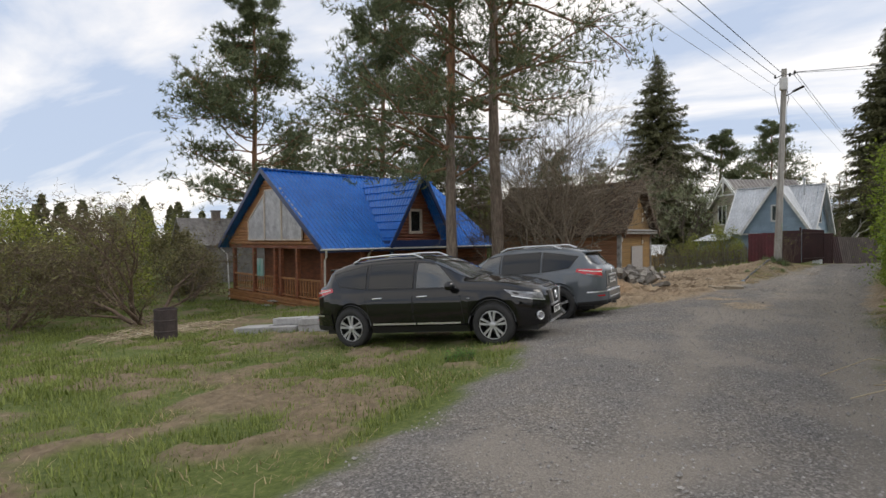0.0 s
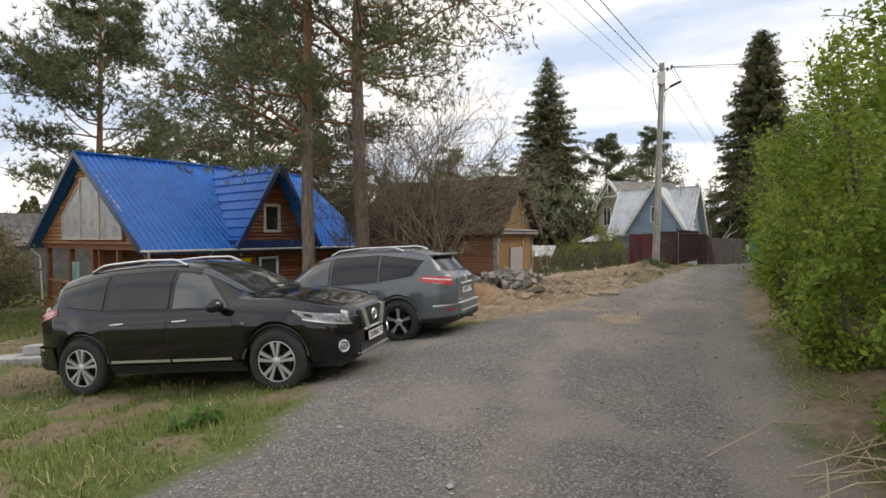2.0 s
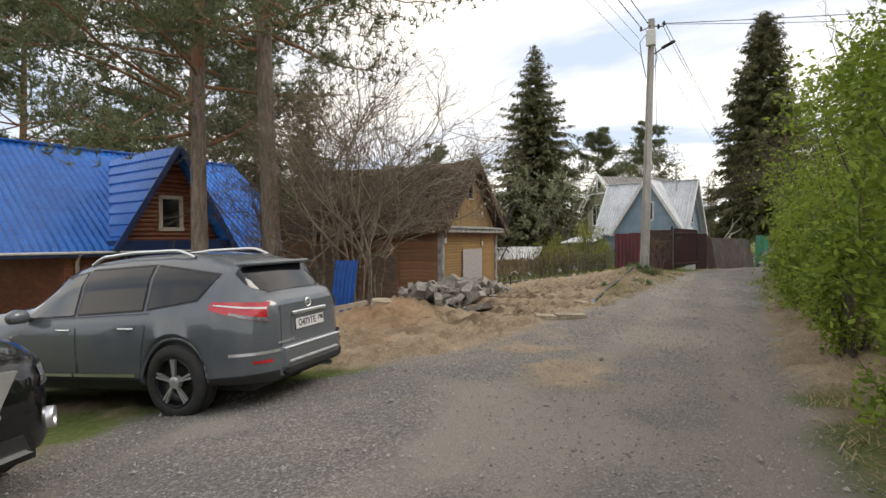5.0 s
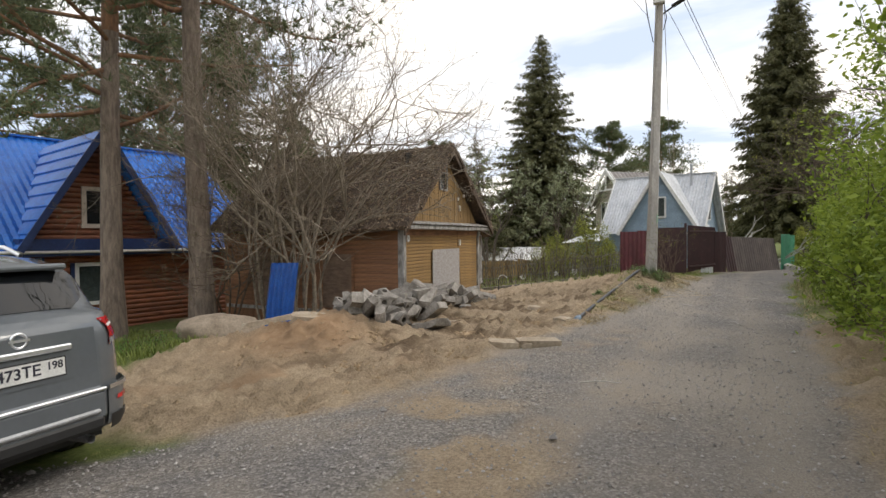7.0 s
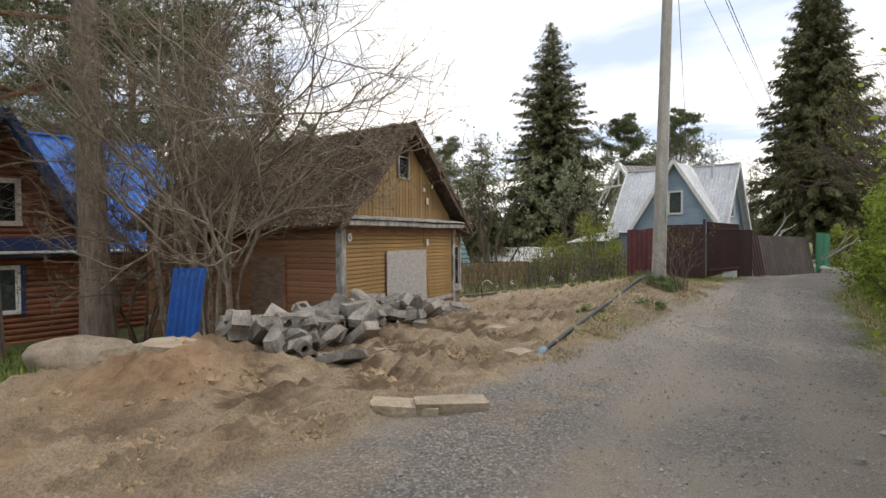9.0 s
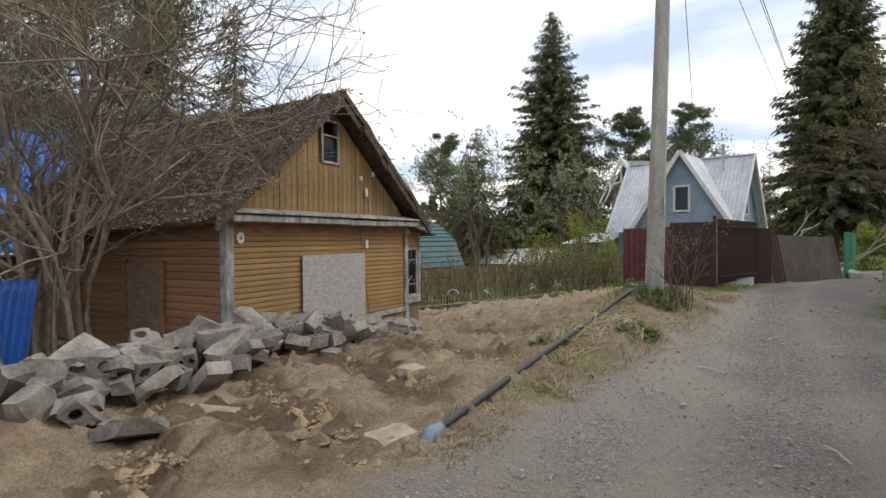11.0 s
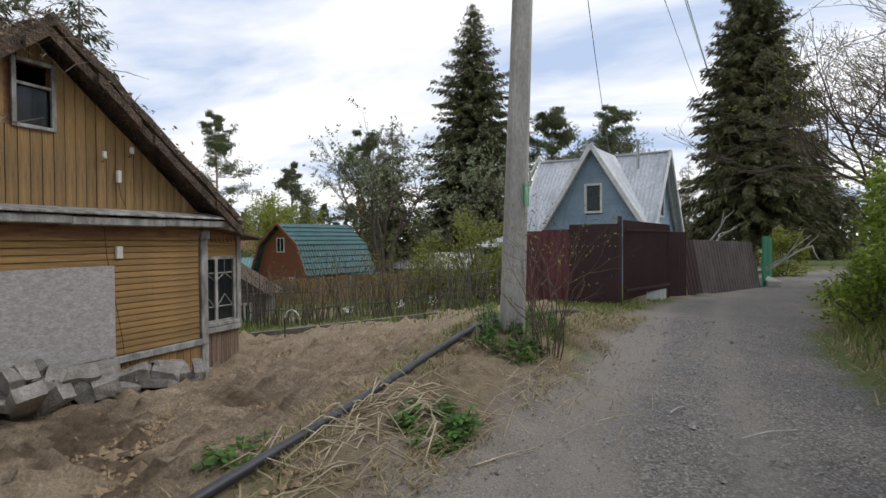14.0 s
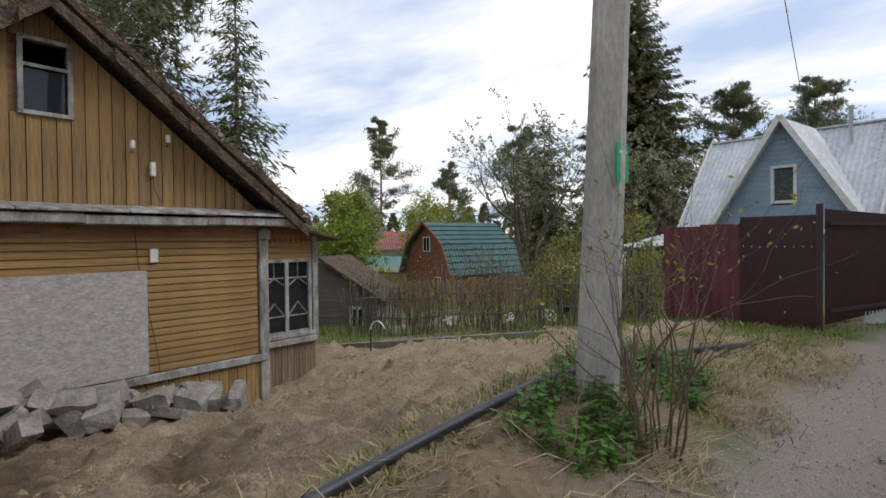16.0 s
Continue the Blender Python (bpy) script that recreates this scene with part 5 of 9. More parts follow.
def power_pole():
    p = empty("power_pole", None, "tall pale concrete power pole leaning slightly", "utility pole")
    V = []
    for z, w in ((0.0, 0.128), (2.5, 0.108), (5.0, 0.093), (8.0, 0.08)):
        c = on_pole(z)
        for a, b in ((-1, -0.7), (-0.7, -1), (0.7, -1), (1, -0.7), (0.72, 1), (-0.72, 1)):
            V.append((c.x + (a * math.cos(0.5) - b * math.sin(0.5)) * w, c.y + (a * math.sin(0.5) + b * math.cos(0.5)) * w, z))
    F = [(i * 6 + j, i * 6 + (j + 1) % 6, (i + 1) * 6 + (j + 1) % 6, (i + 1) * 6 + j) for i in range(3) for j in range(6)]
    mesh_np("shaft", V, F, M_CONC, p)
    t = on_pole(7.75)
    boxes("top_cap", [(t.x - 0.09, t.y - 0.09, 7.9, t.x + 0.09, t.y + 0.09, 8.1)], M_CONC, p)
    boxes("meter_box", [(t.x - 0.14, t.y - 0.26, 7.25, t.x + 0.14, t.y - 0.1, 7.72)], M_WHITEP, p, "pale metal fuse box", bevel=0.015)
    tube("bracket", [[(t.x, t.y, 7.9, 0.02), (t.x - 0.3, t.y - 0.05, 7.78, 0.02)], [(t.x, t.y, 7.9, 0.02), (t.x + 0.36, t.y + 0.05, 7.85, 0.02)]], M_STEEL, p, sides=6)
    for dx, dz in ((-0.3, 7.8), (0.36, 7.87), (0.2, 7.8)):
        tube("insulator", [[(t.x + dx, t.y, dz - 0.02, 0.02), (t.x + dx, t.y, dz + 0.03, 0.045), (t.x + dx, t.y, dz + 0.06, 0.03), (t.x + dx, t.y, dz + 0.1, 0.04), (t.x + dx, t.y, dz + 0.13, 0.01)]], M_DARK, p, sides=8)
    la = empty("lamp_arm")
    la.parent = p
    tube("arm", [[(t.x, t.y, 7.0, 0.02), (t.x + 0.25, t.y - 0.1, 7.1, 0.02), (t.x + 0.36, t.y - 0.14, 7.16, 0.02)]], M_DARK, la, sides=6)
    boxes("lamp_head", [(0, -0.06, -0.035, 0.42, 0.06, 0.035, pose(t.x + 0.3, t.y - 0.13, 7.14, 0, -18, -20))], M_DARK, la, bevel=0.02)
    tube("drop_cable", [[(t.x - 0.14, t.y - 0.2, 7.6, 0.012), (t.x - 0.32, t.y - 0.15, 7.4, 0.012), (t.x - 0.28, t.y - 0.1, 7.0, 0.012), (on_pole(6.2).x - 0.1, on_pole(6.2).y - 0.1, 6.3, 0.012)], [(t.x + 0.1, t.y - 0.2, 7.3, 0.012), (t.x + 0.17, t.y - 0.1, 6.9, 0.012), (t.x + 0.1, t.y - 0.1, 6.6, 0.012)]], M_WIRE, p, sides=5)
    # number plate
    c = on_pole(1.82)
    n = Vector((math.cos(0.5 - 0.9), math.sin(0.5 - 0.9), 0))
    pm = Matrix.Translation((c.x + 0.122, c.y - 0.03, 1.83)) @ pose(0, 0, 0, 90, 0, 84)
    sgn = boxes("pole_sign", [(-0.07, -0.115, 0, 0.07, 0.115, 0.006, pm)], M_GREENS)
    tagged(sgn, "small green enamel plate fixed to the concrete pole", "sign")
    boxes("text_line", [(-0.008, -0.07, 0.007, 0.008, 0.07, 0.009, pm)], M_WHITEP, sgn)
    boxes("text_line", [(-0.04, 0.055, 0.007, 0.04, 0.07, 0.009, pm)], M_WHITEP, sgn)

    def span(a, b, sag, r, material, label):
        a, b = Vector(a), Vector(b)
        pts = []
        for i in range(25):
            s = i / 24
            q = a.lerp(b, s)
            pts.append((q.x, q.y, q.z - sag * 4 * s * (1 - s), r))
        tagged(tube("overhead_wire", [pts], material, sides=4), label, "cable", "overhead wires")
    black, grey = "thick black overhead cable to the pole", "thin grey overhead wire to the pole"
    span((t.x - 0.3, t.y, 7.9), (-8.6, -22, 8.3), 0.5, 0.014, M_WIRE, black)
    span((t.x - 0.1, t.y, 8.0), (-8.2, -22, 8.6), 0.45, 0.014, M_WIRE, black)
    for dx, dz in ((-0.3, 7.5), (-0.25, 7.0)):
        span((t.x + dx, t.y, dz), (-9.6, -22, dz + 0.9), 0.4, 0.007, M_WIREG, grey)
    span((t.x + 0.36, t.y, 7.98), (4.9, 62, 6.2), 0.35, 0.01, M_WIRE, black)
    span((t.x + 0.3, t.y, 7.9), (5.1, 62, 5.9), 0.4, 0.008, M_WIRE, black)
    span((t.x + 0.2, t.y, 7.1), (4.5, 62, 5.4), 0.3, 0.007, M_WIREG, grey)
    span((t.x + 0.3, t.y, 7.93), (26, 36, 9.5), 0.3, 0.012, M_WIRE, black)
    span((t.x + 0.36, t.y, 7.9), (26, 37, 9.2), 0.4, 0.009, M_WIRE, black)
    span((t.x + 0.1, t.y, 7.6), (-1.75, 40.6, 4.5), 0.3, 0.008, M_WIREG, grey)


power_pole()


def ground_pipe():
    p = empty("water_pipe", None, "long black plastic water pipe lying on the ground", "pipe")
    pts = []
    ctrl = [(-2.0, 19.6), (-1.98, 20.7), (-1.92, 21.4), (-1.86, 22.45), (-1.81, 23.4), (-1.74, 24.1), (-1.62, 25.1), (-1.64, 25.9), (-1.4, 27.0), (-1.22, 27.8), (-1.15, 29.0)]
    ys = np.linspace(ctrl[0][1], ctrl[-1][1], 60)
    xs = np.interp(ys, [c[1] for c in ctrl], [c[0] for c in ctrl])
    k = np.ones(7) / 7
    xs[3:-3] = np.convolve(xs, k, "valid")
    zs = np.maximum(land(xs, ys) + 0.065, np.interp(ys, (19.6, 21.4, 23.4, 25.2, 27.5, 29), (0.0, 0.15, 0.35, 0.52, 0.35, 0.1)))
    zs[3:-3] = np.convolve(zs, k, "valid")
    zs += 0.012 * np.sin(ys * 2.1)
    pts = [(x, y, z, 0.03) for x, y, z in zip(xs, ys, zs)]
    tube("pipe_run", [pts], M_PIPE, p, sides=12)
    x, y, z = xs[0], ys[0], zs[0]
    tube("coupling", [[(x, y + 0.12, z, 0.05), (x, y - 0.02, z - 0.005, 0.053), (x + 0.01, y - 0.05, z - 0.01, 0.042)]], M_PIPEB, p, "blue-grey pipe coupling", sides=12)
    tube("pipe_stub", [[(x + 0.01, y - 0.04, z - 0.01, 0.045), (x + 0.02, y - 0.14, z - 0.045, 0.045), (x + 0.02, y - 0.15, z - 0.045, 0.035)]], M_PIPEB, p, sides=12)


ground_pipe()


def block_mesh(holes, rng, name):
    """A hollow concrete block with round or square cells running through its height, chipped at its edges."""
    bm = bmesh.new()
    lx, ly, lz = 0.39, 0.19, 0.19
    n = holes
    segs = 8
    # top and bottom rings stitched round each cell
    for k in range(n):
        x0, x1 = -lx / 2 + lx * k / n, -lx / 2 + lx * (k + 1) / n
        cx, r = (x0 + x1) / 2, min(lx / n, ly) * 0.31
        outer2 = [(x1, 0), (x1, ly / 2), (cx, ly / 2), (x0, ly / 2), (x0, 0), (x0, -ly / 2), (cx, -ly / 2), (x1, -ly / 2)]
        inner2 = [(cx + r * math.cos(2 * math.pi * i / segs), r * math.sin(2 * math.pi * i / segs)) for i in range(segs)]
        ot = [bm.verts.new((*p, lz / 2)) for p in outer2]
        it = [bm.verts.new((*p, lz / 2)) for p in inner2]
        ob_ = [bm.verts.new((*p, -lz / 2)) for p in outer2]
        ib = [bm.verts.new((*p, -lz / 2)) for p in inner2]
        for i in range(segs):
            j = (i + 1) % segs
            bm.faces.new((ot[i], ot[j], it[j], it[i]))
            bm.faces.new((ob_[j], ob_[i], ib[i], ib[j]))
            bm.faces.new((it[i], it[j], ib[j], ib[i]))
            side = outer2[i][0] == outer2[j][0]
            if not side or (side and ((outer2[i][0] == x0 and k == 0) or (outer2[i][0] == x1 and k == n - 1))):
                bm.faces.new((ot[j], ot[i], ob_[i], ob_[j]))
    bmesh.ops.remove_doubles(bm, verts=bm.verts, dist=1e-4)
    for v in bm.verts:
        e = 0.012 if max(abs(v.co.x) / lx, abs(v.co.y) / ly) > 0.45 else 0.003
        v.co += Vector((rng.uniform(-e, e), rng.uniform(-e, e), rng.uniform(-e, e)))
    me = bpy.data.meshes.new(name)
    bm.normal_update()
    bm.to_mesh(me)
    bm.free()
    return me


def chunk_mesh(rng, dims, name, cuts=4):
    """A broken lump: a box cut by a few random planes, edges roughened."""
    bm = bmesh.new()
    dx, dy, dz = dims
    box(bm, -dx / 2, -dy / 2, -dz / 2, dx / 2, dy / 2, dz / 2)
    for _ in range(cuts):
        n = Vector((rng.uniform(-1, 1), rng.uniform(-1, 1), rng.uniform(-1, 1))).normalized()
        d = rng.uniform(0.62, 0.9) * (abs(n.x) * dx + abs(n.y) * dy + abs(n.z) * dz) / 2
        r = bmesh.ops.bisect_plane(bm, geom=bm.verts[:] + bm.edges[:] + bm.faces[:], plane_co=n * d, plane_no=n, clear_outer=True)
        es = [e for e in r["geom_cut"] if isinstance(e, bmesh.types.BMEdge)]
        bmesh.ops.holes_fill(bm, edges=es)
    bmesh.ops.triangulate(bm, faces=bm.faces[:])
    bmesh.ops.subdivide_edges(bm, edges=bm.edges[:], cuts=1)
    for v in bm.verts:
        k = noise.noise(v.co * 9 + Vector((dx * 50, 0, 0)))
        v.co += v.co.normalized() * k * 0.018
    me = bpy.data.meshes.new(name)
    bm.normal_update()
    bm.to_mesh(me)
    bm.free()
    return me


def rubble_pile():
    rng = random.Random(11)
    hollow = [block_mesh(2, rng, "concrete_block"), block_mesh(2, rng, "concrete_block"), block_mesh(3, rng, "concrete_block")]
    lumps = [chunk_mesh(rng, (rng.uniform(0.28, 0.48), rng.uniform(0.18, 0.3), rng.uniform(0.1, 0.2)), "concrete_chunk", 5) for _ in range(9)]
    slabs = [chunk_mesh(rng, (rng.uniform(0.5, 0.75), rng.uniform(0.22, 0.32), rng.uniform(0.1, 0.16)), "concrete_slab", 3) for _ in range(4)]
    for me in hollow + lumps + slabs:
        me.materials.append(M_BLOCK)

    def heap(x, y):
        h = 0.0
        for cx, cy, sx, sy, a in ((-5.75, 19.4, 0.55, 0.55, 0.36), (-5.9, 20.6, 0.6, 0.75, 0.44), (-6.0, 22.0, 0.5, 0.8, 0.4), (-5.95, 23.4, 0.45, 0.8, 0.3), (-6.0, 24.9, 0.35, 0.7, 0.16)):
            h = max(h, a * math.exp(-0.5 * (((x - cx) / sx) ** 2 + ((y - cy) / sy) ** 2)))
        return h
    spots = []
    for k in range(230):
        y = rng.uniform(18.5, 25.6)
        wid = 0.95 if y < 21 else (0.62 if y < 23.5 else 0.42)
        x = -5.85 - 0.05 * (y - 19) * 0.4 + rng.gauss(0, 0.45) * wid
        if x < YX + 0.14 and y > YY0 - 0.2:
            continue
        spots.append((x, y))
    spots.sort(key=lambda q: heap(*q))
    done = []
    for x, y in spots:
        near = [q for q in done if (q[0] - x) ** 2 + (q[1] - y) ** 2 < 0.17 ** 2]
        if len(near) >= 2:
            continue
        z = float(land(x, y)) + heap(x, y) * 0.75 + (0.07 if y < 23.5 else 0.02) + 0.13 * len(near)
        kind = rng.random()
        tilt = pose(x, y, z, rng.choice((0, 0, 90, 90)) + rng.gauss(0, 20), rng.gauss(0, 22), rng.uniform(0, 360))
        if kind < 0.38:
            ob = new("concrete_block", rng.choice(hollow))
            tagged(ob, "broken grey hollow concrete block in the rubble pile", "concrete block", "rubble beside the old house")
        elif kind < 0.76:
            ob = new("concrete_chunk", rng.choice(lumps))
            tagged(ob, "jagged lump of grey concrete in the rubble pile", "rubble", "rubble beside the old house")
        else:
            ob = new("concrete_fragment", rng.choice(slabs))
            tilt = pose(x, y, z, rng.gauss(0, 16), rng.gauss(0, 24), rng.uniform(0, 360))
            tagged(ob, "long broken piece of grey concrete in the rubble pile", "rubble", "rubble beside the old house")
        k = rng.uniform(0.75, 1.12)
        ob.matrix_world = tilt @ Matrix.Diagonal((k, k, k, 1))
        done.append((x, y))
    # single pieces lying about
    for (x, y, rz, me, mt) in ((-4.3, 19.7, 20, slabs[0], M_BLOCKD), (-3.2, 21.4, 70, lumps[1], M_BLOCKD), (-2.35, 17.25, 25, slabs[2], M_BLOCKD), (-2.05, 17.45, 40, slabs[1], M_BLOCKD), (-5.2, 22.4, 10, lumps[3], M_BLOCK), (-2.2, 19.45, 80, lumps[5], M_BLOCKD), (-4.6, 19.1, 0, hollow[0], M_BLOCK)):
        m2 = me.copy()
        m2.materials.clear()
        m2.materials.append(mt)
        ob = tagged(new("stone_slab", m2), "flat sandy piece of concrete lying on the dug ground", "rubble", "loose pieces")
        ob.matrix_world = pose(x, y, float(land(x, y)) + 0.05, 4, 3, rz) @ Matrix.Diagonal((0.85, 0.85, 0.7, 1))
    # the slabs and the boulder on the clay heap
    for (x, y, z, d, rx, ry, rz) in ((-6.05, 18.05, 0.03, (0.85, 0.5, 0.13), 3, 6, 35), (-7.35, 18.35, -0.12, (1.2, 0.4, 0.1), -6, -10, 40)):
        me = chunk_mesh(rng, d, "stone_slab", 3)
        me.materials.append(M_BLOCKD)
        ob = tagged(new("stone_slab", me), "sand-covered concrete slab on the clay heap", "rubble", "loose pieces")
        ob.matrix_world = pose(x, y, z, rx, ry, rz)
    bm = bmesh.new()
    bmesh.ops.create_icosphere(bm, subdivisions=4, radius=1)
    for v in bm.verts:
        k = 1 + 0.16 * noise.noise(v.co * 1.6) + 0.05 * noise.noise(v.co * 5)
        v.co = Vector((v.co.x * 0.85, v.co.y * 0.5, v.co.z * 0.36)) * k
    b = part("boulder", bm, mat("weathered_boulder", (0.38, 0.31, 0.235), (0.22, 0.175, 0.125), 3, 0.95, bump=0.4), None, smooth=True)
    tagged(b, "large smooth sand-coloured boulder under the pines", "boulder")
    b.matrix_world = pose(-8.55, 18.35, -0.42, 0, 5, 35)


rubble_pile()


def tarp():
    """A wavy blue sheet stood on end against the shrubs."""
    V, n, m = [], 24, 10
    for j in range(m + 1):
        for i in range(n + 1):
            u, t = i / n - 0.5, j / m
            V.append((u * 0.62 + 0.16 * t, 0.03 * math.sin(u * 34) + 0.1 * t * t, t * 1.62 - 0.05))
    idx = np.arange(len(V)).reshape(m + 1, n + 1)
    F = np.stack((idx[:-1, :-1], idx[:-1, 1:], idx[1:, 1:], idx[1:, :-1]), -1).reshape(-1, 4)
    o = mesh_np("corrugated_sheet", V, F, mat("blue_painted_sheet", (0.02, 0.13, 0.5), (0.015, 0.09, 0.36), 3, 0.4, bump=0.05), smooth=True)
    sol = o.modifiers.new("thick", "SOLIDIFY")
    sol.thickness = 0.006
    o.matrix_world = pose(-8.75, 20.0, -0.72, 0, 0, 28)
    tagged(o, "bent blue corrugated sheet leaning on end by the shrubs", "metal sheet")


tarp()

# ---- the two parked cars ----
def paint(name, col, rough=0.5, metal=0.0, coat=1.0):
    return mat(name, col, tuple(c * 0.93 for c in col), 3, rough, metal=metal, bump=0.0, coat=coat, spec=0.05, fine=(0.96, 1.04))


M_BLACKP = paint("black_car_paint", (0.005, 0.005, 0.006), rough=0.5, coat=1.0)
M_GREYP = paint("grey_metallic_paint", (0.125, 0.138, 0.151), 0.42, 0.2)
M_TYRE = mat("tyre_rubber", (0.035, 0.034, 0.033), (0.024, 0.024, 0.024), 14, 0.85, bump=0.2)
M_CHROME = mat("chrome", (0.82, 0.83, 0.85), (0.72, 0.73, 0.75), 6, 0.36, metal=1.0, bump=0, fine=(0.95, 1.05))
M_ALLOY = mat("alloy_rim", (0.6, 0.6, 0.61), (0.5, 0.5, 0.51), 8, 0.35, metal=0.55, bump=0, fine=(0.9, 1.05))
M_RIMBLK = mat("black_rim_and_gap_shade", (0.012, 0.012, 0.013), None, 8, 0.3, bump=0)
M_CARGL = glass_mat("tinted_car_glass", (0.006, 0.007, 0.008), 0.01, 0.03, 0.6)
M_CARGL2 = glass_mat("clear_car_glass", (0.03, 0.036, 0.036), 0.01, 0.25, 1.0)
M_TRIMB = mat("black_plastic_trim", (0.014, 0.014, 0.015), (0.02, 0.02, 0.02), 10, 0.55, bump=0.05)
M_RED = mat("red_lamp_glass", (0.55, 0.012, 0.02), (0.42, 0.008, 0.014), 10, 0.12, bump=0, coat=1.0)
# opaque; mottled greys paint in the dark lamp inside and its reflections
M_CLEARL = mat("lamp_glass_painted_glints", (0.42, 0.43, 0.45), (0.14, 0.145, 0.15), 9, 0.08, metal=0.3, bump=0, coat=1.0)
M_LAMPIN = mat("lamp_reflector", (0.3, 0.3, 0.31), (0.12, 0.12, 0.125), 30, 0.3, metal=0.8, bump=0)
M_PLATE = mat("white_plate", (0.72, 0.72, 0.7), (0.6, 0.6, 0.58), 12, 0.5, bump=0)
M_SEAT = mat("seat_cloth", (0.06, 0.055, 0.05), None, 9, 0.9, bump=0.2)

CAR_TOP = ((2.44, 2.40, 2.3, 2.0, 1.55, 1.08, 0.85, 0.6, 0.38, 0.2, -0.1, -0.6, -1.2, -1.7, -2.0, -2.12, -2.28, -2.42, -2.51, -2.57, -2.6),
           (0.86, 0.925, 0.985, 1.065, 1.14, 1.2, 1.32, 1.46, 1.57, 1.635, 1.69, 1.715, 1.70, 1.64, 1.57, 1.52, 1.36, 1.22, 1.17, 1.12, 1.05))
CAR_PLAN = ((2.44, 2.41, 2.34, 2.2, 1.95, 1.6, 0.0, -1.4, -2.0, -2.3, -2.45, -2.54, -2.6), (0.52, 0.62, 0.725, 0.825, 0.915, 0.962, 0.962, 0.96, 0.91, 0.825, 0.745, 0.65, 0.52))


def ci(tab, x):
    return float(np.interp(-x, [-a for a in tab[0]], tab[1]))


def car_section(x):
    """Half section of the body at x, from the sill up to the middle of the roof: twelve (y, z)."""
    w, T = ci(CAR_PLAN, x), ci(CAR_TOP, x)
    B = 1.045 + 0.055 * (1.2 - x) / 3.6
    zb = 0.33 if -2.35 < x < 2.2 else 0.33 + 0.07 * (abs(x) - 2.2)
    for xa in (1.45, -1.45):
        if abs(x - xa) < 0.445:
            zb = max(zb, 0.37 + math.sqrt(0.445 ** 2 - (x - xa) ** 2))
    k = float(sstep(0.06, 0.3, T - B))
    B = min(B, T - 0.03)
    yr = min(0.665, w * 0.75)
    cabin = [(w * 0.93, zb), (w * 0.985, zb + 0.05), (w, 0.62), (w * 0.992, 0.84), (w * 0.978, B - 0.05), (w * 0.945, B), (w * 0.88, B + (T - 0.1 - B) * 0.33), (w * 0.815, B + (T - 0.1 - B) * 0.68), (yr, T - 0.1), (yr - 0.06, T - 0.04), (yr * 0.6, T - 0.01), (0, T)]
    hood = [(w * 0.93, zb), (w * 0.985, zb + 0.05), (w, 0.62), (w * 0.992, 0.82), (w * 0.97, B - 0.085), (w * 0.935, B - 0.04), (w * 0.88, T - 0.038), (w * 0.77, T - 0.012), (w * 0.6, T + 0.004), (w * 0.45, T + 0.006), (w * 0.25, T + 0.004), (0, T + 0.004)]
    pts = [(a[0] + (b[0] - a[0]) * k, a[1] + (b[1] - a[1]) * k) for a, b in zip(hood, cabin)]
    out, last = [], zb - 0.01
    for i, (y, z) in enumerate(pts):
        z = max(z, last + 0.008) if i < 6 else z
        last = z
        out.append((y, min(z, T + 0.01)))
    return out


def car_side(x, z):
    s = car_section(x)
    return float(np.interp(z, [p[1] for p in s[:9]], [p[0] for p in s[:9]]))


def car_patch(name, corners, off, material, parent, side=1, n=10, m=5, label=""):
    """A panel on the body side: corners (x, z) in order, laid on the surface and lifted by off."""
    (x0, z0), (x1, z1), (x2, z2), (x3, z3) = corners
    V = []
    for j in range(m + 1):
        t = j / m
        for i in range(n + 1):
            s = i / n
            xa, za = x0 + (x1 - x0) * s, z0 + (z1 - z0) * s
            xb, zb = x3 + (x2 - x3) * s, z3 + (z2 - z3) * s
            x, z = xa + (xb - xa) * t, za + (zb - za) * t
            nose = max(0.0, abs(x) - 2.15) / 0.3
            V.append((x + (off * min(1, nose) if x > 0 else -off * min(1, nose)), side * (car_side(x, z) + off), z))
    idx = np.arange(len(V)).reshape(m + 1, n + 1)
    F = np.stack((idx[:-1, :-1], idx[:-1, 1:], idx[1:, 1:], idx[1:, :-1]), -1).reshape(-1, 4)
    if side > 0:
        F = F[:, ::-1]
    return mesh_np(name, V, F, material, parent, label, smooth=True)


def car_top_patch(name, x0, x1, q0, off, material, parent, n=8):
    """A panel over the top of the body between two stations, across both halves from section point q0 on."""
    V, rows = [], []
    for i in range(n + 1):
        x = x0 + (x1 - x0) * i / n
        s = car_section(x)
        a, f = int(q0), q0 - int(q0)
        e = (s[a][0] + (s[a + 1][0] - s[a][0]) * f, s[a][1] + (s[a + 1][1] - s[a][1]) * f)
        half = [e] + s[a + 1:]
        row = [(x + off * 0.7 * (1 if x > 0 else -1), y, z + off) for y, z in half] + [(x + off * 0.7 * (1 if x > 0 else -1), -y, z + off) for y, z in half[-2::-1]]
        rows.append(len(row))
        V += row
    k = rows[0]
    idx = np.arange(len(V)).reshape(n + 1, k)
    F = np.stack((idx[:-1, :-1], idx[:-1, 1:], idx[1:, 1:], idx[1:, :-1]), -1).reshape(-1, 4)
    return mesh_np(name, V, F, material, parent, smooth=True)


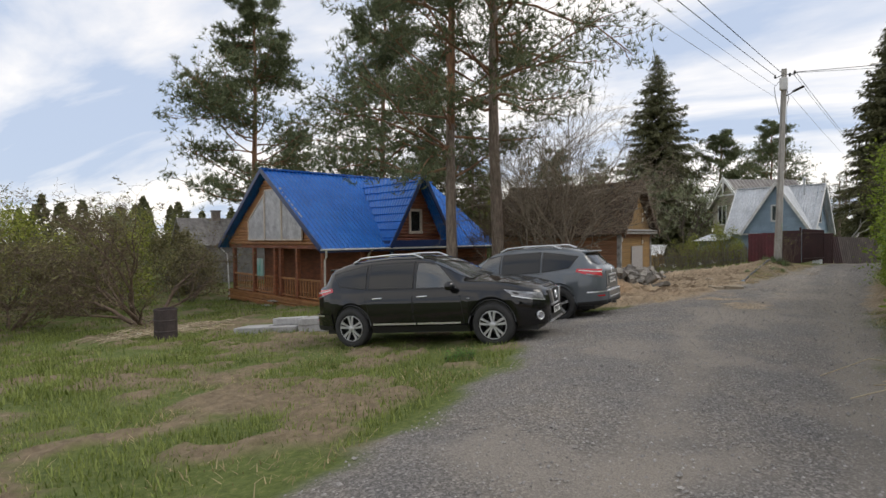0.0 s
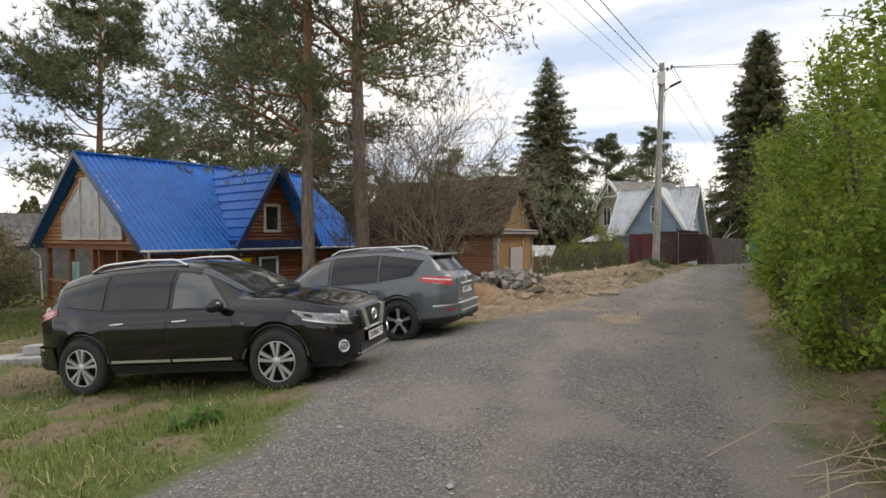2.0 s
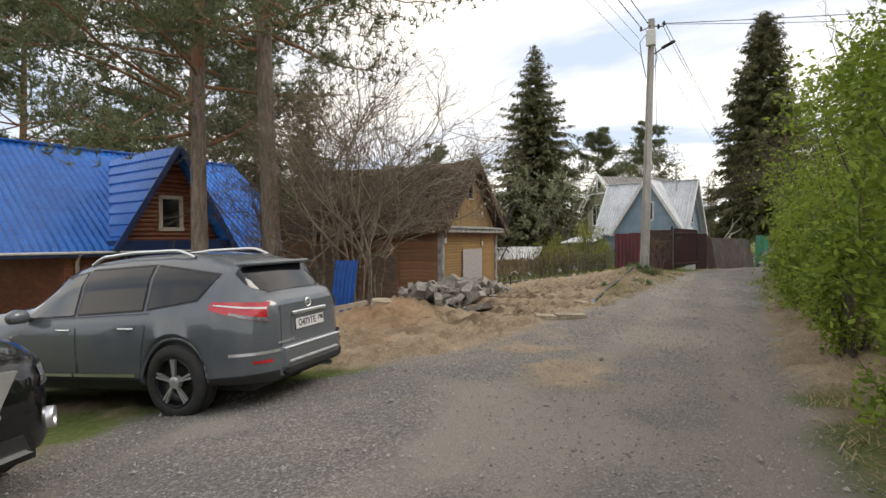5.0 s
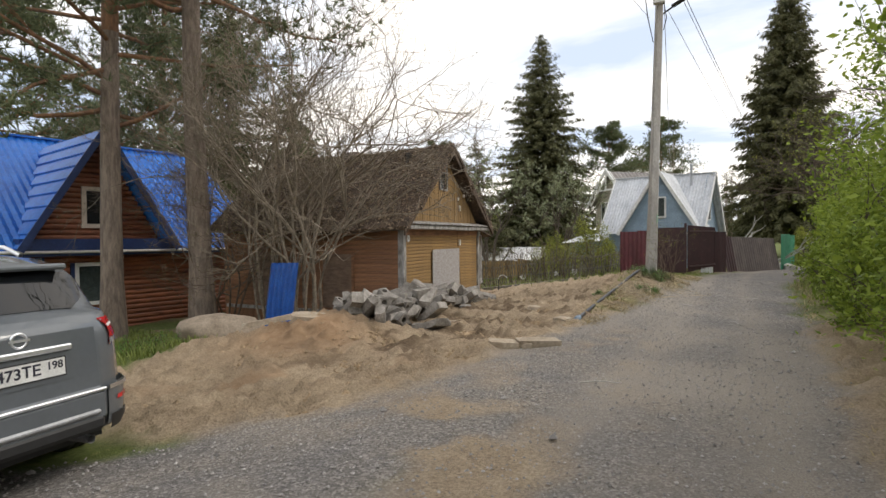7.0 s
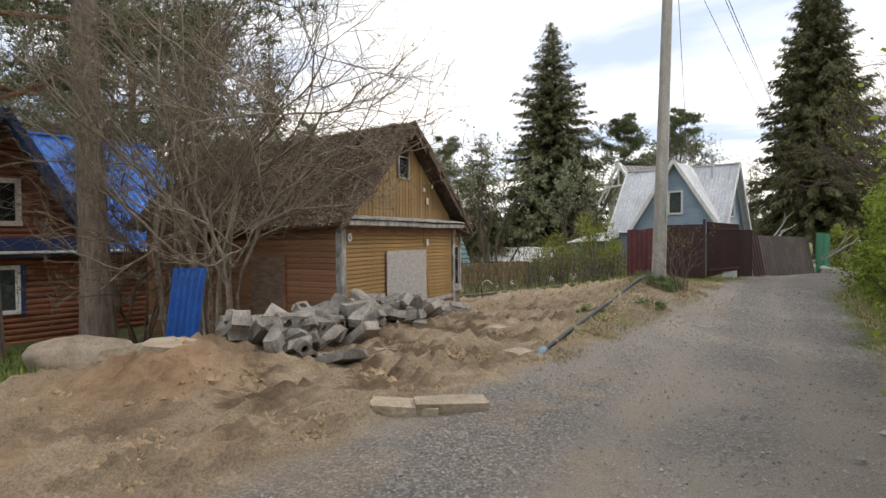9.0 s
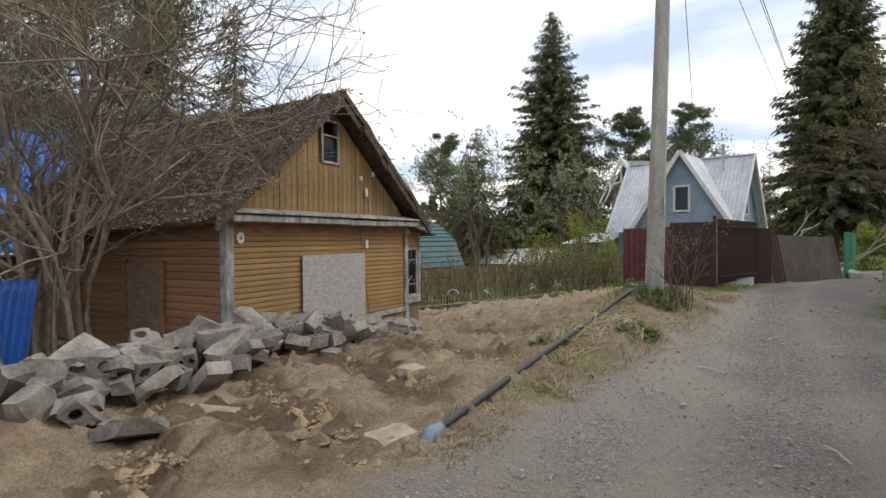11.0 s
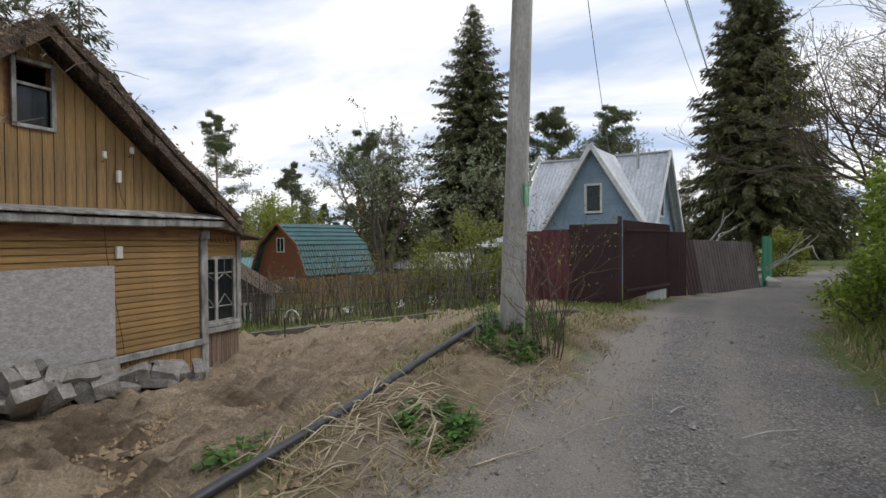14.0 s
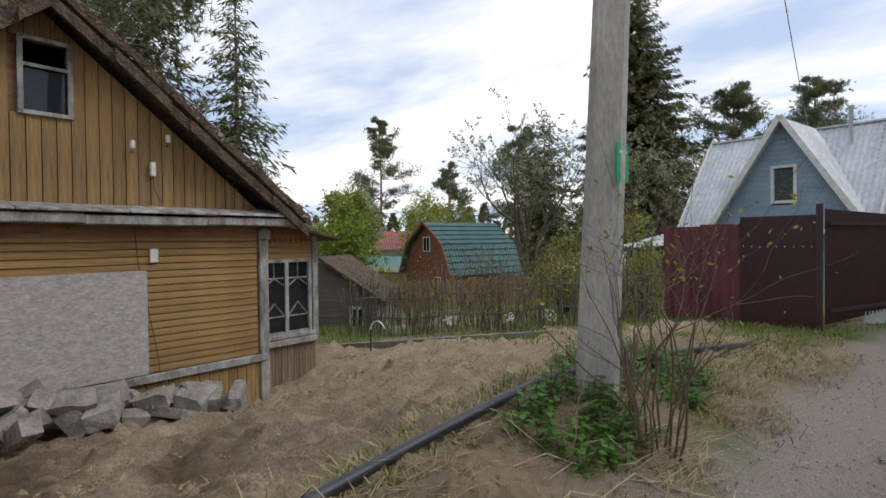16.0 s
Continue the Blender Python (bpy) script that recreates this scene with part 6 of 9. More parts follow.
def lathe(prof, n=40):
    """Points and quads of a profile (radius, y) turned about the y axis."""
    a = np.linspace(0, 2 * np.pi, n, endpoint=False)
    V = np.array([(r * math.cos(t), y, r * math.sin(t)) for r, y in prof for t in a])
    k = len(prof)
    i, j = np.meshgrid(np.arange(k - 1), np.arange(n), indexing="ij")
    F = np.stack((i * n + j, i * n + (j + 1) % n, (i + 1) * n + (j + 1) % n, (i + 1) * n + j), -1).reshape(-1, 4)
    return V, F


def car_wheel(parent, style):
    """A wheel about the y axis with its outer face at y = 0 to -y."""
    w = empty("wheel")
    w.parent = parent
    V, F = lathe([(0.245, 0.02), (0.27, -0.012), (0.30, -0.02), (0.35, -0.012), (0.372, 0.012), (0.38, 0.04), (0.378, 0.07), (0.372, 0.072), (0.372, 0.082), (0.378, 0.084), (0.38, 0.12), (0.378, 0.15), (0.372, 0.152), (0.372, 0.162), (0.378, 0.164), (0.375, 0.2), (0.35, 0.23), (0.26, 0.235)])
    mesh_np("tyre", V, F, M_TYRE, w, smooth=True)
    V, F = lathe([(0.236, 0.0), (0.222, 0.03), (0.215, 0.12), (0.0, 0.13)])
    # dish coloured black to give the shade in the gaps between spokes
    r = mesh_np("rim", V, F, M_RIMBLK, w, smooth=True)
    V, F = lathe([(0.252, 0.015), (0.246, -0.006), (0.236, 0.0), (0.228, 0.02)])
    mesh_np("rim_edge", V, F, M_ALLOY if style == 0 else M_RIMBLK, r, smooth=True)
    V, F = lathe([(0.0, -0.012), (0.05, -0.01), (0.062, 0.0), (0.065, 0.06)], 20)
    mesh_np("hub", V, F, M_ALLOY, r, smooth=True)
    V, F = lathe([(0.0, 0.09), (0.16, 0.09), (0.165, 0.11)], 24)
    mesh_np("brake_disc", V, F, M_RIMBLK, r)
    for k in range(5):
        a0 = 2 * math.pi * k / 5 + math.pi / 2
        for da in ((-0.2, 0.2) if style == 0 else (-0.085, 0.085)):
            bm = bmesh.new()
            hw0, hw1 = (0.012, 0.024) if style == 0 else (0.008, 0.011)
            vs = prism(bm, [(0.05, -hw0), (0.238, -hw1), (0.238, hw1), (0.05, hw0)], 0.0, 0.03, "z")
            mt = Matrix(((math.cos(a0 + da), -math.sin(a0 + da), 0, 0), (0, 0, 1, -0.004), (math.sin(a0 + da), math.cos(a0 + da), 0, 0), (0, 0, 0, 1)))
            for v in vs:
                dip = 0.016 * (1 - abs(v.co.x - 0.144) / 0.094)
                v.co = mt @ Vector((v.co.x, v.co.y, v.co.z + dip))
            part("spoke", bm, M_ALLOY, r)
    return w


def suv(m, body, style, label, plate_front, plate_rear, region):
    car = empty("parked_suv", m, label, "car", "parked cars")
    xs = sorted(set(np.round(np.concatenate((np.linspace(-2.6, 2.44, 64), np.array([a + 0.445 * math.cos(t) for a in (1.45, -1.45) for t in np.linspace(0, math.pi, 17)]), np.array(CAR_TOP[0]), np.array([2.42, -2.56, -2.59]))), 4)))
    xs = [x for x in xs if -2.6 <= x <= 2.44]
    V, F = [], []
    for x in xs:
        s = car_section(x)
        V += [(x, y, z) for y, z in s] + [(x, -y, z) for y, z in s[-2::-1]]
    k = 23
    n = len(xs)
    F = [(i * k + j, i * k + j + 1, (i + 1) * k + j + 1, (i + 1) * k + j) for i in range(n - 1) for j in range(k - 1)]
    bm = bmesh.new()
    bv = [bm.verts.new(v) for v in V]
    for f in F:
        bm.faces.new([bv[i] for i in f])
    bm.faces.new([bv[i] for i in range(k)])
    bm.faces.new([bv[(n - 1) * k + i] for i in range(k - 1, -1, -1)])
    bmesh.ops.recalc_face_normals(bm, faces=bm.faces[:])
    part("body", bm, body, car, smooth=True)
    boxes("underbody", [(-2.3, -0.68, 0.24, 2.25, 0.68, 0.8), (-0.98, -0.84, 0.26, 0.98, 0.84, 0.5)], M_TRIMB, car)
    boxes("wheel_well", [(0.98, -0.9, 0.55, 1.92, 0.9, 0.9)], M_TRIMB, car)
    boxes("wheel_well", [(-1.92, -0.9, 0.55, -0.98, 0.9, 0.9)], M_TRIMB, car)
    for sd in (-1, 1):
        # doors as lifted panels over a dark gap
        for nm, cs in (("front_door", ((0.92, 0.42), (-0.06, 0.42), (-0.06, 1.06), (0.86, 1.03))), ("rear_door", ((-0.09, 0.42), (-0.98, 0.42), (-1.12, 1.08), (-0.09, 1.06)))):
            cx, cz = sum(c[0] for c in cs) / 4, sum(c[1] for c in cs) / 4
            big = tuple((c[0] + (0.008 if c[0] > cx else -0.008), c[1] + (0.008 if c[1] > cz else -0.008)) for c in cs)
            car_patch("door_gap", big, 0.002, M_TRIMB, car, sd)
            d = car_patch(nm, cs, 0.005, body, car, sd)
            hx = -0.0 if nm == "front_door" else -0.95
            y = sd * (car_side(hx + 0.12, 0.93) + 0.03)
            tube("door_handle", [[(hx + 0.02, y - sd * 0.025, 0.93, 0.012), (hx + 0.05, y, 0.932, 0.014), (hx + 0.2, y, 0.936, 0.014), (hx + 0.23, y - sd * 0.025, 0.937, 0.012)]], M_CHROME, d, "chrome handle", sides=8)
        # side glass with a bright line under it
        for nm, cs in (("window", ((0.80, 1.07), (0.0, 1.095), (0.0, 1.545), (0.36, 1.50))), ("window", ((-0.08, 1.10), (-1.02, 1.125), (-1.02, 1.565), (-0.08, 1.56))), ("window", ((-1.10, 1.13), (-1.72, 1.17), (-1.95, 1.33), (-1.10, 1.56)))):
            if cs[3][0] < -1:
                cs = ((-1.10, 1.13), (-1.74, 1.2), (-1.97, 1.42), (-1.10, 1.56))
            big = tuple((c[0] + (0.025 if c[0] > (cs[0][0] + cs[1][0]) / 2 else -0.025), c[1] + (0.025 if c[1] > 1.3 else -0.02)) for c in cs)
            w = car_patch("window_trim", big, 0.003, M_TRIMB, car, sd, 12, 6)
            car_patch("pane", cs, 0.008, M_CARGL2 if cs[0][0] > 0.3 else M_CARGL, w, sd, 12, 6)
        # skirts, arches, mirror, indicator
        car_patch("sill_trim", ((0.98, 0.30), (-0.98, 0.30), (-0.98, 0.40), (0.98, 0.40)), 0.02, M_TRIMB if style == 0 else M_TRIMB, car, sd, 12, 2)
        car_patch("side_strip", ((0.86, 0.425), (0.0, 0.425), (0.0, 0.46), (0.86, 0.455)), 0.022, M_CHROME, car, sd, 8, 1, "bright metal side strip")
        car_patch("side_strip", ((-0.03, 0.425), (-0.94, 0.43), (-0.94, 0.465), (-0.03, 0.46)), 0.022, M_CHROME, car, sd, 8, 1, "bright metal side strip")
        for xa in (1.45, -1.45):
            arc = []
            for t in np.linspace(0.12, math.pi - 0.12, 22):
                x, z = xa + 0.45 * math.cos(t), 0.37 + 0.45 * math.sin(t)
                arc.append((x, sd * (car_side(x, z + 0.02) - 0.004), z, 0.022))
            tube("arch_lip", [arc], body if style == 0 else M_GREYP, car, sides=6)
        bm = bmesh.new()
        bmesh.ops.create_icosphere(bm, subdivisions=3, radius=1)
        for v in bm.verts:
            v.co = Vector((v.co.x * 0.09 + 0.02 * (1 - abs(v.co.y)), v.co.y * 0.125, max(-0.7, v.co.z) * 0.095))
            v.co += Vector((0.72, sd * 1.04, 1.10))
        mr = part("mirror", bm, body, car, smooth=True)
        tube("mirror_arm", [[(0.73, sd * 0.88, 1.06, 0.03), (0.72, sd * 0.96, 1.07, 0.025)]], M_TRIMB, mr, sides=6)
        bm = bmesh.new()
        bmesh.ops.create_uvsphere(bm, u_segments=10, v_segments=6, radius=1)
        for v in bm.verts:
            v.co = Vector((1.02 + v.co.x * 0.035, sd * (car_side(1.02, 0.86) + 0.006 * v.co.y), 0.86 + v.co.z * 0.016))
        part("side_indicator", bm, M_CLEARL, car, smooth=True)
        # lamps
        hl = car_patch("headlight", ((2.405, 0.765), (1.86, 0.88), (1.70, 0.985), (2.36, 0.885)), 0.007, M_CLEARL, car, sd, 12, 4, "clear headlamp")
        car_patch("lamp_insert", ((2.32, 0.805), (2.06, 0.86), (2.03, 0.905), (2.29, 0.865)), 0.012, M_LAMPIN, hl, sd, 6, 2)
        car_patch("lamp_insert", ((2.0, 0.875), (1.9, 0.9), (1.86, 0.945), (1.98, 0.915)), 0.012, M_TRIMB, hl, sd, 4, 2)
        car_patch("lamp_trim", ((2.41, 0.745), (1.86, 0.862), (1.85, 0.88), (2.405, 0.765)), 0.011, M_CHROME, hl, sd, 12, 1, "bright strip under the headlamp")
        tl = car_patch("tail_light", ((-1.93, 1.1), (-2.55, 0.93), (-2.53, 1.13), (-1.97, 1.17)), 0.008, M_RED, car, sd, 14, 4, "red tail lamp")
        car_patch("lamp_insert", ((-2.0, 1.13), (-2.53, 1.06), (-2.53, 1.08), (-2.0, 1.142)), 0.012, M_WHITEP, tl, sd, 10, 1)
        car_patch("lamp_insert", ((-2.2, 1.03), (-2.55, 0.935), (-2.55, 0.975), (-2.2, 1.055)), 0.012, M_CLEARL, tl, sd, 8, 1)
        fog = empty("fog_lamp")
        fog.parent = car
        fm = pose(2.29, sd * 0.74, 0.50, 0, 0, sd * 40 - 90) @ pose(0, 0, 0, 0, 0, 180)
        for nm, prof, mtl in (("bezel", [(0.055, 0.02), (0.06, 0.045), (0.072, 0.05), (0.076, 0.03), (0.076, 0.0)], M_CHROME), ("lens", [(0.0, 0.03), (0.05, 0.025), (0.056, 0.0)], M_CLEARL)):
            v2, f2 = lathe(prof, 20)
            o = mesh_np(nm, v2, f2, mtl, fog, smooth=True)
            o.matrix_local = pose(2.315, sd * 0.735, 0.50, 0, 0, -90 + sd * 42)
        # roof rails
        pts = []
        for t in np.linspace(0, 1, 24):
            x = 0.05 - 1.55 * t
            lift = 0.055 * min(1, 8 * t, 8 * (1 - t))
            pts.append((x, sd * 0.60, ci(CAR_TOP, x) - 0.03 + lift, 0.018))
        tube("roof_rail", [pts], M_CHROME, car, "bright roof rail", sides=8)
    # windscreen and rear window
    car_top_patch("windscreen", 1.03, 0.30, 8.35, 0.006, M_CARGL2, car, 10)
    car_top_patch("rear_window", -2.13, -2.42, 8.3, 0.006, M_CARGL, car, 6)
    sp = bmesh.new()
    vs = box(sp, -2.24, -0.54, 1.5, -1.98, 0.54, 1.545, bevel=0.015)
    part("roof_spoiler", sp, body, car)
    tube("wiper", [[(1.02, 0.55, 1.245, 0.008), (0.95, 0.1, 1.285, 0.008), (0.93, -0.1, 1.29, 0.008)]], M_TRIMB, car, sides=5)
    tube("wiper", [[(1.02, -0.1, 1.245, 0.008), (0.96, -0.5, 1.26, 0.008)]], M_TRIMB, car, sides=5)
    tube("rear_wiper", [[(-2.43, 0.0, 1.19, 0.014), (-2.425, -0.2, 1.205, 0.012), (-2.42, -0.34, 1.21, 0.006)]], M_TRIMB, car, sides=6)
    # front: grille in a V of chrome, bumper intake, plate
    g = empty("grille")
    g.parent = car
    bm = bmesh.new()
    prism(bm, [(-0.36, 0.9), (0.36, 0.9), (0.30, 0.66), (-0.30, 0.66)], 2.435, 2.462, "x")
    part("grille_mesh", bm, M_TRIMB, g)
    for i in range(6):
        z = 0.675 + 0.038 * i
        boxes("grille_bar", [(2.46, -0.3, z, 2.466, 0.3, z + 0.012)], M_STEEL if style else M_TRIMB, g)
    for sd in (-1, 1):
        bm = bmesh.new()
        prism(bm, [(sd * 0.44, 0.895), (sd * 0.31, 0.905), (sd * 0.18, 0.635), (sd * 0.29, 0.645)], 2.43, 2.48, "x")
        part("chrome_wing", bm, M_CHROME, g)
    boxes("chrome_bar", [(2.44, -0.32, 0.61, 2.475, 0.32, 0.645)], M_CHROME, g, bevel=0.01)
    v2, f2 = lathe([(0.052, 0.0), (0.058, -0.02), (0.072, -0.02), (0.078, 0.0)], 24)
    o = mesh_np("badge", v2, f2, M_CHROME, g, smooth=True)
    o.matrix_local = pose(2.47, 0, 0.785, 0, 0, 90)
    boxes("badge_bar", [(2.47, -0.09, 0.773, 2.492, 0.09, 0.797)], M_CHROME, g)
    bm = bmesh.new()
    prism(bm, [(-0.46, 0.47), (0.46, 0.47), (0.5, 0.36), (-0.5, 0.36)], 2.40, 2.452, "x")
    part("bumper_intake", bm, M_TRIMB, car)
    bm = bmesh.new()
    prism(bm, [(-0.45, 0.375), (0.45, 0.375), (0.5, 0.345), (-0.5, 0.345)], 2.42, 2.475, "x")
    part("bumper_trim", bm, M_CHROME if style == 0 else M_STEEL, car)
    face = Matrix(((0, 0, 1, 0), (1, 0, 0, 0), (0, 1, 0, 0), (0, 0, 0, 1)))
    back = Matrix(((0, 0, -1, 0), (-1, 0, 0, 0), (0, 1, 0, 0), (0, 0, 0, 1)))

    def plate(x, z, f, txt, reg):
        s = 1 if f is face else -1
        p = boxes("licence_plate", [(min(x, x + s * 0.008), -0.26, z - 0.056, max(x, x + s * 0.008), 0.26, z + 0.056)], M_PLATE, car, "white licence plate with black characters")
        boxes("plate_rim", [(x - 0.004, -0.27, z - 0.065, x + 0.004, 0.27, z + 0.065)], M_TRIMB, p)
        letters(txt, 0.095, Matrix.Translation((x + s * 0.009, -0.055 * s, z)) @ f, M_INK, p, "plate_number")
        letters(reg, 0.07, Matrix.Translation((x + s * 0.009, 0.195 * s, z + 0.015)) @ f, M_INK, p, "region_code")
    plate(2.475, 0.53, face, plate_front, region)
    # rear: tailgate, plate recess, bumper trims
    bm = bmesh.new()
    prism(bm, [(-0.48, 1.08), (0.48, 1.08), (0.5, 0.66), (-0.5, 0.66)], -2.612, -2.59, "x")
    tg = part("tailgate", bm, body, car)
    boxes("plate_recess", [(-2.618, -0.33, 0.76, -2.611, 0.33, 0.95)], M_TRIMB if style == 0 else body, tg)
    boxes("tailgate_handle", [(-2.645, -0.31, 0.955, -2.612, 0.31, 0.995)], M_CHROME, tg, "chrome tailgate trim", bevel=0.01)
    v2, f2 = lathe([(0.035, 0.0), (0.04, -0.012), (0.05, -0.012), (0.054, 0.0)], 20)
    o = mesh_np("badge", v2, f2, M_CHROME, tg, smooth=True)
    o.matrix_local = pose(-2.605, 0, 1.06, 0, 0, -90)
    boxes("badge_bar", [(-2.619, -0.062, 1.052, -2.611, 0.062, 1.068)], M_CHROME, tg)
    boxes("model_badge", [(-2.617, 0.3, 0.695, -2.611, 0.56, 0.715)], M_CHROME, tg)
    plate(-2.62, 0.855, back, plate_rear, region)
    rb = empty("rear_bumper")
    rb.parent = car
    bm = bmesh.new()
    box(bm, -2.66, -0.55, 0.40, -2.45, 0.55, 0.66, bevel=0.05)
    part("bumper_skin", bm, body, rb, smooth=False)
    boxes("bumper_strip", [(-2.672, -0.52, 0.625, -2.63, 0.52, 0.65)], M_CHROME, rb, bevel=0.008)
    bm = bmesh.new()
    box(bm, -2.675, -0.5, 0.36, -2.5, 0.5, 0.47, bevel=0.03)
    part("skid_plate", bm, M_TRIMB, rb)
    boxes("skid_trim", [(-2.685, -0.46, 0.475, -2.64, 0.46, 0.51)], M_STEEL, rb, bevel=0.012)
    for sd in (-1, 1):
        car_patch("bumper_wing", ((-1.92, 0.38), (-2.598, 0.38), (-2.598, 0.66), (-1.98, 0.66)), 0.028, body, rb, sd, 16, 5)
        car_patch("bumper_strip", ((-2.2, 0.62), (-2.598, 0.62), (-2.598, 0.65), (-2.2, 0.65)), 0.036, M_CHROME, rb, sd, 10, 1)
        car_patch("skid_wing", ((-1.95, 0.34), (-2.58, 0.34), (-2.59, 0.44), (-1.95, 0.42)), 0.034, M_TRIMB, rb, sd, 12, 2)
        car_patch("reflector", ((-2.42, 0.535), (-2.56, 0.53), (-2.56, 0.56), (-2.42, 0.565)), 0.034, M_RED, rb, sd, 5, 1)
    # seats and wheel seen through the glass
    for x in (0.1, -0.85):
        for sd in (-1, 1):
            boxes("seat", [(x - 0.12, sd * 0.38 - 0.25, 0.75, x + 0.05, sd * 0.38 + 0.25, 1.32), (x - 0.08, sd * 0.38 - 0.12, 1.3, x + 0.02, sd * 0.38 + 0.12, 1.48)], M_SEAT, car, bevel=0.03)
    tube("steering_wheel", [[(0.42 - 0.08 * math.cos(t), 0.38 + 0.18 * math.sin(t), 1.08 + 0.17 * math.cos(t), 0.014) for t in np.linspace(0, 2 * math.pi, 20)]], M_TRIMB, car, sides=6)
    boxes("dashboard", [(0.5, -0.72, 0.85, 1.0, 0.72, 1.06)], M_TRIMB, car, bevel=0.04)
    tube("exhaust", [[(-2.2, -0.45, 0.3, 0.03), (-2.55, -0.45, 0.29, 0.03)]], M_STEEL, car, sides=8)
    # shorter overhangs beyond the axles
    seen = set()
    for ob in car.children_recursive:
        if ob.type == "MESH" and ob.data.name not in seen:
            seen.add(ob.data.name)
            mw = ob.matrix_basis.copy()
            q = ob.parent
            while q is not car:
                mw = q.matrix_basis @ mw
                q = q.parent
            inv = mw.inverted()
            for v in ob.data.vertices:
                p = mw @ v.co
                if p.x > 1.45:
                    p.x = 1.45 + (p.x - 1.45) * 0.91
                elif p.x < -1.45:
                    p.x = -1.45 + (p.x + 1.45) * 0.86
                v.co = inv @ p
    for xa in (1.45, -1.45):
        for sd in (-1, 1):
            w = car_wheel(car, style)
            w.matrix_local = pose(xa, sd * 0.955, 0.38, 0, 0, 180 if sd > 0 else 0)
    return car


def stand(x, y, z, heading, pitch, roll=0.0):
    return Matrix.Translation((x, y, z)) @ pose(0, 0, 0, 0, 0, heading) @ pose(0, 0, 0, roll, pitch, 0)


suv(stand(-6.23, 8.88, -0.45, 11.3, -4.6), M_BLACKP, 0, "glossy black seven-seat SUV parked on the turf by the lane", "О270МО", "О270МО", "78")
suv(stand(-6.33, 12.42, -0.46, 184.0, 4.0), M_GREYP, 1, "grey metallic SUV parked nose to the log house", "О473ТЕ", "О473ТЕ", "198")

# ---- trees, shrubs and grass ----
RS = np.random.RandomState(4)


def quads_at(c, d, w, nrm=None):
    """Rhombic leaves: centres c, half-length vectors d, half-width vectors w."""
    n = len(c)
    V = np.stack((c - d, c + w, c + d, c - w), 1).reshape(-1, 3)
    return V, np.arange(4 * n).reshape(n, 4)


def rand_dirs(n, flat=1.0):
    v = RS.normal(size=(n, 3))
    v[:, 2] *= flat
    return v / (np.linalg.norm(v, axis=1, keepdims=True) + 1e-9)


def leaf_cloud(centres, size, flat=0.8, jitter=0.5):
    n = len(centres)
    d = rand_dirs(n, flat)
    w = np.cross(d, rand_dirs(n))
    w /= np.linalg.norm(w, axis=1, keepdims=True) + 1e-9
    s = size * RS.uniform(1 - jitter, 1 + jitter, (n, 1))
    return quads_at(centres, d * s, w * s * 0.45)


def needle_tufts(centres, dirs, size, k=9, width=0.09, spread=0.9):
    """Tufts of thin needles: k slim triangles fanning out of each centre."""
    n = len(centres)
    c = np.repeat(centres, k, 0)
    d = np.repeat(dirs, k, 0) + RS.normal(size=(n * k, 3)) * spread
    d /= np.linalg.norm(d, axis=1, keepdims=True) + 1e-9
    s = size * RS.uniform(0.6, 1.25, (n * k, 1))
    w = np.cross(d, RS.normal(size=(n * k, 3)))
    w /= np.linalg.norm(w, axis=1, keepdims=True) + 1e-9
    V = np.stack((c - w * s * width, c + d * s, c + w * s * width), 1).reshape(-1, 3)
    return V, np.arange(3 * n * k).reshape(-1, 3)


def join(parts_):
    V, F, b = [], [], 0
    for v, f in parts_:
        V.append(v)
        F.append(f + b)
        b += len(v)
    return np.concatenate(V), np.concatenate(F)


def limb(p, d, length, r, n=6, droop=0.0, wob=0.12, tip=0.25):
    """A wandering limb as a list of (x, y, z, radius)."""
    p, d = np.array(p, float), np.array(d, float)
    d /= np.linalg.norm(d)
    out = []
    for i in range(n + 1):
        t = i / n
        out.append((*p, r * (1 - (1 - tip) * t)))
        d = d + RS.normal(size=3) * wob + np.array((0, 0, droop))
        d /= np.linalg.norm(d)
        p = p + d * length / n
    return out


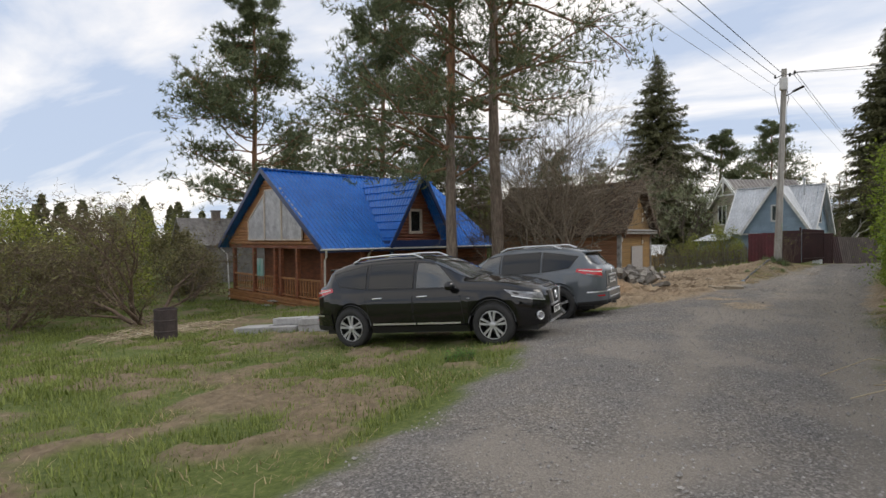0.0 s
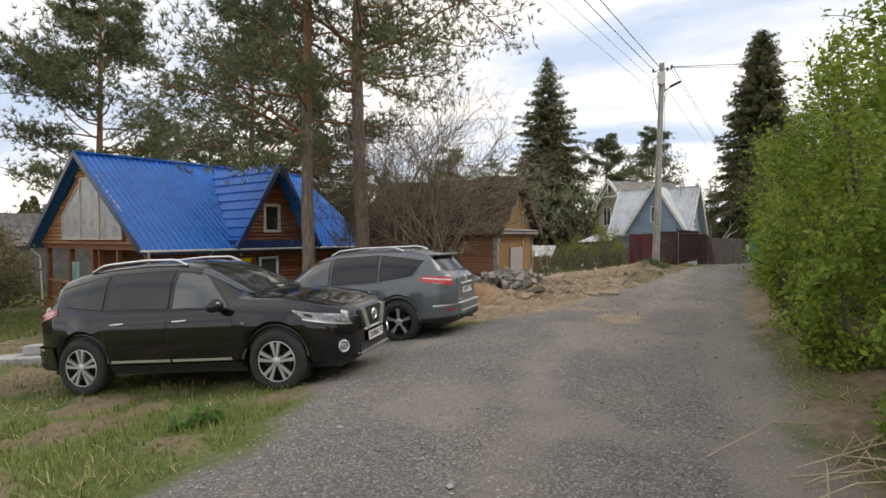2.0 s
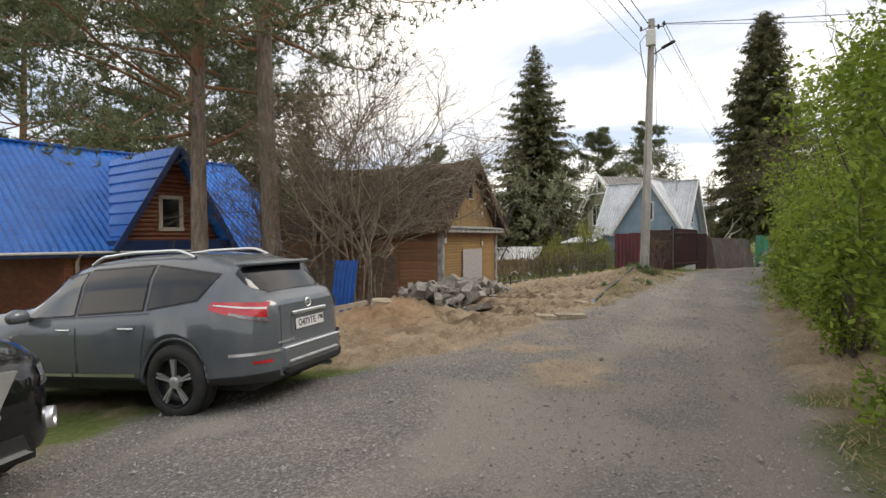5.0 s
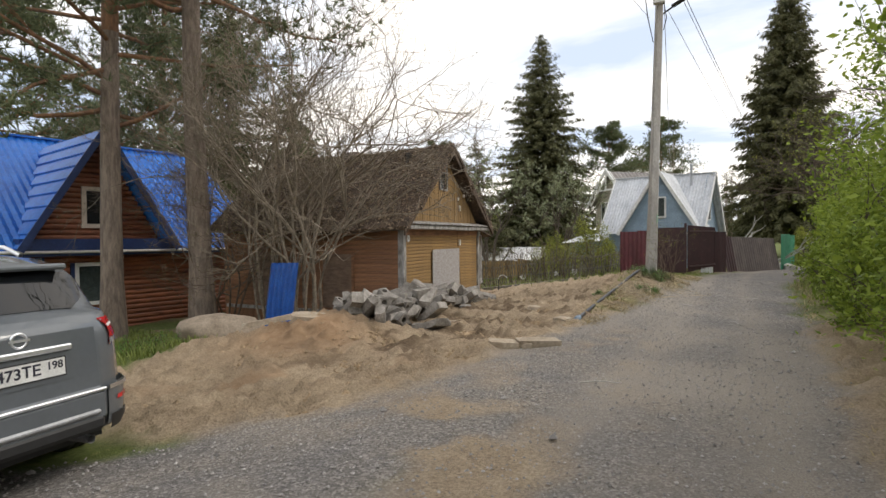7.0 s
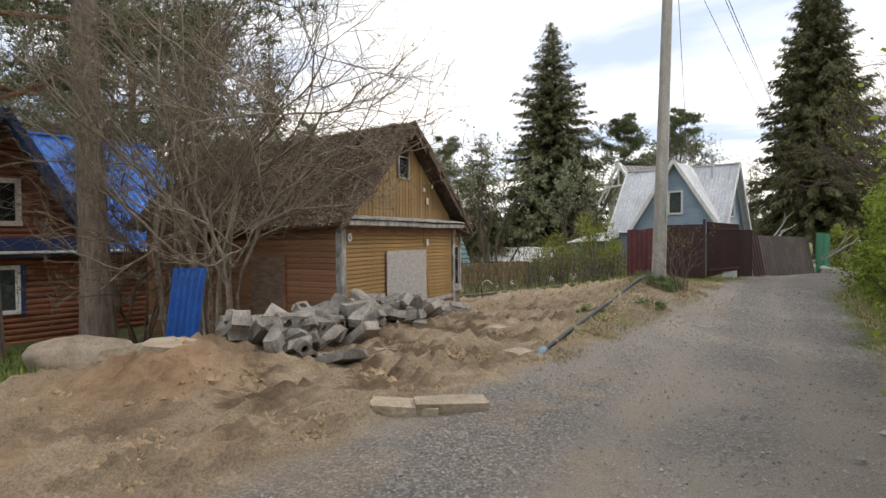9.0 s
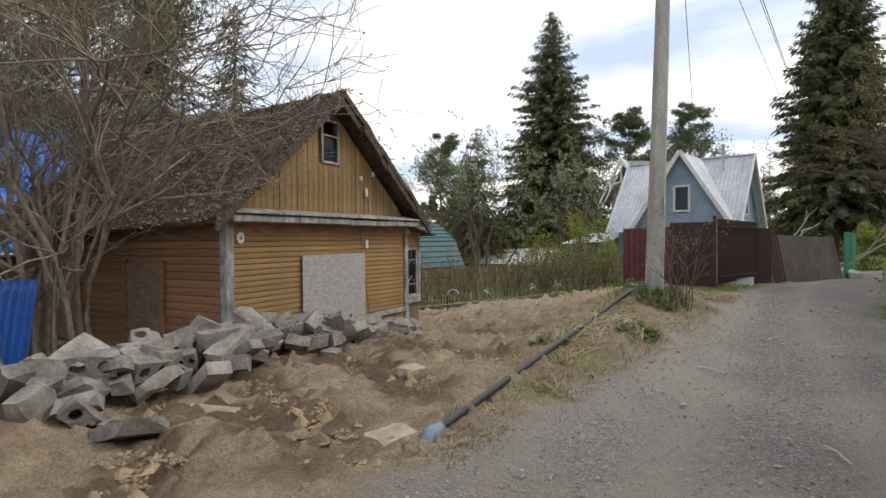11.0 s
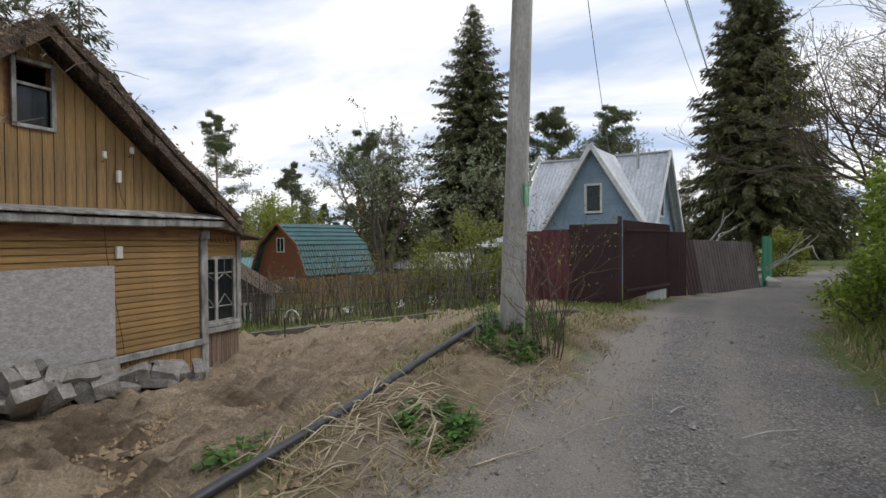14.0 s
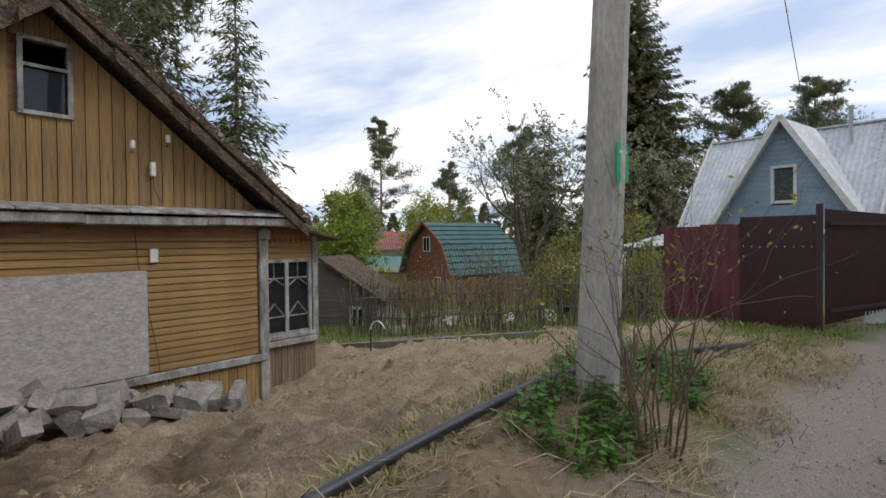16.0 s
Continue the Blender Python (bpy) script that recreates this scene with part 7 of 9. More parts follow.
def pine(x, y, z, h, r, crown_from, spread, label, seed, trunk_r=0.25, lean=(0.0, 0.0), tufts=2600, size=0.34, limbs=46, side=None, cat="tree", up_bark=0.35):
    """A Scots pine: bare grey trunk turning orange above, crooked limbs and tufted foliage in loose plates."""
    RS.seed(seed)
    t = empty("pine_tree", pose(x, y, z), label, cat, "conifers")
    n = 14
    trunk = []
    for i in range(n + 1):
        q = i / n
        trunk.append((lean[0] * h * q + 0.12 * math.sin(q * 7 + seed), lean[1] * h * q + 0.1 * math.sin(q * 5 + seed * 2), h * q, trunk_r * (1.25 if i == 0 else 1) * (1 - 0.8 * q)))
    T = np.array(trunk)
    cut = int(n * up_bark) + 1
    tube("lower_trunk", [trunk[:cut + 1]], M_BARK, t, sides=14)
    tube("upper_trunk", [trunk[cut:]], M_BARK_UP, t, sides=12)
    paths, tc, td = [], [], []
    for i in range(limbs):
        q = crown_from + (0.99 - crown_from) * ((i + RS.uniform(0, 1)) / limbs)
        p = np.array([np.interp(q * h, T[:, 2], T[:, k]) for k in range(3)])
        a = RS.uniform(0, 2 * np.pi) if side is None else RS.normal(side, 1.5)
        u = (q - crown_from) / (1 - crown_from)
        ln = spread * (0.55 + 0.6 * math.sin(min(1, u * 1.25 + 0.18) * math.pi) ** 0.8) * RS.uniform(0.6, 1.15) * (1.0 if u < 0.85 else 0.55)
        d = (math.cos(a), math.sin(a), RS.uniform(-0.15, 0.45) + 0.4 * u)
        L = limb(p, d, ln, trunk_r * 0.24 * (1.1 - 0.6 * u), 7, 0.03, 0.17)
        paths.append(L)
        A = np.array(L)[:, :3]
        k = max(3, int(tufts / limbs))
        subs = max(2, int(ln * 2.0))
        for _ in range(subs):
            s0 = RS.uniform(0.3, 1.0)
            b0 = np.array([np.interp(s0 * 7, np.arange(8), A[:, j]) for j in range(3)])
            d2 = (A[-1] - A[0]) / (np.linalg.norm(A[-1] - A[0]) + 1e-6) + RS.normal(size=3) * np.array((0.8, 0.8, 0.3))
            S = limb(b0, d2, ln * 0.3, trunk_r * 0.07, 4, 0.05, 0.2)
            paths.append(S)
            SA = np.array(S)[:, :3]
            kk = max(2, k // subs)
            w = RS.uniform(0.25, 1.0, kk)
            base = np.stack([np.interp(w * 4, np.arange(5), SA[:, j]) for j in range(3)], 1)
            tc.append(base + RS.normal(size=(kk, 3)) * np.array((0.3, 0.3, 0.16)) * (0.55 + 0.16 * ln))
            td.append(np.tile(np.array((d2[0] * 0.4, d2[1] * 0.4, 0.7)), (kk, 1)))
    tube("limb_work", paths, M_BARK_UP, t, sides=5)
    V, F = needle_tufts(np.concatenate(tc), np.concatenate(td), size, 10, 0.075)
    mesh_np("crown", V, F, M_PINE, t)
    return t


def spruce(x, y, z, h, r, label, seed, material=None, dens=1.0, bare=0.03, trunk_r=0.2, taper=0.7):
    """A spruce: whorls of drooping branches hung with flat sprays, ragged in outline."""
    RS.seed(seed)
    t = empty("spruce_tree", pose(x, y, z), label, "tree", "conifers")
    tube("trunk", [[(0, 0, h * q, trunk_r * (1 - q) + 0.015) for q in np.linspace(0, 1, 8)]], M_BARK, t, sides=8)
    V, F, wood = [], [], []
    levels = int(h * 2.6)
    for i in range(levels):
        q = bare + (1 - bare) * (i + RS.uniform(0, 0.8)) / levels
        R = r * (1 - q) ** taper * RS.uniform(0.72, 1.15) + 0.12
        nb = max(4, int((5 + 4 * (1 - q)) * dens))
        for a in np.linspace(0, 2 * np.pi, nb, endpoint=False) + RS.uniform(0, 6):
            a += RS.normal() * 0.2
            ln = R * RS.uniform(0.65, 1.2)
            el = 0.25 * (q - 0.55) + RS.normal() * 0.1
            hz = h * min(0.995, q + RS.normal() * 0.75 / levels)
            k = max(6, int(ln * 13 * dens))
            s = np.sort(RS.uniform(0.1, 1.0, k))
            px = np.stack((np.cos(a) * s * ln, np.sin(a) * s * ln, hz + ln * (el * s - 0.38 * s * s * (1 - q) + 0.12 * s ** 4)), 1)
            px += RS.normal(size=px.shape) * 0.07
            side = RS.choice((-1, 1), k)
            aa = a + side * RS.uniform(0.3, 1.1, k)
            d = np.stack((np.cos(aa), np.sin(aa), RS.uniform(-1.1, 0.0, k)), 1)
            sz = (0.1 + 0.043 * ln * (1 - s * 0.5))[:, None] * RS.uniform(0.7, 1.25, (k, 1))
            w = np.cross(d, rand_dirs(k)) * 0.23
            V.append((px + d * sz * 0.6, d * sz, w * sz))
            if i % 2 == 0:
                wood.append([(0, 0, hz, 0.03), (px[-1][0] * 0.8, px[-1][1] * 0.8, px[-1][2] + 0.05, 0.008)])
    c, d, w = (np.concatenate([v[i] for v in V]) for i in range(3))
    v, f = quads_at(c, d, w)
    mesh_np("crown", v, f, material or M_SPRUCE, t)
    tube("branch_work", wood, M_BARK, t, sides=3)
    return t


def bare_shrub(x, y, z, h, spread, stems, label, seed, material=None, leaf=None, leaves=0, leaf_size=0.03, base=0.35, depth=4, thick=0.035, cat="shrub", name="shrub", forks=3, whips=0, tip=0.6, ratio=0.72):
    """Many-stemmed shrub or small tree of forking bare branches, with a haze of buds or small leaves."""
    RS.seed(seed)
    t = empty(name, pose(x, y, z), label, cat)
    big, thin, ends = [], [], []

    def grow(p, d, ln, r, lev):
        L = limb(p, d, ln, r, 5, 0.035, 0.13, tip)
        (big if r > 0.012 else thin).append(L)
        A = np.array(L)
        if lev == 0:
            ends.append(A[2:, :3])
            return
        for k in range(forks):
            i = RS.randint(2, 6) if k else 5
            nd = A[min(5, i), :3] - A[max(0, i - 2), :3]
            nd = nd / (np.linalg.norm(nd) + 1e-9) + RS.normal(size=3) * np.array((0.55, 0.55, 0.35))
            grow(A[min(5, i), :3], nd, ln * RS.uniform(0.55, 0.85), A[min(5, i), 3] * ratio, lev - 1)
    for s in range(stems):
        a = 2 * np.pi * s / stems + RS.normal() * 0.4
        p = (base * math.cos(a) * RS.uniform(0.2, 1), base * math.sin(a) * RS.uniform(0.2, 1), 0)
        grow(p, (spread * math.cos(a), spread * math.sin(a), 1.0), h * RS.uniform(0.36, 0.48), thick * RS.uniform(0.7, 1.2), depth)
    if not big:
        big, thin = thin, []
    tube("stem_work", big, material or M_TWIG, t, sides=6)
    if thin:
        tube("twig_work", thin, material or M_TWIG, t, sides=3)
    if whips:
        B = np.concatenate([np.array(q)[2:, :3] for q in big[stems:] + thin])
        S = B[RS.randint(0, len(B), whips)]
        D = RS.normal(size=(whips, 3)) * np.array((1, 1, 0.7)) + np.array((0, 0, 0.15))
        D *= RS.uniform(0.12, 0.42, (whips, 1)) / np.linalg.norm(D, axis=1)[:, None]
        M = S + D * 0.5 + RS.normal(size=(whips, 3)) * 0.02
        tube("twig_haze", [[(*a, 0.0042), (*b, 0.0035), (*c, 0.002)] for a, b, c in zip(S, M, S + D)], material or M_TWIG, t, sides=3)
        ends.append(np.concatenate((M, S + D)))
    if leaf and leaves:
        E = np.concatenate(ends)
        c = E[RS.randint(0, len(E), leaves)] + RS.normal(size=(leaves, 3)) * 0.05
        v, f = leaf_cloud(c, leaf_size)
        mesh_np("foliage", v, f, leaf, t)
    return t


def leafy_bush(x, y, z, h, r, n, label, seed, leaf, leaf_size=0.05, cat="bush", name="bush", group="", lobes=14, hollow=0.45):
    """A leafy bush: lobes of many small leaves round a few stems, with gaps and an uneven outline."""
    RS.seed(seed)
    t = empty(name, pose(x, y, z), label, cat, group)
    cen, rad, stems = [], [], []
    for i in range(lobes):
        a, q = RS.uniform(0, 2 * np.pi), RS.uniform(0.08, 1.0)
        rr = r * (0.35 + 0.65 * math.sin(math.pi * min(1, 0.18 + q * 0.72))) * RS.uniform(0.2, 0.85)
        c = np.array((rr * math.cos(a), rr * math.sin(a), h * q * 0.86))
        cen.append(c)
        rad.append(r * RS.uniform(0.28, 0.5) * (1.1 - 0.45 * q))
        stems.append([(c[0] * 0.15, c[1] * 0.15, 0, 0.03), (c[0] * 0.55, c[1] * 0.55, c[2] * 0.55, 0.02), (*c, 0.006)])
    k = n // lobes
    pts = []
    for c, q in zip(cen, rad):
        d = rand_dirs(k)
        s = (hollow + (1 - hollow) * RS.uniform(0, 1, (k, 1)) ** 0.6) * q * (1 + 0.25 * RS.normal(size=(k, 1)))
        pts.append(c + d * s * np.array((1, 1, 1.25)))
    P = np.concatenate(pts)
    P = P[P[:, 2] > 0.03]
    v, f = leaf_cloud(P, leaf_size, 0.7)
    mesh_np("foliage", v, f, leaf, t)
    # long whips that stick out of the outline
    whips, wl = [], []
    for i in range(lobes * 2):
        c, q = cen[i % lobes], rad[i % lobes]
        d = rand_dirs(1)[0]
        d[2] = abs(d[2]) + 0.5
        L = limb(c, d, q * 1.7, 0.008, 5, 0.0, 0.12, 0.3)
        whips.append(L)
        A = np.array(L)[:, :3]
        w = RS.uniform(0.3, 1, 16)
        wl.append(np.stack([np.interp(w * 5, np.arange(6), A[:, j]) for j in range(3)], 1) + RS.normal(size=(16, 3)) * leaf_size)
    tube("stem_work", stems + whips, M_TWIG, t, sides=4)
    v, f = leaf_cloud(np.concatenate(wl), leaf_size * 0.9, 0.7)
    mesh_np("shoot_foliage", v, f, leaf, t)
    return t


G = lambda x, y: float(land(x, y))

# pines by the houses
pine(-12.4, 18.65, G(-12.4, 18.65), 20, 0.3, 0.24, 4.6, "tall pine with a grey trunk turning orange above", 3, 0.25, (-0.012, 0.006), 8000, 0.25, 62, side=2.9, up_bark=0.3)
pine(-11.05, 19.9, G(-11, 19.9), 22, 0.3, 0.34, 5.2, "tall straight pine with bare lower trunk", 8, 0.28, (0.004, 0.0), 8500, 0.25, 60, side=0.3, up_bark=0.6)
pine(-26.5, 30.8, -1.9, 21, 0.3, 0.2, 5.6, "dark dense pine behind the blue roof", 14, 0.27, (0.0, 0.0), 8000, 0.36, 76)
pine(-38, 28, -2.2, 23, 0.35, 0.26, 6.2, "broad dark pine standing beyond the log house", 21, 0.3, (0.0, 0.0), 8500, 0.4, 70)
pine(-47, 40, -2.4, 15, 0.3, 0.25, 3.4, "younger pine beyond the log house", 23, 0.2, (0, 0), 3000, 0.45, 40)
# conifers beyond the yellow house and the gate
spruce(-15.3, 65.3, -0.8, 22.7, 6.0, "tall dark spruce with a narrow pointed crown", 31, dens=2.6)
spruce(-19.5, 58, -1.0, 11.5, 3.8, "dense dark spruce beside the taller one", 32, dens=1.7)
spruce(-22.5, 62, -1.0, 10.5, 3.2, "dense dark spruce among the garden trees", 35, dens=1.4)
spruce(5.4, 59.7, -0.3, 20, 3.9, "huge dark spruce with bare pale lower trunks beside the lane", 33, dens=3.8, bare=0.13, trunk_r=0.3, taper=0.5)
spruce(11.0, 70, -0.2, 10, 3.6, "huge dark spruce beside the far lane", 34, dens=2.6, bare=0.08)
spruce(17.5, 63, -0.2, 15, 4.2, "dark spruce at the edge of the wood", 36, dens=1.4)
spruce(-3.4, 76, -0.5, 12.4, 2.4, "slim spruce far behind the grey roof", 37, dens=1.4)
for k, (a, b, hh) in enumerate(((0.5, 88, 10), (3, 95, 11.5), (-1.5, 98, 10.5), (2, 84, 9.5), (6, 100, 12))):
    spruce(a, b, -0.5, hh, 2.4, "slim spruce far behind the grey roof", 40 + k, dens=1.2)
pine(-33, 76, -1.2, 14.5, 0.3, 0.35, 4.2, "pine with an open crown across the gardens", 51, 0.22, (0.03, 0), 7000, 0.27, 50)
pine(-9.5, 70, -0.8, 13.5, 0.3, 0.3, 4.2, "pine behind the fence with an open crown", 52, 0.22, (0, 0), 7000, 0.27, 50)
pine(-5.5, 86, -0.8, 17.0, 0.3, 0.35, 4.6, "pine far behind the grey roof", 53, 0.22, (0, 0), 7000, 0.28, 50)
pine(-56, 77, -1.5, 20, 0.3, 0.35, 4.2, "slender pine far across the gardens", 54, 0.22, (0, 0), 7000, 0.28, 50)
pine(-46, 80, -1.5, 13, 0.3, 0.35, 3.0, "small pine far across the gardens", 55, 0.2, (0, 0), 2200, 0.38, 32)
spruce(-22.6, 31.6, -1.6, 16.5, 3.8, "tall spruce behind the old house", 61, dens=1.5)
spruce(-21.2, 34.6, -1.5, 14.0, 3.2, "tall spruce with paler new growth", 62, M_FIRGREEN, dens=1.5)


def far_wood():
    """The wood that closes the distance all round: rough conifers and hazy birches."""
    rs = np.random.RandomState(9)
    V, b = [], 0
    for i in range(260):
        a = rs.uniform(-2.6, 1.5) + math.pi / 2
        d = rs.uniform(115, 190)
        x, y, h = d * math.cos(a), 20 + d * math.sin(a), rs.uniform(7, 13)
        n = 260
        q = rs.uniform(0, 1, n) ** 0.8
        r = (1 - q) ** 0.8 * rs.uniform(2.0, 3.2) + 0.2
        t = rs.uniform(0, 6.28, n)
        c = np.stack((x + r * np.cos(t), y + r * np.sin(t), -1.5 + h * q), 1)
        V.append(c)
    c = np.concatenate(V)
    v, f = leaf_cloud(c, 0.75, 1.0)
    tagged(mesh_np("far_wood", v, f, M_SPRUCE), "dark mixed wood in the distance", "trees", kind="stuff")


far_wood()
# shrubs before the old house
bare_shrub(-8.45, 20.65, G(-8.45, 20.65), 6.2, 0.16, 7, "wide many-stemmed shrub with grey bare branches and buds", 71, M_TWIGP, M_BUD, 3000, 0.016, 0.35, 5, 0.036, forks=3, whips=1500, tip=0.78, ratio=0.8)
bare_shrub(-9.4, 20.5, G(-9.4, 20.5), 6.2, 0.24, 7, "bare grey shrub beside the pine", 72, M_TWIGP, M_BUD, 4000, 0.017, 0.35, 5, 0.032, forks=3, whips=1500, tip=0.78, ratio=0.8)
bare_shrub(-11.3, 20.9, G(-11.3, 20.9), 4.8, 0.4, 6, "bare brown shrub beside the pine", 74, M_TWIG2, M_BUD, 6000, 0.018, 0.3, 5, 0.026, forks=3, whips=1500, tip=0.78, ratio=0.8)
# the bent apple tree and brush left of the log house
RS.seed(5)
bare_shrub(-20.0, 9.9, -1.55, 4.6, 1.7, 5, "old bent apple tree with bare tangled branches", 81, M_TWIG2, M_BUD, 3600, 0.045, 0.2, 4, 0.11, "tree", "apple_tree", 3, 3000)
bare_shrub(-24.5, 7.2, -1.8, 3.7, 1.2, 6, "bare overgrown apple tree", 82, M_TWIG2, M_BUD, 6500, 0.05, 0.3, 4, 0.06, "tree", "apple_tree", 3, 4000)
bare_shrub(-22.0, 4.3, -1.7, 4.4, 0.9, 8, "dense leafless thicket at the edge of the lawn", 83, M_TWIG2, M_BUD, 5200, 0.05, 0.5, 4, 0.04, forks=3, whips=4000)
bare_shrub(-27.0, 15.5, -2.0, 4.0, 0.8, 7, "bare currant shrub behind the barrel", 84, M_TWIG, M_BUD, 1800, 0.04, 0.5, 4, 0.03, forks=3)
for k, (a, b, hh, rr, lf) in enumerate(((-33, 10, 5.2, 3.0, M_LEAF2), (-39, 6, 7.0, 3.4, M_BLUSH), (-31, 4, 5.0, 2.6, M_BUD), (-37, 15, 6.0, 3.2, M_BUD), (-44, 12, 6.5, 3.6, M_LEAF2), (-46, 22, 6.0, 3.2, M_LEAF2), (-42, 18, 5.6, 2.6, M_BLUSH), (-55, 15, 9, 5, M_BUD), (-58, 28, 8, 5, M_LEAF2), (-50, 5, 8, 4, M_BUD), (-27.5, 11, 5.0, 2.4, M_BUD), (-29.5, 6.5, 5.4, 2.6, M_BUD), (-25.5, 2.5, 4.4, 2.4, M_BUD), (-31, 14, 4.6, 2.4, M_LEAF2), (-34.5, 19, 4.4, 2.4, M_BUD), (-33, 1, 5.5, 3, M_LEAF2), (-30, 17.5, 3.2, 2.0, M_BUD))):
    leafy_bush(a, b, -2.1, hh, rr, 5200, "hazy spring bush with sparse young leaves", 90 + k, lf, 0.085, group="garden thicket", lobes=24)
# green hedge along the lane
hedge = ((1.95, 5.6, 3.0, 0.85, 7000, 0.034), (2.7, 7.0, 4.6, 1.5, 15000, 0.04), (2.45, 9.2, 4.9, 1.45, 17000, 0.042), (2.5, 11.4, 5.0, 1.5, 15000, 0.045), (2.5, 13.7, 5.2, 1.6, 13000, 0.048), (2.5, 16.2, 4.7, 1.55, 15000, 0.04), (2.55, 18.8, 4.3, 1.5, 14000, 0.038), (2.8, 21.4, 3.8, 1.4, 12000, 0.037), (3.3, 24.0, 3.6, 1.4, 10000, 0.037), (3.7, 26.8, 3.6, 1.3, 8000, 0.038))
for k, (a, b, hh, rr, n, ls) in enumerate(hedge):
    leafy_bush(a, b, G(a, b) - 0.1, hh, rr, n, "fresh green roadside bush in full spring leaf", 110 + k, M_LEAF, ls, "hedge", "hedge_bush", "hedge along the lane", lobes=26, hollow=0.3)
for k, (a, b, hh, rr) in enumerate(((1.35, 7.9, 1.0, 0.5), (1.45, 10.3, 1.3, 0.55), (1.6, 12.6, 1.5, 0.6), (1.55, 15.0, 1.6, 0.65), (1.65, 17.6, 1.6, 0.65), (1.85, 20.2, 1.5, 0.65), (2.2, 22.8, 1.4, 0.65), (2.5, 25.4, 1.3, 0.65), (1.3, 5.3, 0.45, 0.4))):
    leafy_bush(a, b, G(a, b) - 0.05, hh, rr, 3200, "low green growth at the foot of the hedge", 130 + k, M_LEAF, 0.036, "hedge", "hedge_bush", "hedge along the lane", lobes=14, hollow=0.3)
bare_shrub(7.0, 32.4, 0.2, 7.2, 0.12, 6, "tall bare roadside tree in bud", 141, M_TWIG, M_LEAF2, 5000, 0.02, 0.9, 5, 0.055, "tree", "birch_tree", 3, 700, 0.78, 0.8)
bare_shrub(5.5, 34.0, 0.2, 5.6, 0.12, 6, "slender roadside tree with first yellow-green leaves", 155, M_TWIG, M_LEAF2, 7500, 0.024, 0.6, 5, 0.045, "tree", "birch_tree", 3, 700, 0.78, 0.8)
bare_shrub(8.4, 38.0, 0.1, 7.0, 0.12, 6, "tall bare roadside tree in bud", 156, M_TWIG2, M_BUD, 3500, 0.018, 0.9, 5, 0.06, "tree", "birch_tree", 3, 700, 0.78, 0.8)
leafy_bush(4.9, 29.0, 0.2, 4.0, 1.4, 3600, "half-leafed bush beside the lane", 142, M_LEAF, 0.06, "bush", "bush", lobes=14)
leafy_bush(3.3, 28.5, G(3.3, 28.5) - 0.05, 2.4, 1.1, 4500, "roadside bush in fresh young leaf", 148, M_LEAF, 0.045, "bush", "bush", lobes=14)
leafy_bush(2.75, 27.3, G(2.75, 27.3) - 0.05, 1.1, 0.7, 2600, "low leafy weeds at the edge of the lane", 158, M_LEAF, 0.035, "bush", "weeds", lobes=12)
leafy_bush(2.9, 29.7, G(2.9, 29.7) - 0.05, 1.3, 0.8, 3000, "low leafy weeds at the edge of the lane", 159, M_LEAF, 0.04, "bush", "weeds", lobes=12)
leafy_bush(3.6, 31.0, G(3.6, 31.0) - 0.05, 2.7, 1.2, 4500, "roadside bush in fresh young leaf", 149, M_LEAF, 0.05, "bush", "bush", lobes=14)
leafy_bush(4.6, 33.0, 0.1, 2.0, 1.3, 4500, "low roadside bush in young leaf", 143, M_LEAF, 0.05, "bush", "bush", lobes=14)
leafy_bush(7.2, 36.0, 0.1, 4.5, 2.0, 5000, "half-leafed bush beside the lane", 144, M_LEAF, 0.07, "bush", "bush", lobes=16)
leafy_bush(8.5, 41.0, 0.1, 5.0, 2.2, 4500, "half-leafed bush beside the lane", 145, M_BUD, 0.09, "bush", "bush", lobes=16)
leafy_bush(4.9, 47.5, -0.4, 2.6, 1.0, 2600, "yellow-green young bush behind the green fence", 146, M_LEAF2, 0.07, "bush", "bush", lobes=10)
leafy_bush(13, 50, -0.2, 7, 3.2, 6000, "dull bare-looking thicket beside the far lane", 147, M_BUD, 0.12, "bush", "bush", lobes=20)
# pale dead tree by the gate
M_DEAD = mat("bleached_dead_wood", (0.55, 0.53, 0.49), (0.38, 0.36, 0.33), 6, 0.9, bump=0.3)
bare_shrub(2.1, 41.3, -0.2, 3.9, 1.1, 3, "bleached dead tree with bare crooked limbs", 151, M_DEAD, None, 0, 0.03, 0.15, 2, 0.085, "tree", "dead_tree", 2)
# garden behind the wattle fence
bare_shrub(-13.2, 45, -1.0, 8.6, 0.4, 3, "tall half-bare apple tree with pale buds", 152, M_TWIG, M_BLUSH, 3200, 0.07, 0.2, 4, 0.12, "tree", "apple_tree", 3)
bare_shrub(-9.2, 47, -0.9, 6.8, 0.5, 4, "half-bare apple tree with pale buds", 153, M_TWIG, M_BLUSH, 3800, 0.07, 0.2, 4, 0.09, "tree", "apple_tree", 3)
for k, (a, b, hh, rr, n) in enumerate(((-4.3, 33.3, 2.4, 1.1, 4500), (-5.9, 34.0, 2.0, 1.0, 3200), (-3.5, 32.3, 1.25, 0.6, 1500), (-7.5, 37, 1.8, 0.9, 1500))):
    leafy_bush(a, b, G(a, b), hh, rr, n, "currant bush in first yellow-green leaf", 160 + k, M_LEAF2, 0.035, "bush", "bush", "currant bushes", lobes=16)
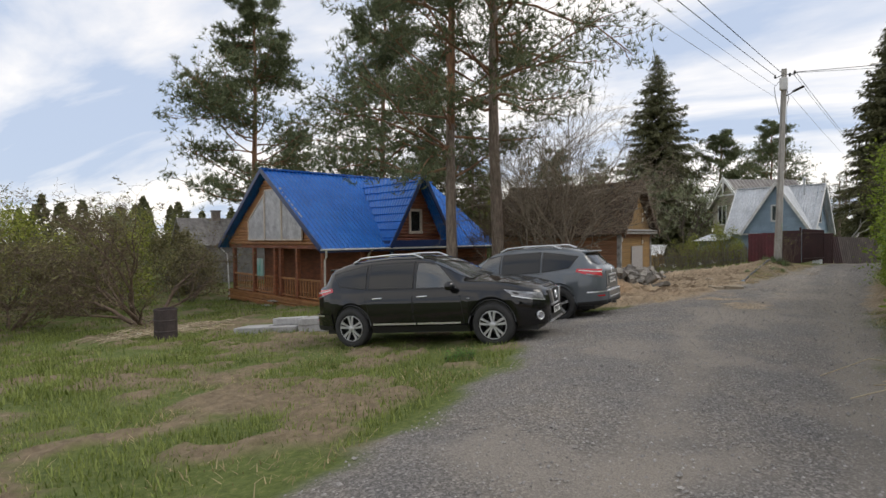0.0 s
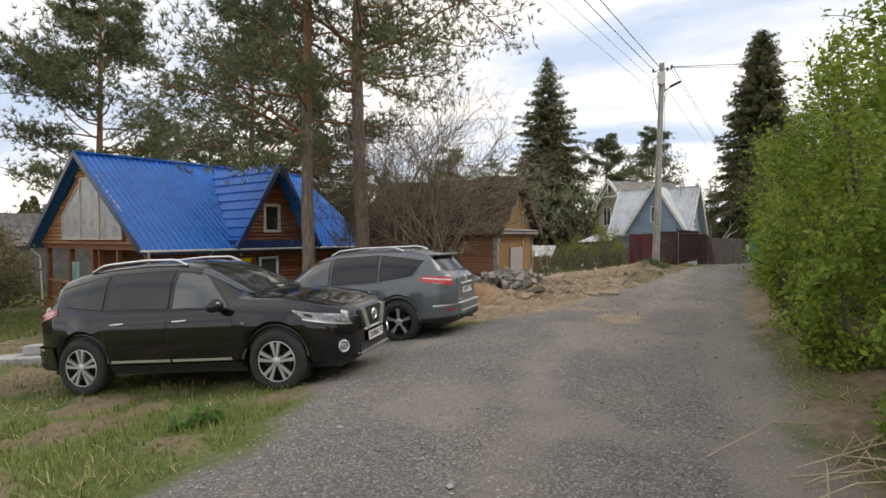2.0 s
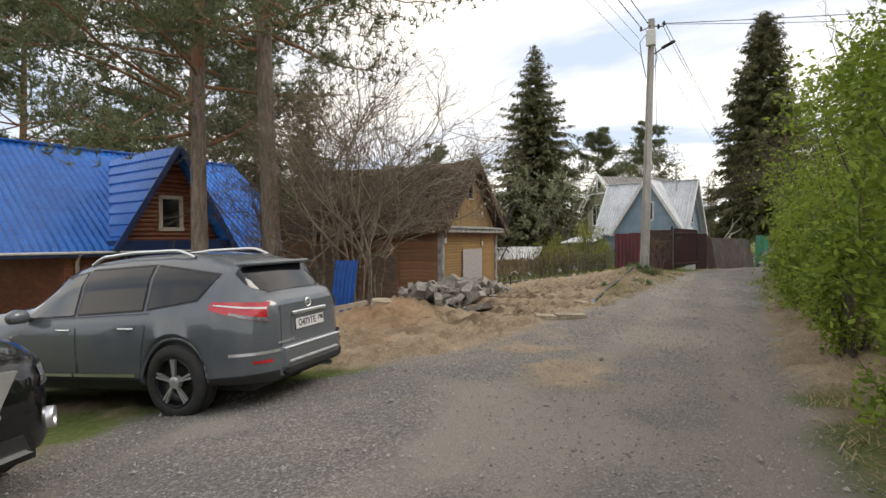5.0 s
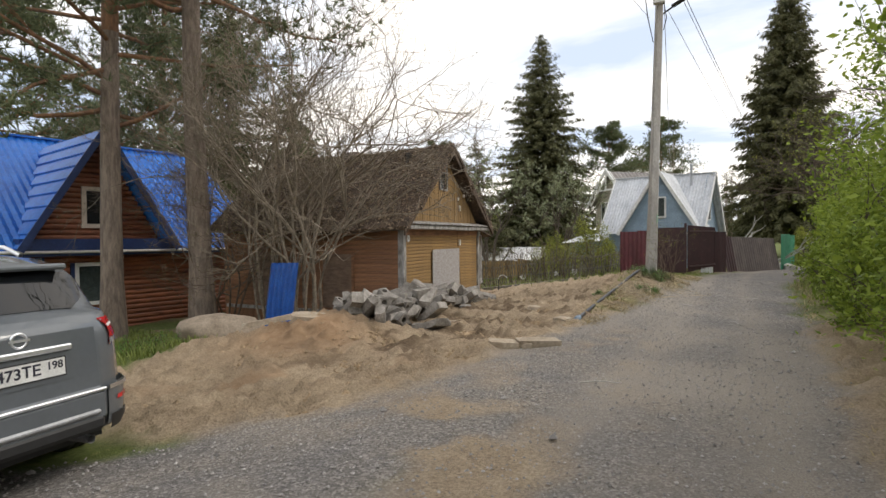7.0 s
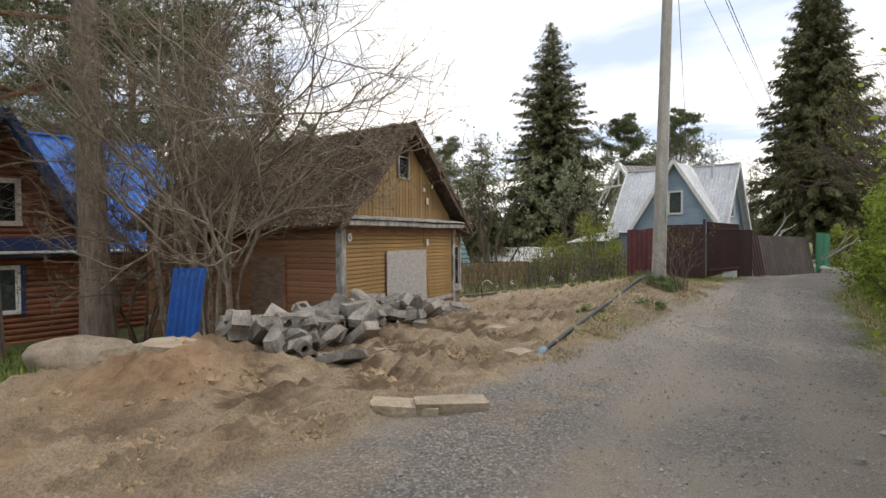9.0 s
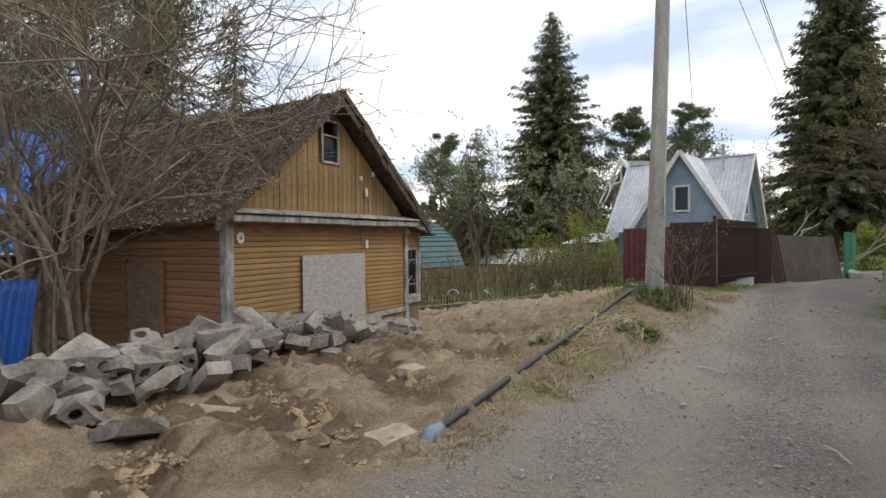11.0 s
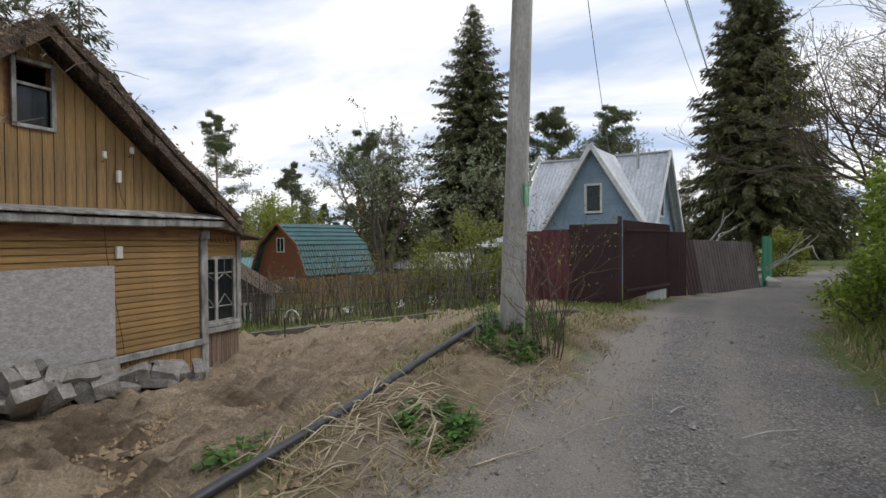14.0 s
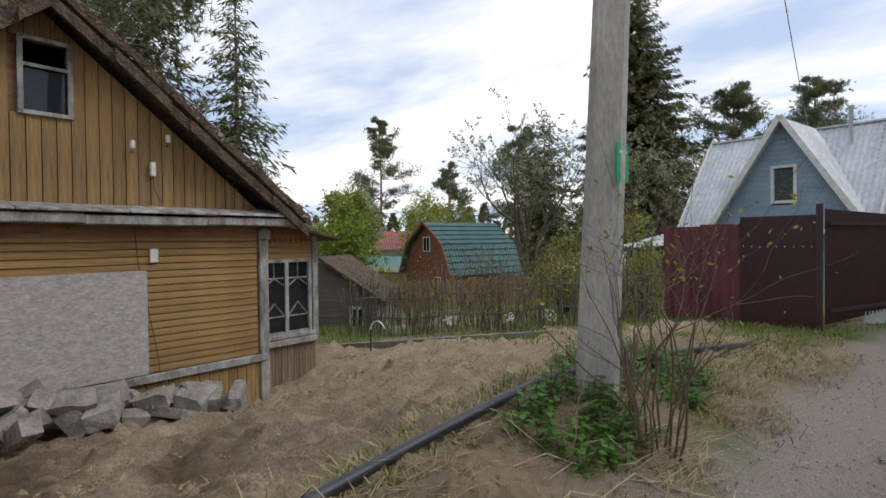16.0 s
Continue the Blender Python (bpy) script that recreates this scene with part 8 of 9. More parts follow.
for k in range(16):
    a = -9.0 + 0.36 * k + RS.uniform(-0.1, 0.1)
    b = 30.3 + 0.07 * k + RS.uniform(-0.3, 0.3)
    bare_shrub(a, b, G(a, b), RS.uniform(1.7, 2.5), 0.16, 9, "clump of bare brown raspberry canes", 170 + k, M_TWIG2, M_LEAF2 if k > 8 else M_BUD, 120, 0.025, 0.24, 1, 0.011, "shrub", "raspberry_canes", 2)
for k, (a, b, hh, rr, lf) in enumerate(((-30, 60, 6, 3, M_LEAF2), (-38, 66, 8, 3.4, M_LEAF2), (-44, 72, 10, 3.6, M_LEAF2), (-28, 46, 6.5, 2.6, M_LEAF2), (-25, 44, 5.2, 2.4, M_LEAF), (-33, 52, 7.5, 3, M_BLUSH), (-22, 75, 7, 3, M_LEAF2), (-16, 80, 7, 3, M_BUD), (-52, 66, 9, 4, M_LEAF2), (-62, 80, 9, 4, M_BUD), (-31, 40, 9.0, 2.4, M_BLUSH))):
    leafy_bush(a, b, -1.4, hh, rr, 3000, "birch and garden trees in thin young leaf", 200 + k, lf, 0.14, "tree", "birch_tree", "far garden trees", lobes=20)
# bush of thin stems by the pole, nettles and straw at its foot
bare_shrub(-0.98, 25.15, G(-0.98, 25.15) - 0.03, 1.75, 0.17, 18, "thin-stemmed bush sprouting beside the concrete pole", 221, M_TWIG2, M_LEAF2, 220, 0.016, 0.16, 2, 0.007, forks=2)


def nettles(x, y, r, n, label, seed, hh=0.3):
    RS.seed(seed)
    t = empty("nettle_clump", pose(x, y, G(x, y)), label, "plant", "nettles")
    st, lf = [], []
    for _ in range(n):
        a, d = RS.uniform(0, 6.28), r * math.sqrt(RS.uniform(0, 1))
        p = np.array((d * math.cos(a), d * math.sin(a) * 1.4, 0.0))
        p[2] = G(x + p[0], y + p[1]) - G(x, y)
        hk = hh * RS.uniform(0.4, 1.1)
        q = p + np.array((RS.normal() * 0.05, RS.normal() * 0.05, hk))
        st.append([(*p, 0.005), (*q, 0.003)])
        for s in np.linspace(0.25, 1, 4):
            c = p + (q - p) * s
            for b in RS.uniform(0, 6.28) + np.arange(3) * 2.1:
                dv = np.array((math.cos(b), math.sin(b), -0.15)) * 0.026 * RS.uniform(0.7, 1.5)
                wv = np.array((-math.sin(b), math.cos(b), 0.1)) * 0.014 * RS.uniform(0.8, 1.4)
                lf.append((c + dv, dv, wv))
    v, f = quads_at(*(np.array([q[i] for q in lf]) for i in range(3)))
    mesh_np("foliage", v, f, M_LEAF3, t)
    tube("stem_work", st, M_TWIG2, t, sides=3)


nettles(-1.3, 24.92, 0.3, 90, "dark green nettles at the foot of the pole", 231, 0.2)
nettles(-1.25, 23.05, 0.2, 60, "dark green nettles beside the pipe", 232, 0.12)
nettles(-2.2, 22.35, 0.16, 30, "small nettle tuft beside the pipe", 233, 0.12)
nettles(-1.5, 26.2, 0.5, 120, "low green weeds behind the pole", 234, 0.2)
nettles(-9.6, 17.8, 0.9, 160, "fresh weeds under the pine", 235, 0.3)
nettles(-4.5, 6.9, 0.2, 30, "small green weed tuft at the gravel edge", 236, 0.15)


def blades(name, n, area, h, material, label, seed, lean=0.5, width=0.004, keep=None, cat="grass"):
    """Grass: thin single blades, bent and uneven, scattered over an area of the plan."""
    rs = np.random.RandomState(seed)
    x = rs.uniform(area[0], area[1], n)
    y = rs.uniform(area[2], area[3], n)
    if keep is not None:
        k = rs.uniform(0, 1, n) < keep(x, y)
        x, y = x[k], y[k]
    n = len(x)
    z = land(x, y) - 0.01
    a = rs.uniform(0, 2 * np.pi, n)
    hh = h * rs.uniform(0.35, 1.25, n)
    b = np.stack((x, y, z), 1)
    dx = np.stack((np.cos(a), np.sin(a), np.zeros(n)), 1)
    wd = np.stack((-np.sin(a), np.cos(a), np.zeros(n)), 1) * (width * rs.uniform(0.7, 1.5, n))[:, None]
    tip = b + dx * (hh * lean * rs.uniform(0.2, 1.6, n))[:, None] + np.stack((0 * hh, 0 * hh, hh), 1)
    mid = b + (tip - b) * 0.5 + np.stack((0 * hh, 0 * hh, hh * 0.12), 1)
    V = np.stack((b - wd, b + wd, mid + wd * 0.8, tip, mid - wd * 0.8), 1).reshape(-1, 3)
    i = np.arange(n)[:, None] * 5
    F = np.concatenate((i + np.array([[0, 1, 2]]), i + np.array([[0, 2, 4]]), i + np.array([[4, 2, 3]])))
    o = mesh_np(name, V, F, material)
    tagged(o, label, cat, kind="stuff")


def patchy(s, k, lo, hi):
    def f(x, y):
        v = np.array([noise.noise((a * s, b * s, k)) for a, b in zip(x, y)])
        return sstep(lo, hi, v)
    return f


def lawn_keep(x, y):
    v = patchy(0.6, 2.0, -0.45, 0.25)(x, y)
    return v * (x < road_left(y) - 0.15) * (0.25 + 0.75 * np.clip((14.5 - y) / 3, 0, 1))


blades("lawn_grass", 70000, (-16, -2.6, 0.5, 10.5), 0.085, M_GRASS, "short patchy green lawn grass", 301, keep=lawn_keep, width=0.005)
blades("lawn_grass_far", 45000, (-30, -9, 2, 17), 0.15, M_GRASS, "rougher green grass down the slope", 302, keep=lambda x, y: patchy(0.35, 3.0, -0.3, 0.35)(x, y), width=0.009)
blades("dry_grass", 26000, (-16, -2.6, 0.5, 10), 0.06, M_DRY, "flattened straw-coloured dead grass", 303, lean=1.6, keep=lambda x, y: (x < road_left(y) - 0.1) * patchy(0.9, 7.0, -0.1, 0.5)(x, y), width=0.004)
blades("verge_grass", 26000, (-2.0, -0.35, 20.3, 31), 0.10, M_GRASS, "green verge grass between pipe and lane", 304, keep=lambda x, y: sstep(0.1, 0.5, road_left(y) - x) * patchy(1.1, 5.0, -0.2, 0.4)(x, y), width=0.005)
blades("verge_straw", 46000, (-2.2, -0.2, 19.3, 30), 0.08, M_DRY, "dead straw on the verge", 305, lean=2.2, keep=lambda x, y: sstep(0.0, 0.4, road_left(y) + 0.3 - x) * patchy(1.3, 6.0, -0.5, 0.2)(x, y), width=0.0035)
blades("garden_grass", 26000, (-16, -2.6, 27.6, 45), 0.16, M_GRASS, "fresh grass in the garden", 306, keep=lambda x, y: sstep(28.0, 29.2, y + 0.1 * x + 0.4) * patchy(0.7, 8.0, -0.5, 0.2)(x, y), width=0.009)
blades("gate_grass", 9000, (-2.6, 0.1, 27.5, 33.2), 0.09, M_GRASS, "short green grass before the gate", 307, keep=lambda x, y: sstep(0.0, 0.3, road_left(y) - x), width=0.006)
blades("hedge_litter", 9000, (0.75, 1.6, 5, 24), 0.05, M_DRY, "dry litter at the foot of the hedge", 308, lean=2.5, keep=lambda x, y: sstep(0.0, 0.2, x - road_right(y) + 0.1), width=0.004)
blades("roadside_grass", 11000, (1.5, 5.0, 24, 38), 0.2, M_GRASS, "long grass beside the far lane", 315, keep=lambda x, y: sstep(0.1, 0.6, x - road_right(y)), width=0.009)
blades("roadside_straw", 6000, (1.2, 4.0, 23, 36), 0.1, M_DRY, "dead grass beside the far lane", 316, lean=2.0, keep=lambda x, y: sstep(0.0, 0.3, x - road_right(y)), width=0.006)
blades("pine_grass", 7000, (-13.5, -8.2, 15.6, 19.5), 0.16, M_GRASS, "green grass under the pines", 309, width=0.008)

blades("sand_litter", 30000, (-8.0, -1.9, 14.3, 28.5), 0.035, M_DRY, "dead roots and straw strewn over the dug sand", 310, lean=3.0, keep=lambda x, y: (x < road_left(y) - 0.1) * patchy(0.8, 11.0, -0.25, 0.45)(x, y), width=0.003)


def stalks(name, x, y, n, length, label, seed, r=0.004, spread=0.35):
    """A loose heap of dry stalks lying across one another."""
    rs = np.random.RandomState(seed)
    P = []
    for _ in range(n):
        a = rs.normal(0.9, 0.55)
        cx, cy = x + rs.normal() * spread, y + rs.normal() * spread * 1.3
        L = length * rs.uniform(0.4, 1.1) / 2
        p, q = (cx - L * math.cos(a), cy - L * math.sin(a)), (cx + L * math.cos(a), cy + L * math.sin(a))
        lift = rs.uniform(0.02, 0.16)
        P.append([(*p, G(*p) + 0.012, r), ((p[0] + q[0]) / 2, (p[1] + q[1]) / 2, max(G(cx, cy), (G(*p) + G(*q)) / 2) + lift, r), (*q, G(*q) + 0.02, r * 0.5)])
    tagged(tube(name, P, mat("dry_stalks", (0.52, 0.44, 0.31), (0.34, 0.27, 0.17), 9, 0.9, bump=0.1, spread=0.2), sides=4), label, "dry stalks", kind="stuff")


stalks("straw_heap", -1.5, 23.0, 95, 0.65, "heap of bleached dry stalks beside the pipe", 311, 0.005, 0.22)
stalks("dry_stalks", 1.25, 7.4, 40, 1.3, "dry canes lying under the hedge", 312, 0.006, 0.35)
stalks("dry_stalks", -0.8, 24.3, 50, 0.5, "dry stems on the bank below the pole", 313, 0.003, 0.35)
stalks("brush_heap", -16.4, 8.8, 120, 1.4, "heap of cut brushwood beside the barrel", 314, 0.012, 0.7)
for k, (a, b, L, rz) in enumerate(((0.35, 20.4, 0.3, 110), (0.55, 24.2, 0.5, 40), (-0.35, 22.4, 0.35, 160), (0.1, 24.6, 0.25, 60), (-1.2, 15.9, 0.4, 20))):
    c, s = math.cos(radians(rz)), math.sin(radians(rz))
    tagged(tube("stick", [[(a, b, G(a, b) + 0.012, 0.006), (a + c * L * 0.5, b + s * L * 0.5 + 0.03, G(a, b) + 0.02, 0.006), (a + c * L, b + s * L, G(a, b) + 0.012, 0.004)]], M_DEAD, sides=5), "dry stick lying on the gravel", "stick", "sticks")


def pebbles(name, n, area, size, material, label, seed, keep):
    rs = np.random.RandomState(seed)
    x, y = rs.uniform(area[0], area[1], n), rs.uniform(area[2], area[3], n)
    k = rs.uniform(0, 1, n) < keep(x, y)
    x, y = x[k], y[k]
    n = len(x)
    s = size * rs.uniform(0.4, 1.0, n) ** 1.5 * 1.6
    base = np.array(((1, 0, 0.1), (0.2, 0.9, 0), (-0.9, 0.3, 0.05), (-0.3, -0.8, 0), (0.1, 0.1, 0.75), (0, 0, -0.5)), float)
    fc = np.array(((0, 1, 4), (1, 2, 4), (2, 3, 4), (3, 0, 4), (1, 0, 5), (2, 1, 5), (3, 2, 5), (0, 3, 5)))
    a = rs.uniform(0, 6.28, n)
    c, si = np.cos(a), np.sin(a)
    B = base[None] * rs.uniform(0.6, 1.2, (n, 6, 3))
    X = (B[:, :, 0] * c[:, None] - B[:, :, 1] * si[:, None]) * s[:, None] + x[:, None]
    Y = (B[:, :, 0] * si[:, None] + B[:, :, 1] * c[:, None]) * s[:, None] + y[:, None]
    Z = B[:, :, 2] * s[:, None] + land(x, y)[:, None] + 0.006
    F = (fc[None] + (np.arange(n) * 6)[:, None, None]).reshape(-1, 3)
    tagged(mesh_np(name, np.stack((X, Y, Z), -1).reshape(-1, 3), F, material), label, "gravel", kind="stuff")


M_PEB = mat("gravel_stone", (0.36, 0.34, 0.32), (0.23, 0.217, 0.205), 10, 0.9, bump=0.2, spread=0.3)
M_PEBS = mat("sandy_clod", (0.36, 0.265, 0.165), (0.24, 0.17, 0.1), 10, 1.0, bump=0.4, spread=0.3)
on_road = lambda x, y: ((x > road_left(y)) & (x < road_right(y) + 0.1)) * 1.0
pebbles("gravel_stones", 42000, (-5.5, 2.2, 1.2, 30), 0.011, M_PEB, "loose grey gravel on the lane", 401, on_road)
pebbles("large_gravel_stones", 380, (-5.5, 2.2, 1.5, 30), 0.026, M_PEB, "larger loose stones on the lane", 402, on_road)
pebbles("sand_clods", 42000, (-8.0, -1.6, 13.8, 29), 0.022, M_PEBS, "clods of dug-up sand", 403, lambda x, y: ((x < road_left(y) - 0.1) & (y > 14.2)) * patchy(1.0, 4.0, -0.9, 0.3)(x, y))
pebbles("large_sand_clods", 900, (-7.0, -2.3, 14.5, 28), 0.06, M_PEBS, "large clods of dug-up sand", 404, lambda x, y: (x < road_left(y) - 0.3) * 1.0)

# ---- buildings and things farther off ----
M_TEAL = mat("teal_metal_tile", (0.075, 0.16, 0.155), (0.05, 0.115, 0.115), 1.5, 0.4, bump=0.05)
M_TEAL2 = mat("turquoise_sheet", (0.16, 0.33, 0.32), (0.11, 0.25, 0.25), 1.5, 0.5, bump=0.05)
M_REDW = mat("red_brown_siding", (0.33, 0.115, 0.06), (0.23, 0.08, 0.045), 3, 0.7, bump=0.15, stretch=(1, 1, 4))
M_WHITER = mat("white_sheet_roof", (0.72, 0.72, 0.70), (0.5, 0.5, 0.49), 1.2, 0.6, bump=0.05)
M_GREYR = mat("old_grey_slate_sheet", (0.30, 0.28, 0.26), (0.19, 0.175, 0.16), 2, 0.9, bump=0.2)
M_PLANK = mat("fresh_yellow_plank", (0.42, 0.29, 0.13), (0.27, 0.18, 0.085), 4, 0.85, bump=0.3, stretch=(3, 3, 0.4), spread=0.2)
M_TAN = mat("tan_plaster", (0.40, 0.36, 0.29), (0.3, 0.27, 0.21), 2, 0.85, bump=0.1)
M_OLDWOOD = mat("silver_old_board", (0.24, 0.22, 0.19), (0.12, 0.11, 0.095), 4, 0.95, bump=0.4, stretch=(0.6, 0.6, 4), spread=0.15)


def small_window(parent, x, y0, y1, z0, z1, axis="x", out=0.03):
    """A framed pane lying in a wall across x (or across y)."""
    w = empty("window")
    w.parent = parent
    def bx(a0, a1, b0, b1, d0, d1):
        return (x + d0, a0, b0, x + d1, a1, b1) if axis == "x" else (a0, x + d0, b0, a1, x + d1, b1)
    t = 0.07
    boxes("window_frame", [bx(y0 - t, y0, z0 - t, z1 + t, -out, out), bx(y1, y1 + t, z0 - t, z1 + t, -out, out), bx(y0, y1, z1, z1 + t, -out, out), bx(y0, y1, z0 - t, z0, -out, out), bx((y0 + y1) / 2 - 0.025, (y0 + y1) / 2 + 0.025, z0, z1, -out, out * 0.8)], M_WHITEP, w)
    boxes("pane", [bx(y0, y1, z0, z1, -0.012, 0.012)], M_GLASS, w)


def gambrel_house():
    """Ridge along local y; the gable at y = 0 looks back to the lane."""
    h = empty("red_house", pose(-22.15, 47.6, 0, 0, 0, -13), "red-brown house under a teal gambrel metal roof", "house")
    L, hw, zg, ze, zk, zr, kk = 5.8, 2.5, -2.2, -0.62, 1.15, 2.5, 1.8
    bm = bmesh.new()
    prism(bm, [(-hw + 0.2, zg), (hw - 0.2, zg), (hw - 0.2, ze), (kk - 0.12, zk - 0.1), (0, zr - 0.12), (-kk + 0.12, zk - 0.1), (-hw + 0.2, ze)], 0.15, L - 0.15, "y")
    part("wall", bm, M_REDW, h)
    for s in (-1, 1):
        for nm, (a, za), (b, zb) in (("lower_roof", (hw + 0.15, ze - 0.1), (kk, zk)), ("upper_roof", (kk + 0.05, zk - 0.02), (0, zr))):
            p = [(s * a, -0.15, za), (s * a, L + 0.15, za), (s * b, L + 0.15, zb), (s * b, -0.15, zb)]
            if s < 0:
                p = [p[1], p[0], p[3], p[2]]
            roof_sheet(nm, *p, M_TEAL, h, waves=28, depth=0.025, rows=5)
            strip("verge_board", (s * a, -0.17, za), (s * b, -0.17, zb), 0.05, 0.16, M_REDW, h)
    small_window(h, 0.13, -0.3, 0.3, 0.75, 1.55, "y")
    small_window(h, 0.13, 0.9, 1.35, -1.7, -0.9, "y")
    small_window(h, hw - 0.19, 1.6, 2.2, -1.75, -0.95, "x")
    small_window(h, hw - 0.19, 3.9, 4.5, -1.75, -0.95, "x")
    boxes("veranda_roof", [(hw - 0.3, 3.4, -0.85, hw + 1.2, L + 0.2, -0.75)], M_TEAL, h)


gambrel_house()


def plain_house(m, label, L, hw, zg, ze, zr, wall, roof, waves=20, chimney=False, windows=(), rows=0):
    """A gabled house; the ridge runs along local y and the gable at y = 0 faces the viewer."""
    h = empty("garden_house", m, label, "house")
    bm = bmesh.new()
    prism(bm, [(-hw + 0.2, zg), (hw - 0.2, zg), (hw - 0.2, ze), (0, zr - 0.15), (-hw + 0.2, ze)], 0.15, L - 0.15, "y")
    part("wall", bm, wall, h)
    for s in (-1, 1):
        p = [(s * hw, -0.2, ze - 0.15), (s * hw, L + 0.2, ze - 0.15), (0, L + 0.2, zr), (0, -0.2, zr)]
        if s < 0:
            p = [p[1], p[0], p[3], p[2]]
        roof_sheet("roof_slope", *p, roof, h, waves=waves, depth=0.025, rows=rows)
        strip("verge_board", (s * hw, -0.22, ze - 0.17), (0, -0.22, zr), 0.05, 0.15, M_WHITEP if wall is M_TAN else wall, h)
    if chimney:
        boxes("chimney", [(-0.3, L * 0.3, zr - 0.5, 0.3, L * 0.3 + 0.6, zr + 0.55)], M_BRICK, h)
        boxes("chimney_cap", [(-0.36, L * 0.3 - 0.06, zr + 0.55, 0.36, L * 0.3 + 0.66, zr + 0.65)], M_GREYR, h)
    for wdw in windows:
        small_window(h, 0.13, *wdw, "y", 0.05)
    return h


plain_house(pose(-41.5, 23.5, 0, 0, 0, -20), "old grey house with a slate roof beyond the thicket", 8, 3.2, -2.4, 1.2, 3.2, M_GREYR, M_GREYR, chimney=True, windows=((-0.5, 0.4, 0.3, 1.2), (-1.8, -1.0, -1.2, -0.2)))
th = plain_house(pose(-6.6, 53.5, 0, 0, 0, -50), "two-storey house with white gable trusses behind the trees", 6, 2.7, -1.0, 4.0, 6.3, M_TAN, M_GREYR, windows=((-1.6, -0.5, 2.4, 4.0), (0.4, 1.5, 2.4, 4.0), (-1.6, -0.5, 0.2, 1.5)))
for s in (-1, 1):
    strip("truss_beam", (s * 2.85, -0.5, 3.75), (0, -0.5, 6.42), 0.1, 0.2, M_WHITEP, th)
strip("truss_beam", (-1.6, -0.5, 4.9), (1.6, -0.5, 4.9), 0.08, 0.12, M_WHITEP, th)
strip("truss_post", (0, -0.5, 4.9), (0, -0.5, 6.3), 0.08, 0.1, M_WHITEP, th)
plain_house(pose(-33.5, 52.5, 0, 0, 0, -60), "small shed with a turquoise sheet roof", 4.6, 2.0, -2.4, -0.9, 0.1, M_PLANK, M_TEAL2)
plain_house(pose(-52, 71, 0, 0, 0, -40), "far house with a faded red roof", 6, 3, -2.2, 0.4, 2.6, M_TAN, mat("faded_red_roof", (0.4, 0.14, 0.12), None, 2, 0.6))
plain_house(pose(-56, 72, 0, 0, 0, -40), "far low shed with a bright blue roof", 5, 2.2, -2.2, -0.3, 0.7, M_TAN, M_BLUE)


def low_sheds():
    h = empty("long_shed", None, "long low shed with white and grey sheet roofs", "shed")
    segs = ((-22.6, -19.2, M_GREYR), (-19.1, -16.4, M_WHITER), (-16.2, -12.8, M_WHITER))
    for i, (a, b, m) in enumerate(segs):
        roof_sheet("roof_sheet", (a, 56.4, -0.7), (b, 56.4, -0.7), (b, 58.6, 0.38 + 0.05 * i), (a, 58.6, 0.38 + 0.05 * i), m, h, waves=14, depth=0.03)
        boxes("wall", [(a + 0.1, 56.7, -1.9, b - 0.1, 58.3, -0.7)], M_REDW if i == 0 else M_OLDWOOD, h)


low_sheds()


def old_shed():
    rng = random.Random(8)
    h = empty("garden_shed", pose(-10.4, 31.2, 0, 0, 0, 32), "silvery weathered garden shed with a small white window", "shed")
    boxes("wall", [(-1.3, 0.03, -1.5, 0.75, 0.12, 0.05), (0.66, 0.12, -1.5, 0.75, 2.2, 0.05), (-1.3, 0.12, -1.5, -1.2, 2.2, 0.4)], M_OLDWOOD, h)
    bm = bmesh.new()
    prism(bm, [(-1.3, 0.05), (0.75, 0.05), (-0.6, 0.85), (-1.3, 0.85)], 0.04, 0.12, "y")
    part("gable", bm, M_OLDWOOD, h)
    z = -1.2
    while z < 0.75:
        w = 0.75 if z < 0 else 0.75 - (z + 0.05) * 1.7
        piece("board", "os%d" % int(w * 20), (w + 1.3, 0.03, 0.12), M_OLDWOOD, h, pose((w - 1.3) / 2, 0.02, z, rng.uniform(-2, 2), rng.uniform(-0.6, 0.6), 0))
        z += 0.128
    strip("roof", (0.95, 1.1, -0.1), (-0.7, 1.1, 0.98), 2.6, 0.06, M_OLDROOF, h)
    small_window(h, 0.0, 0.12, 0.36, -0.72, -0.3, "y")


old_shed()


def plank_fence(label, p0, p1, hh, n, material, seed, below=0.1):
    rng = random.Random(seed)
    f = empty("plank_fence", None, label, "fence")
    p0, p1 = Vector(p0), Vector(p1)
    ang = math.degrees(math.atan2(p1.y - p0.y, p1.x - p0.x))
    ln = (p1 - p0).length
    for i in range(n):
        p = p0.lerp(p1, (i + 0.5) / n)
        z = G(p.x, p.y) + hh / 2 - below
        piece("plank", label + str(i % 3), (ln / n * (0.8 + 0.06 * (i % 3)), 0.025, hh), material, f, pose(p.x, p.y, z + rng.uniform(-0.04, 0.05), rng.uniform(-1, 1), rng.uniform(-1.5, 1.5), ang))
    for k in (0.3, 0.72):
        a, b = (p0.x, p0.y, G(*p0) + hh * k), (p1.x, p1.y, G(*p1) + hh * k)
        strip("rail", (a[0], a[1] + 0.04, a[2]), (b[0], b[1] + 0.04, b[2]), 0.04, 0.09, material, f)
    return f


plank_fence("yellowish wooden plank fence across the garden", (-15.5, 34.6), (-8.4, 37.8), 1.05, 46, M_PLANK, 3)
plank_fence("old brown plank fence behind the raspberries", (-8.4, 37.9), (-3.2, 36.6), 1.0, 34, M_OLDWOOD, 4)


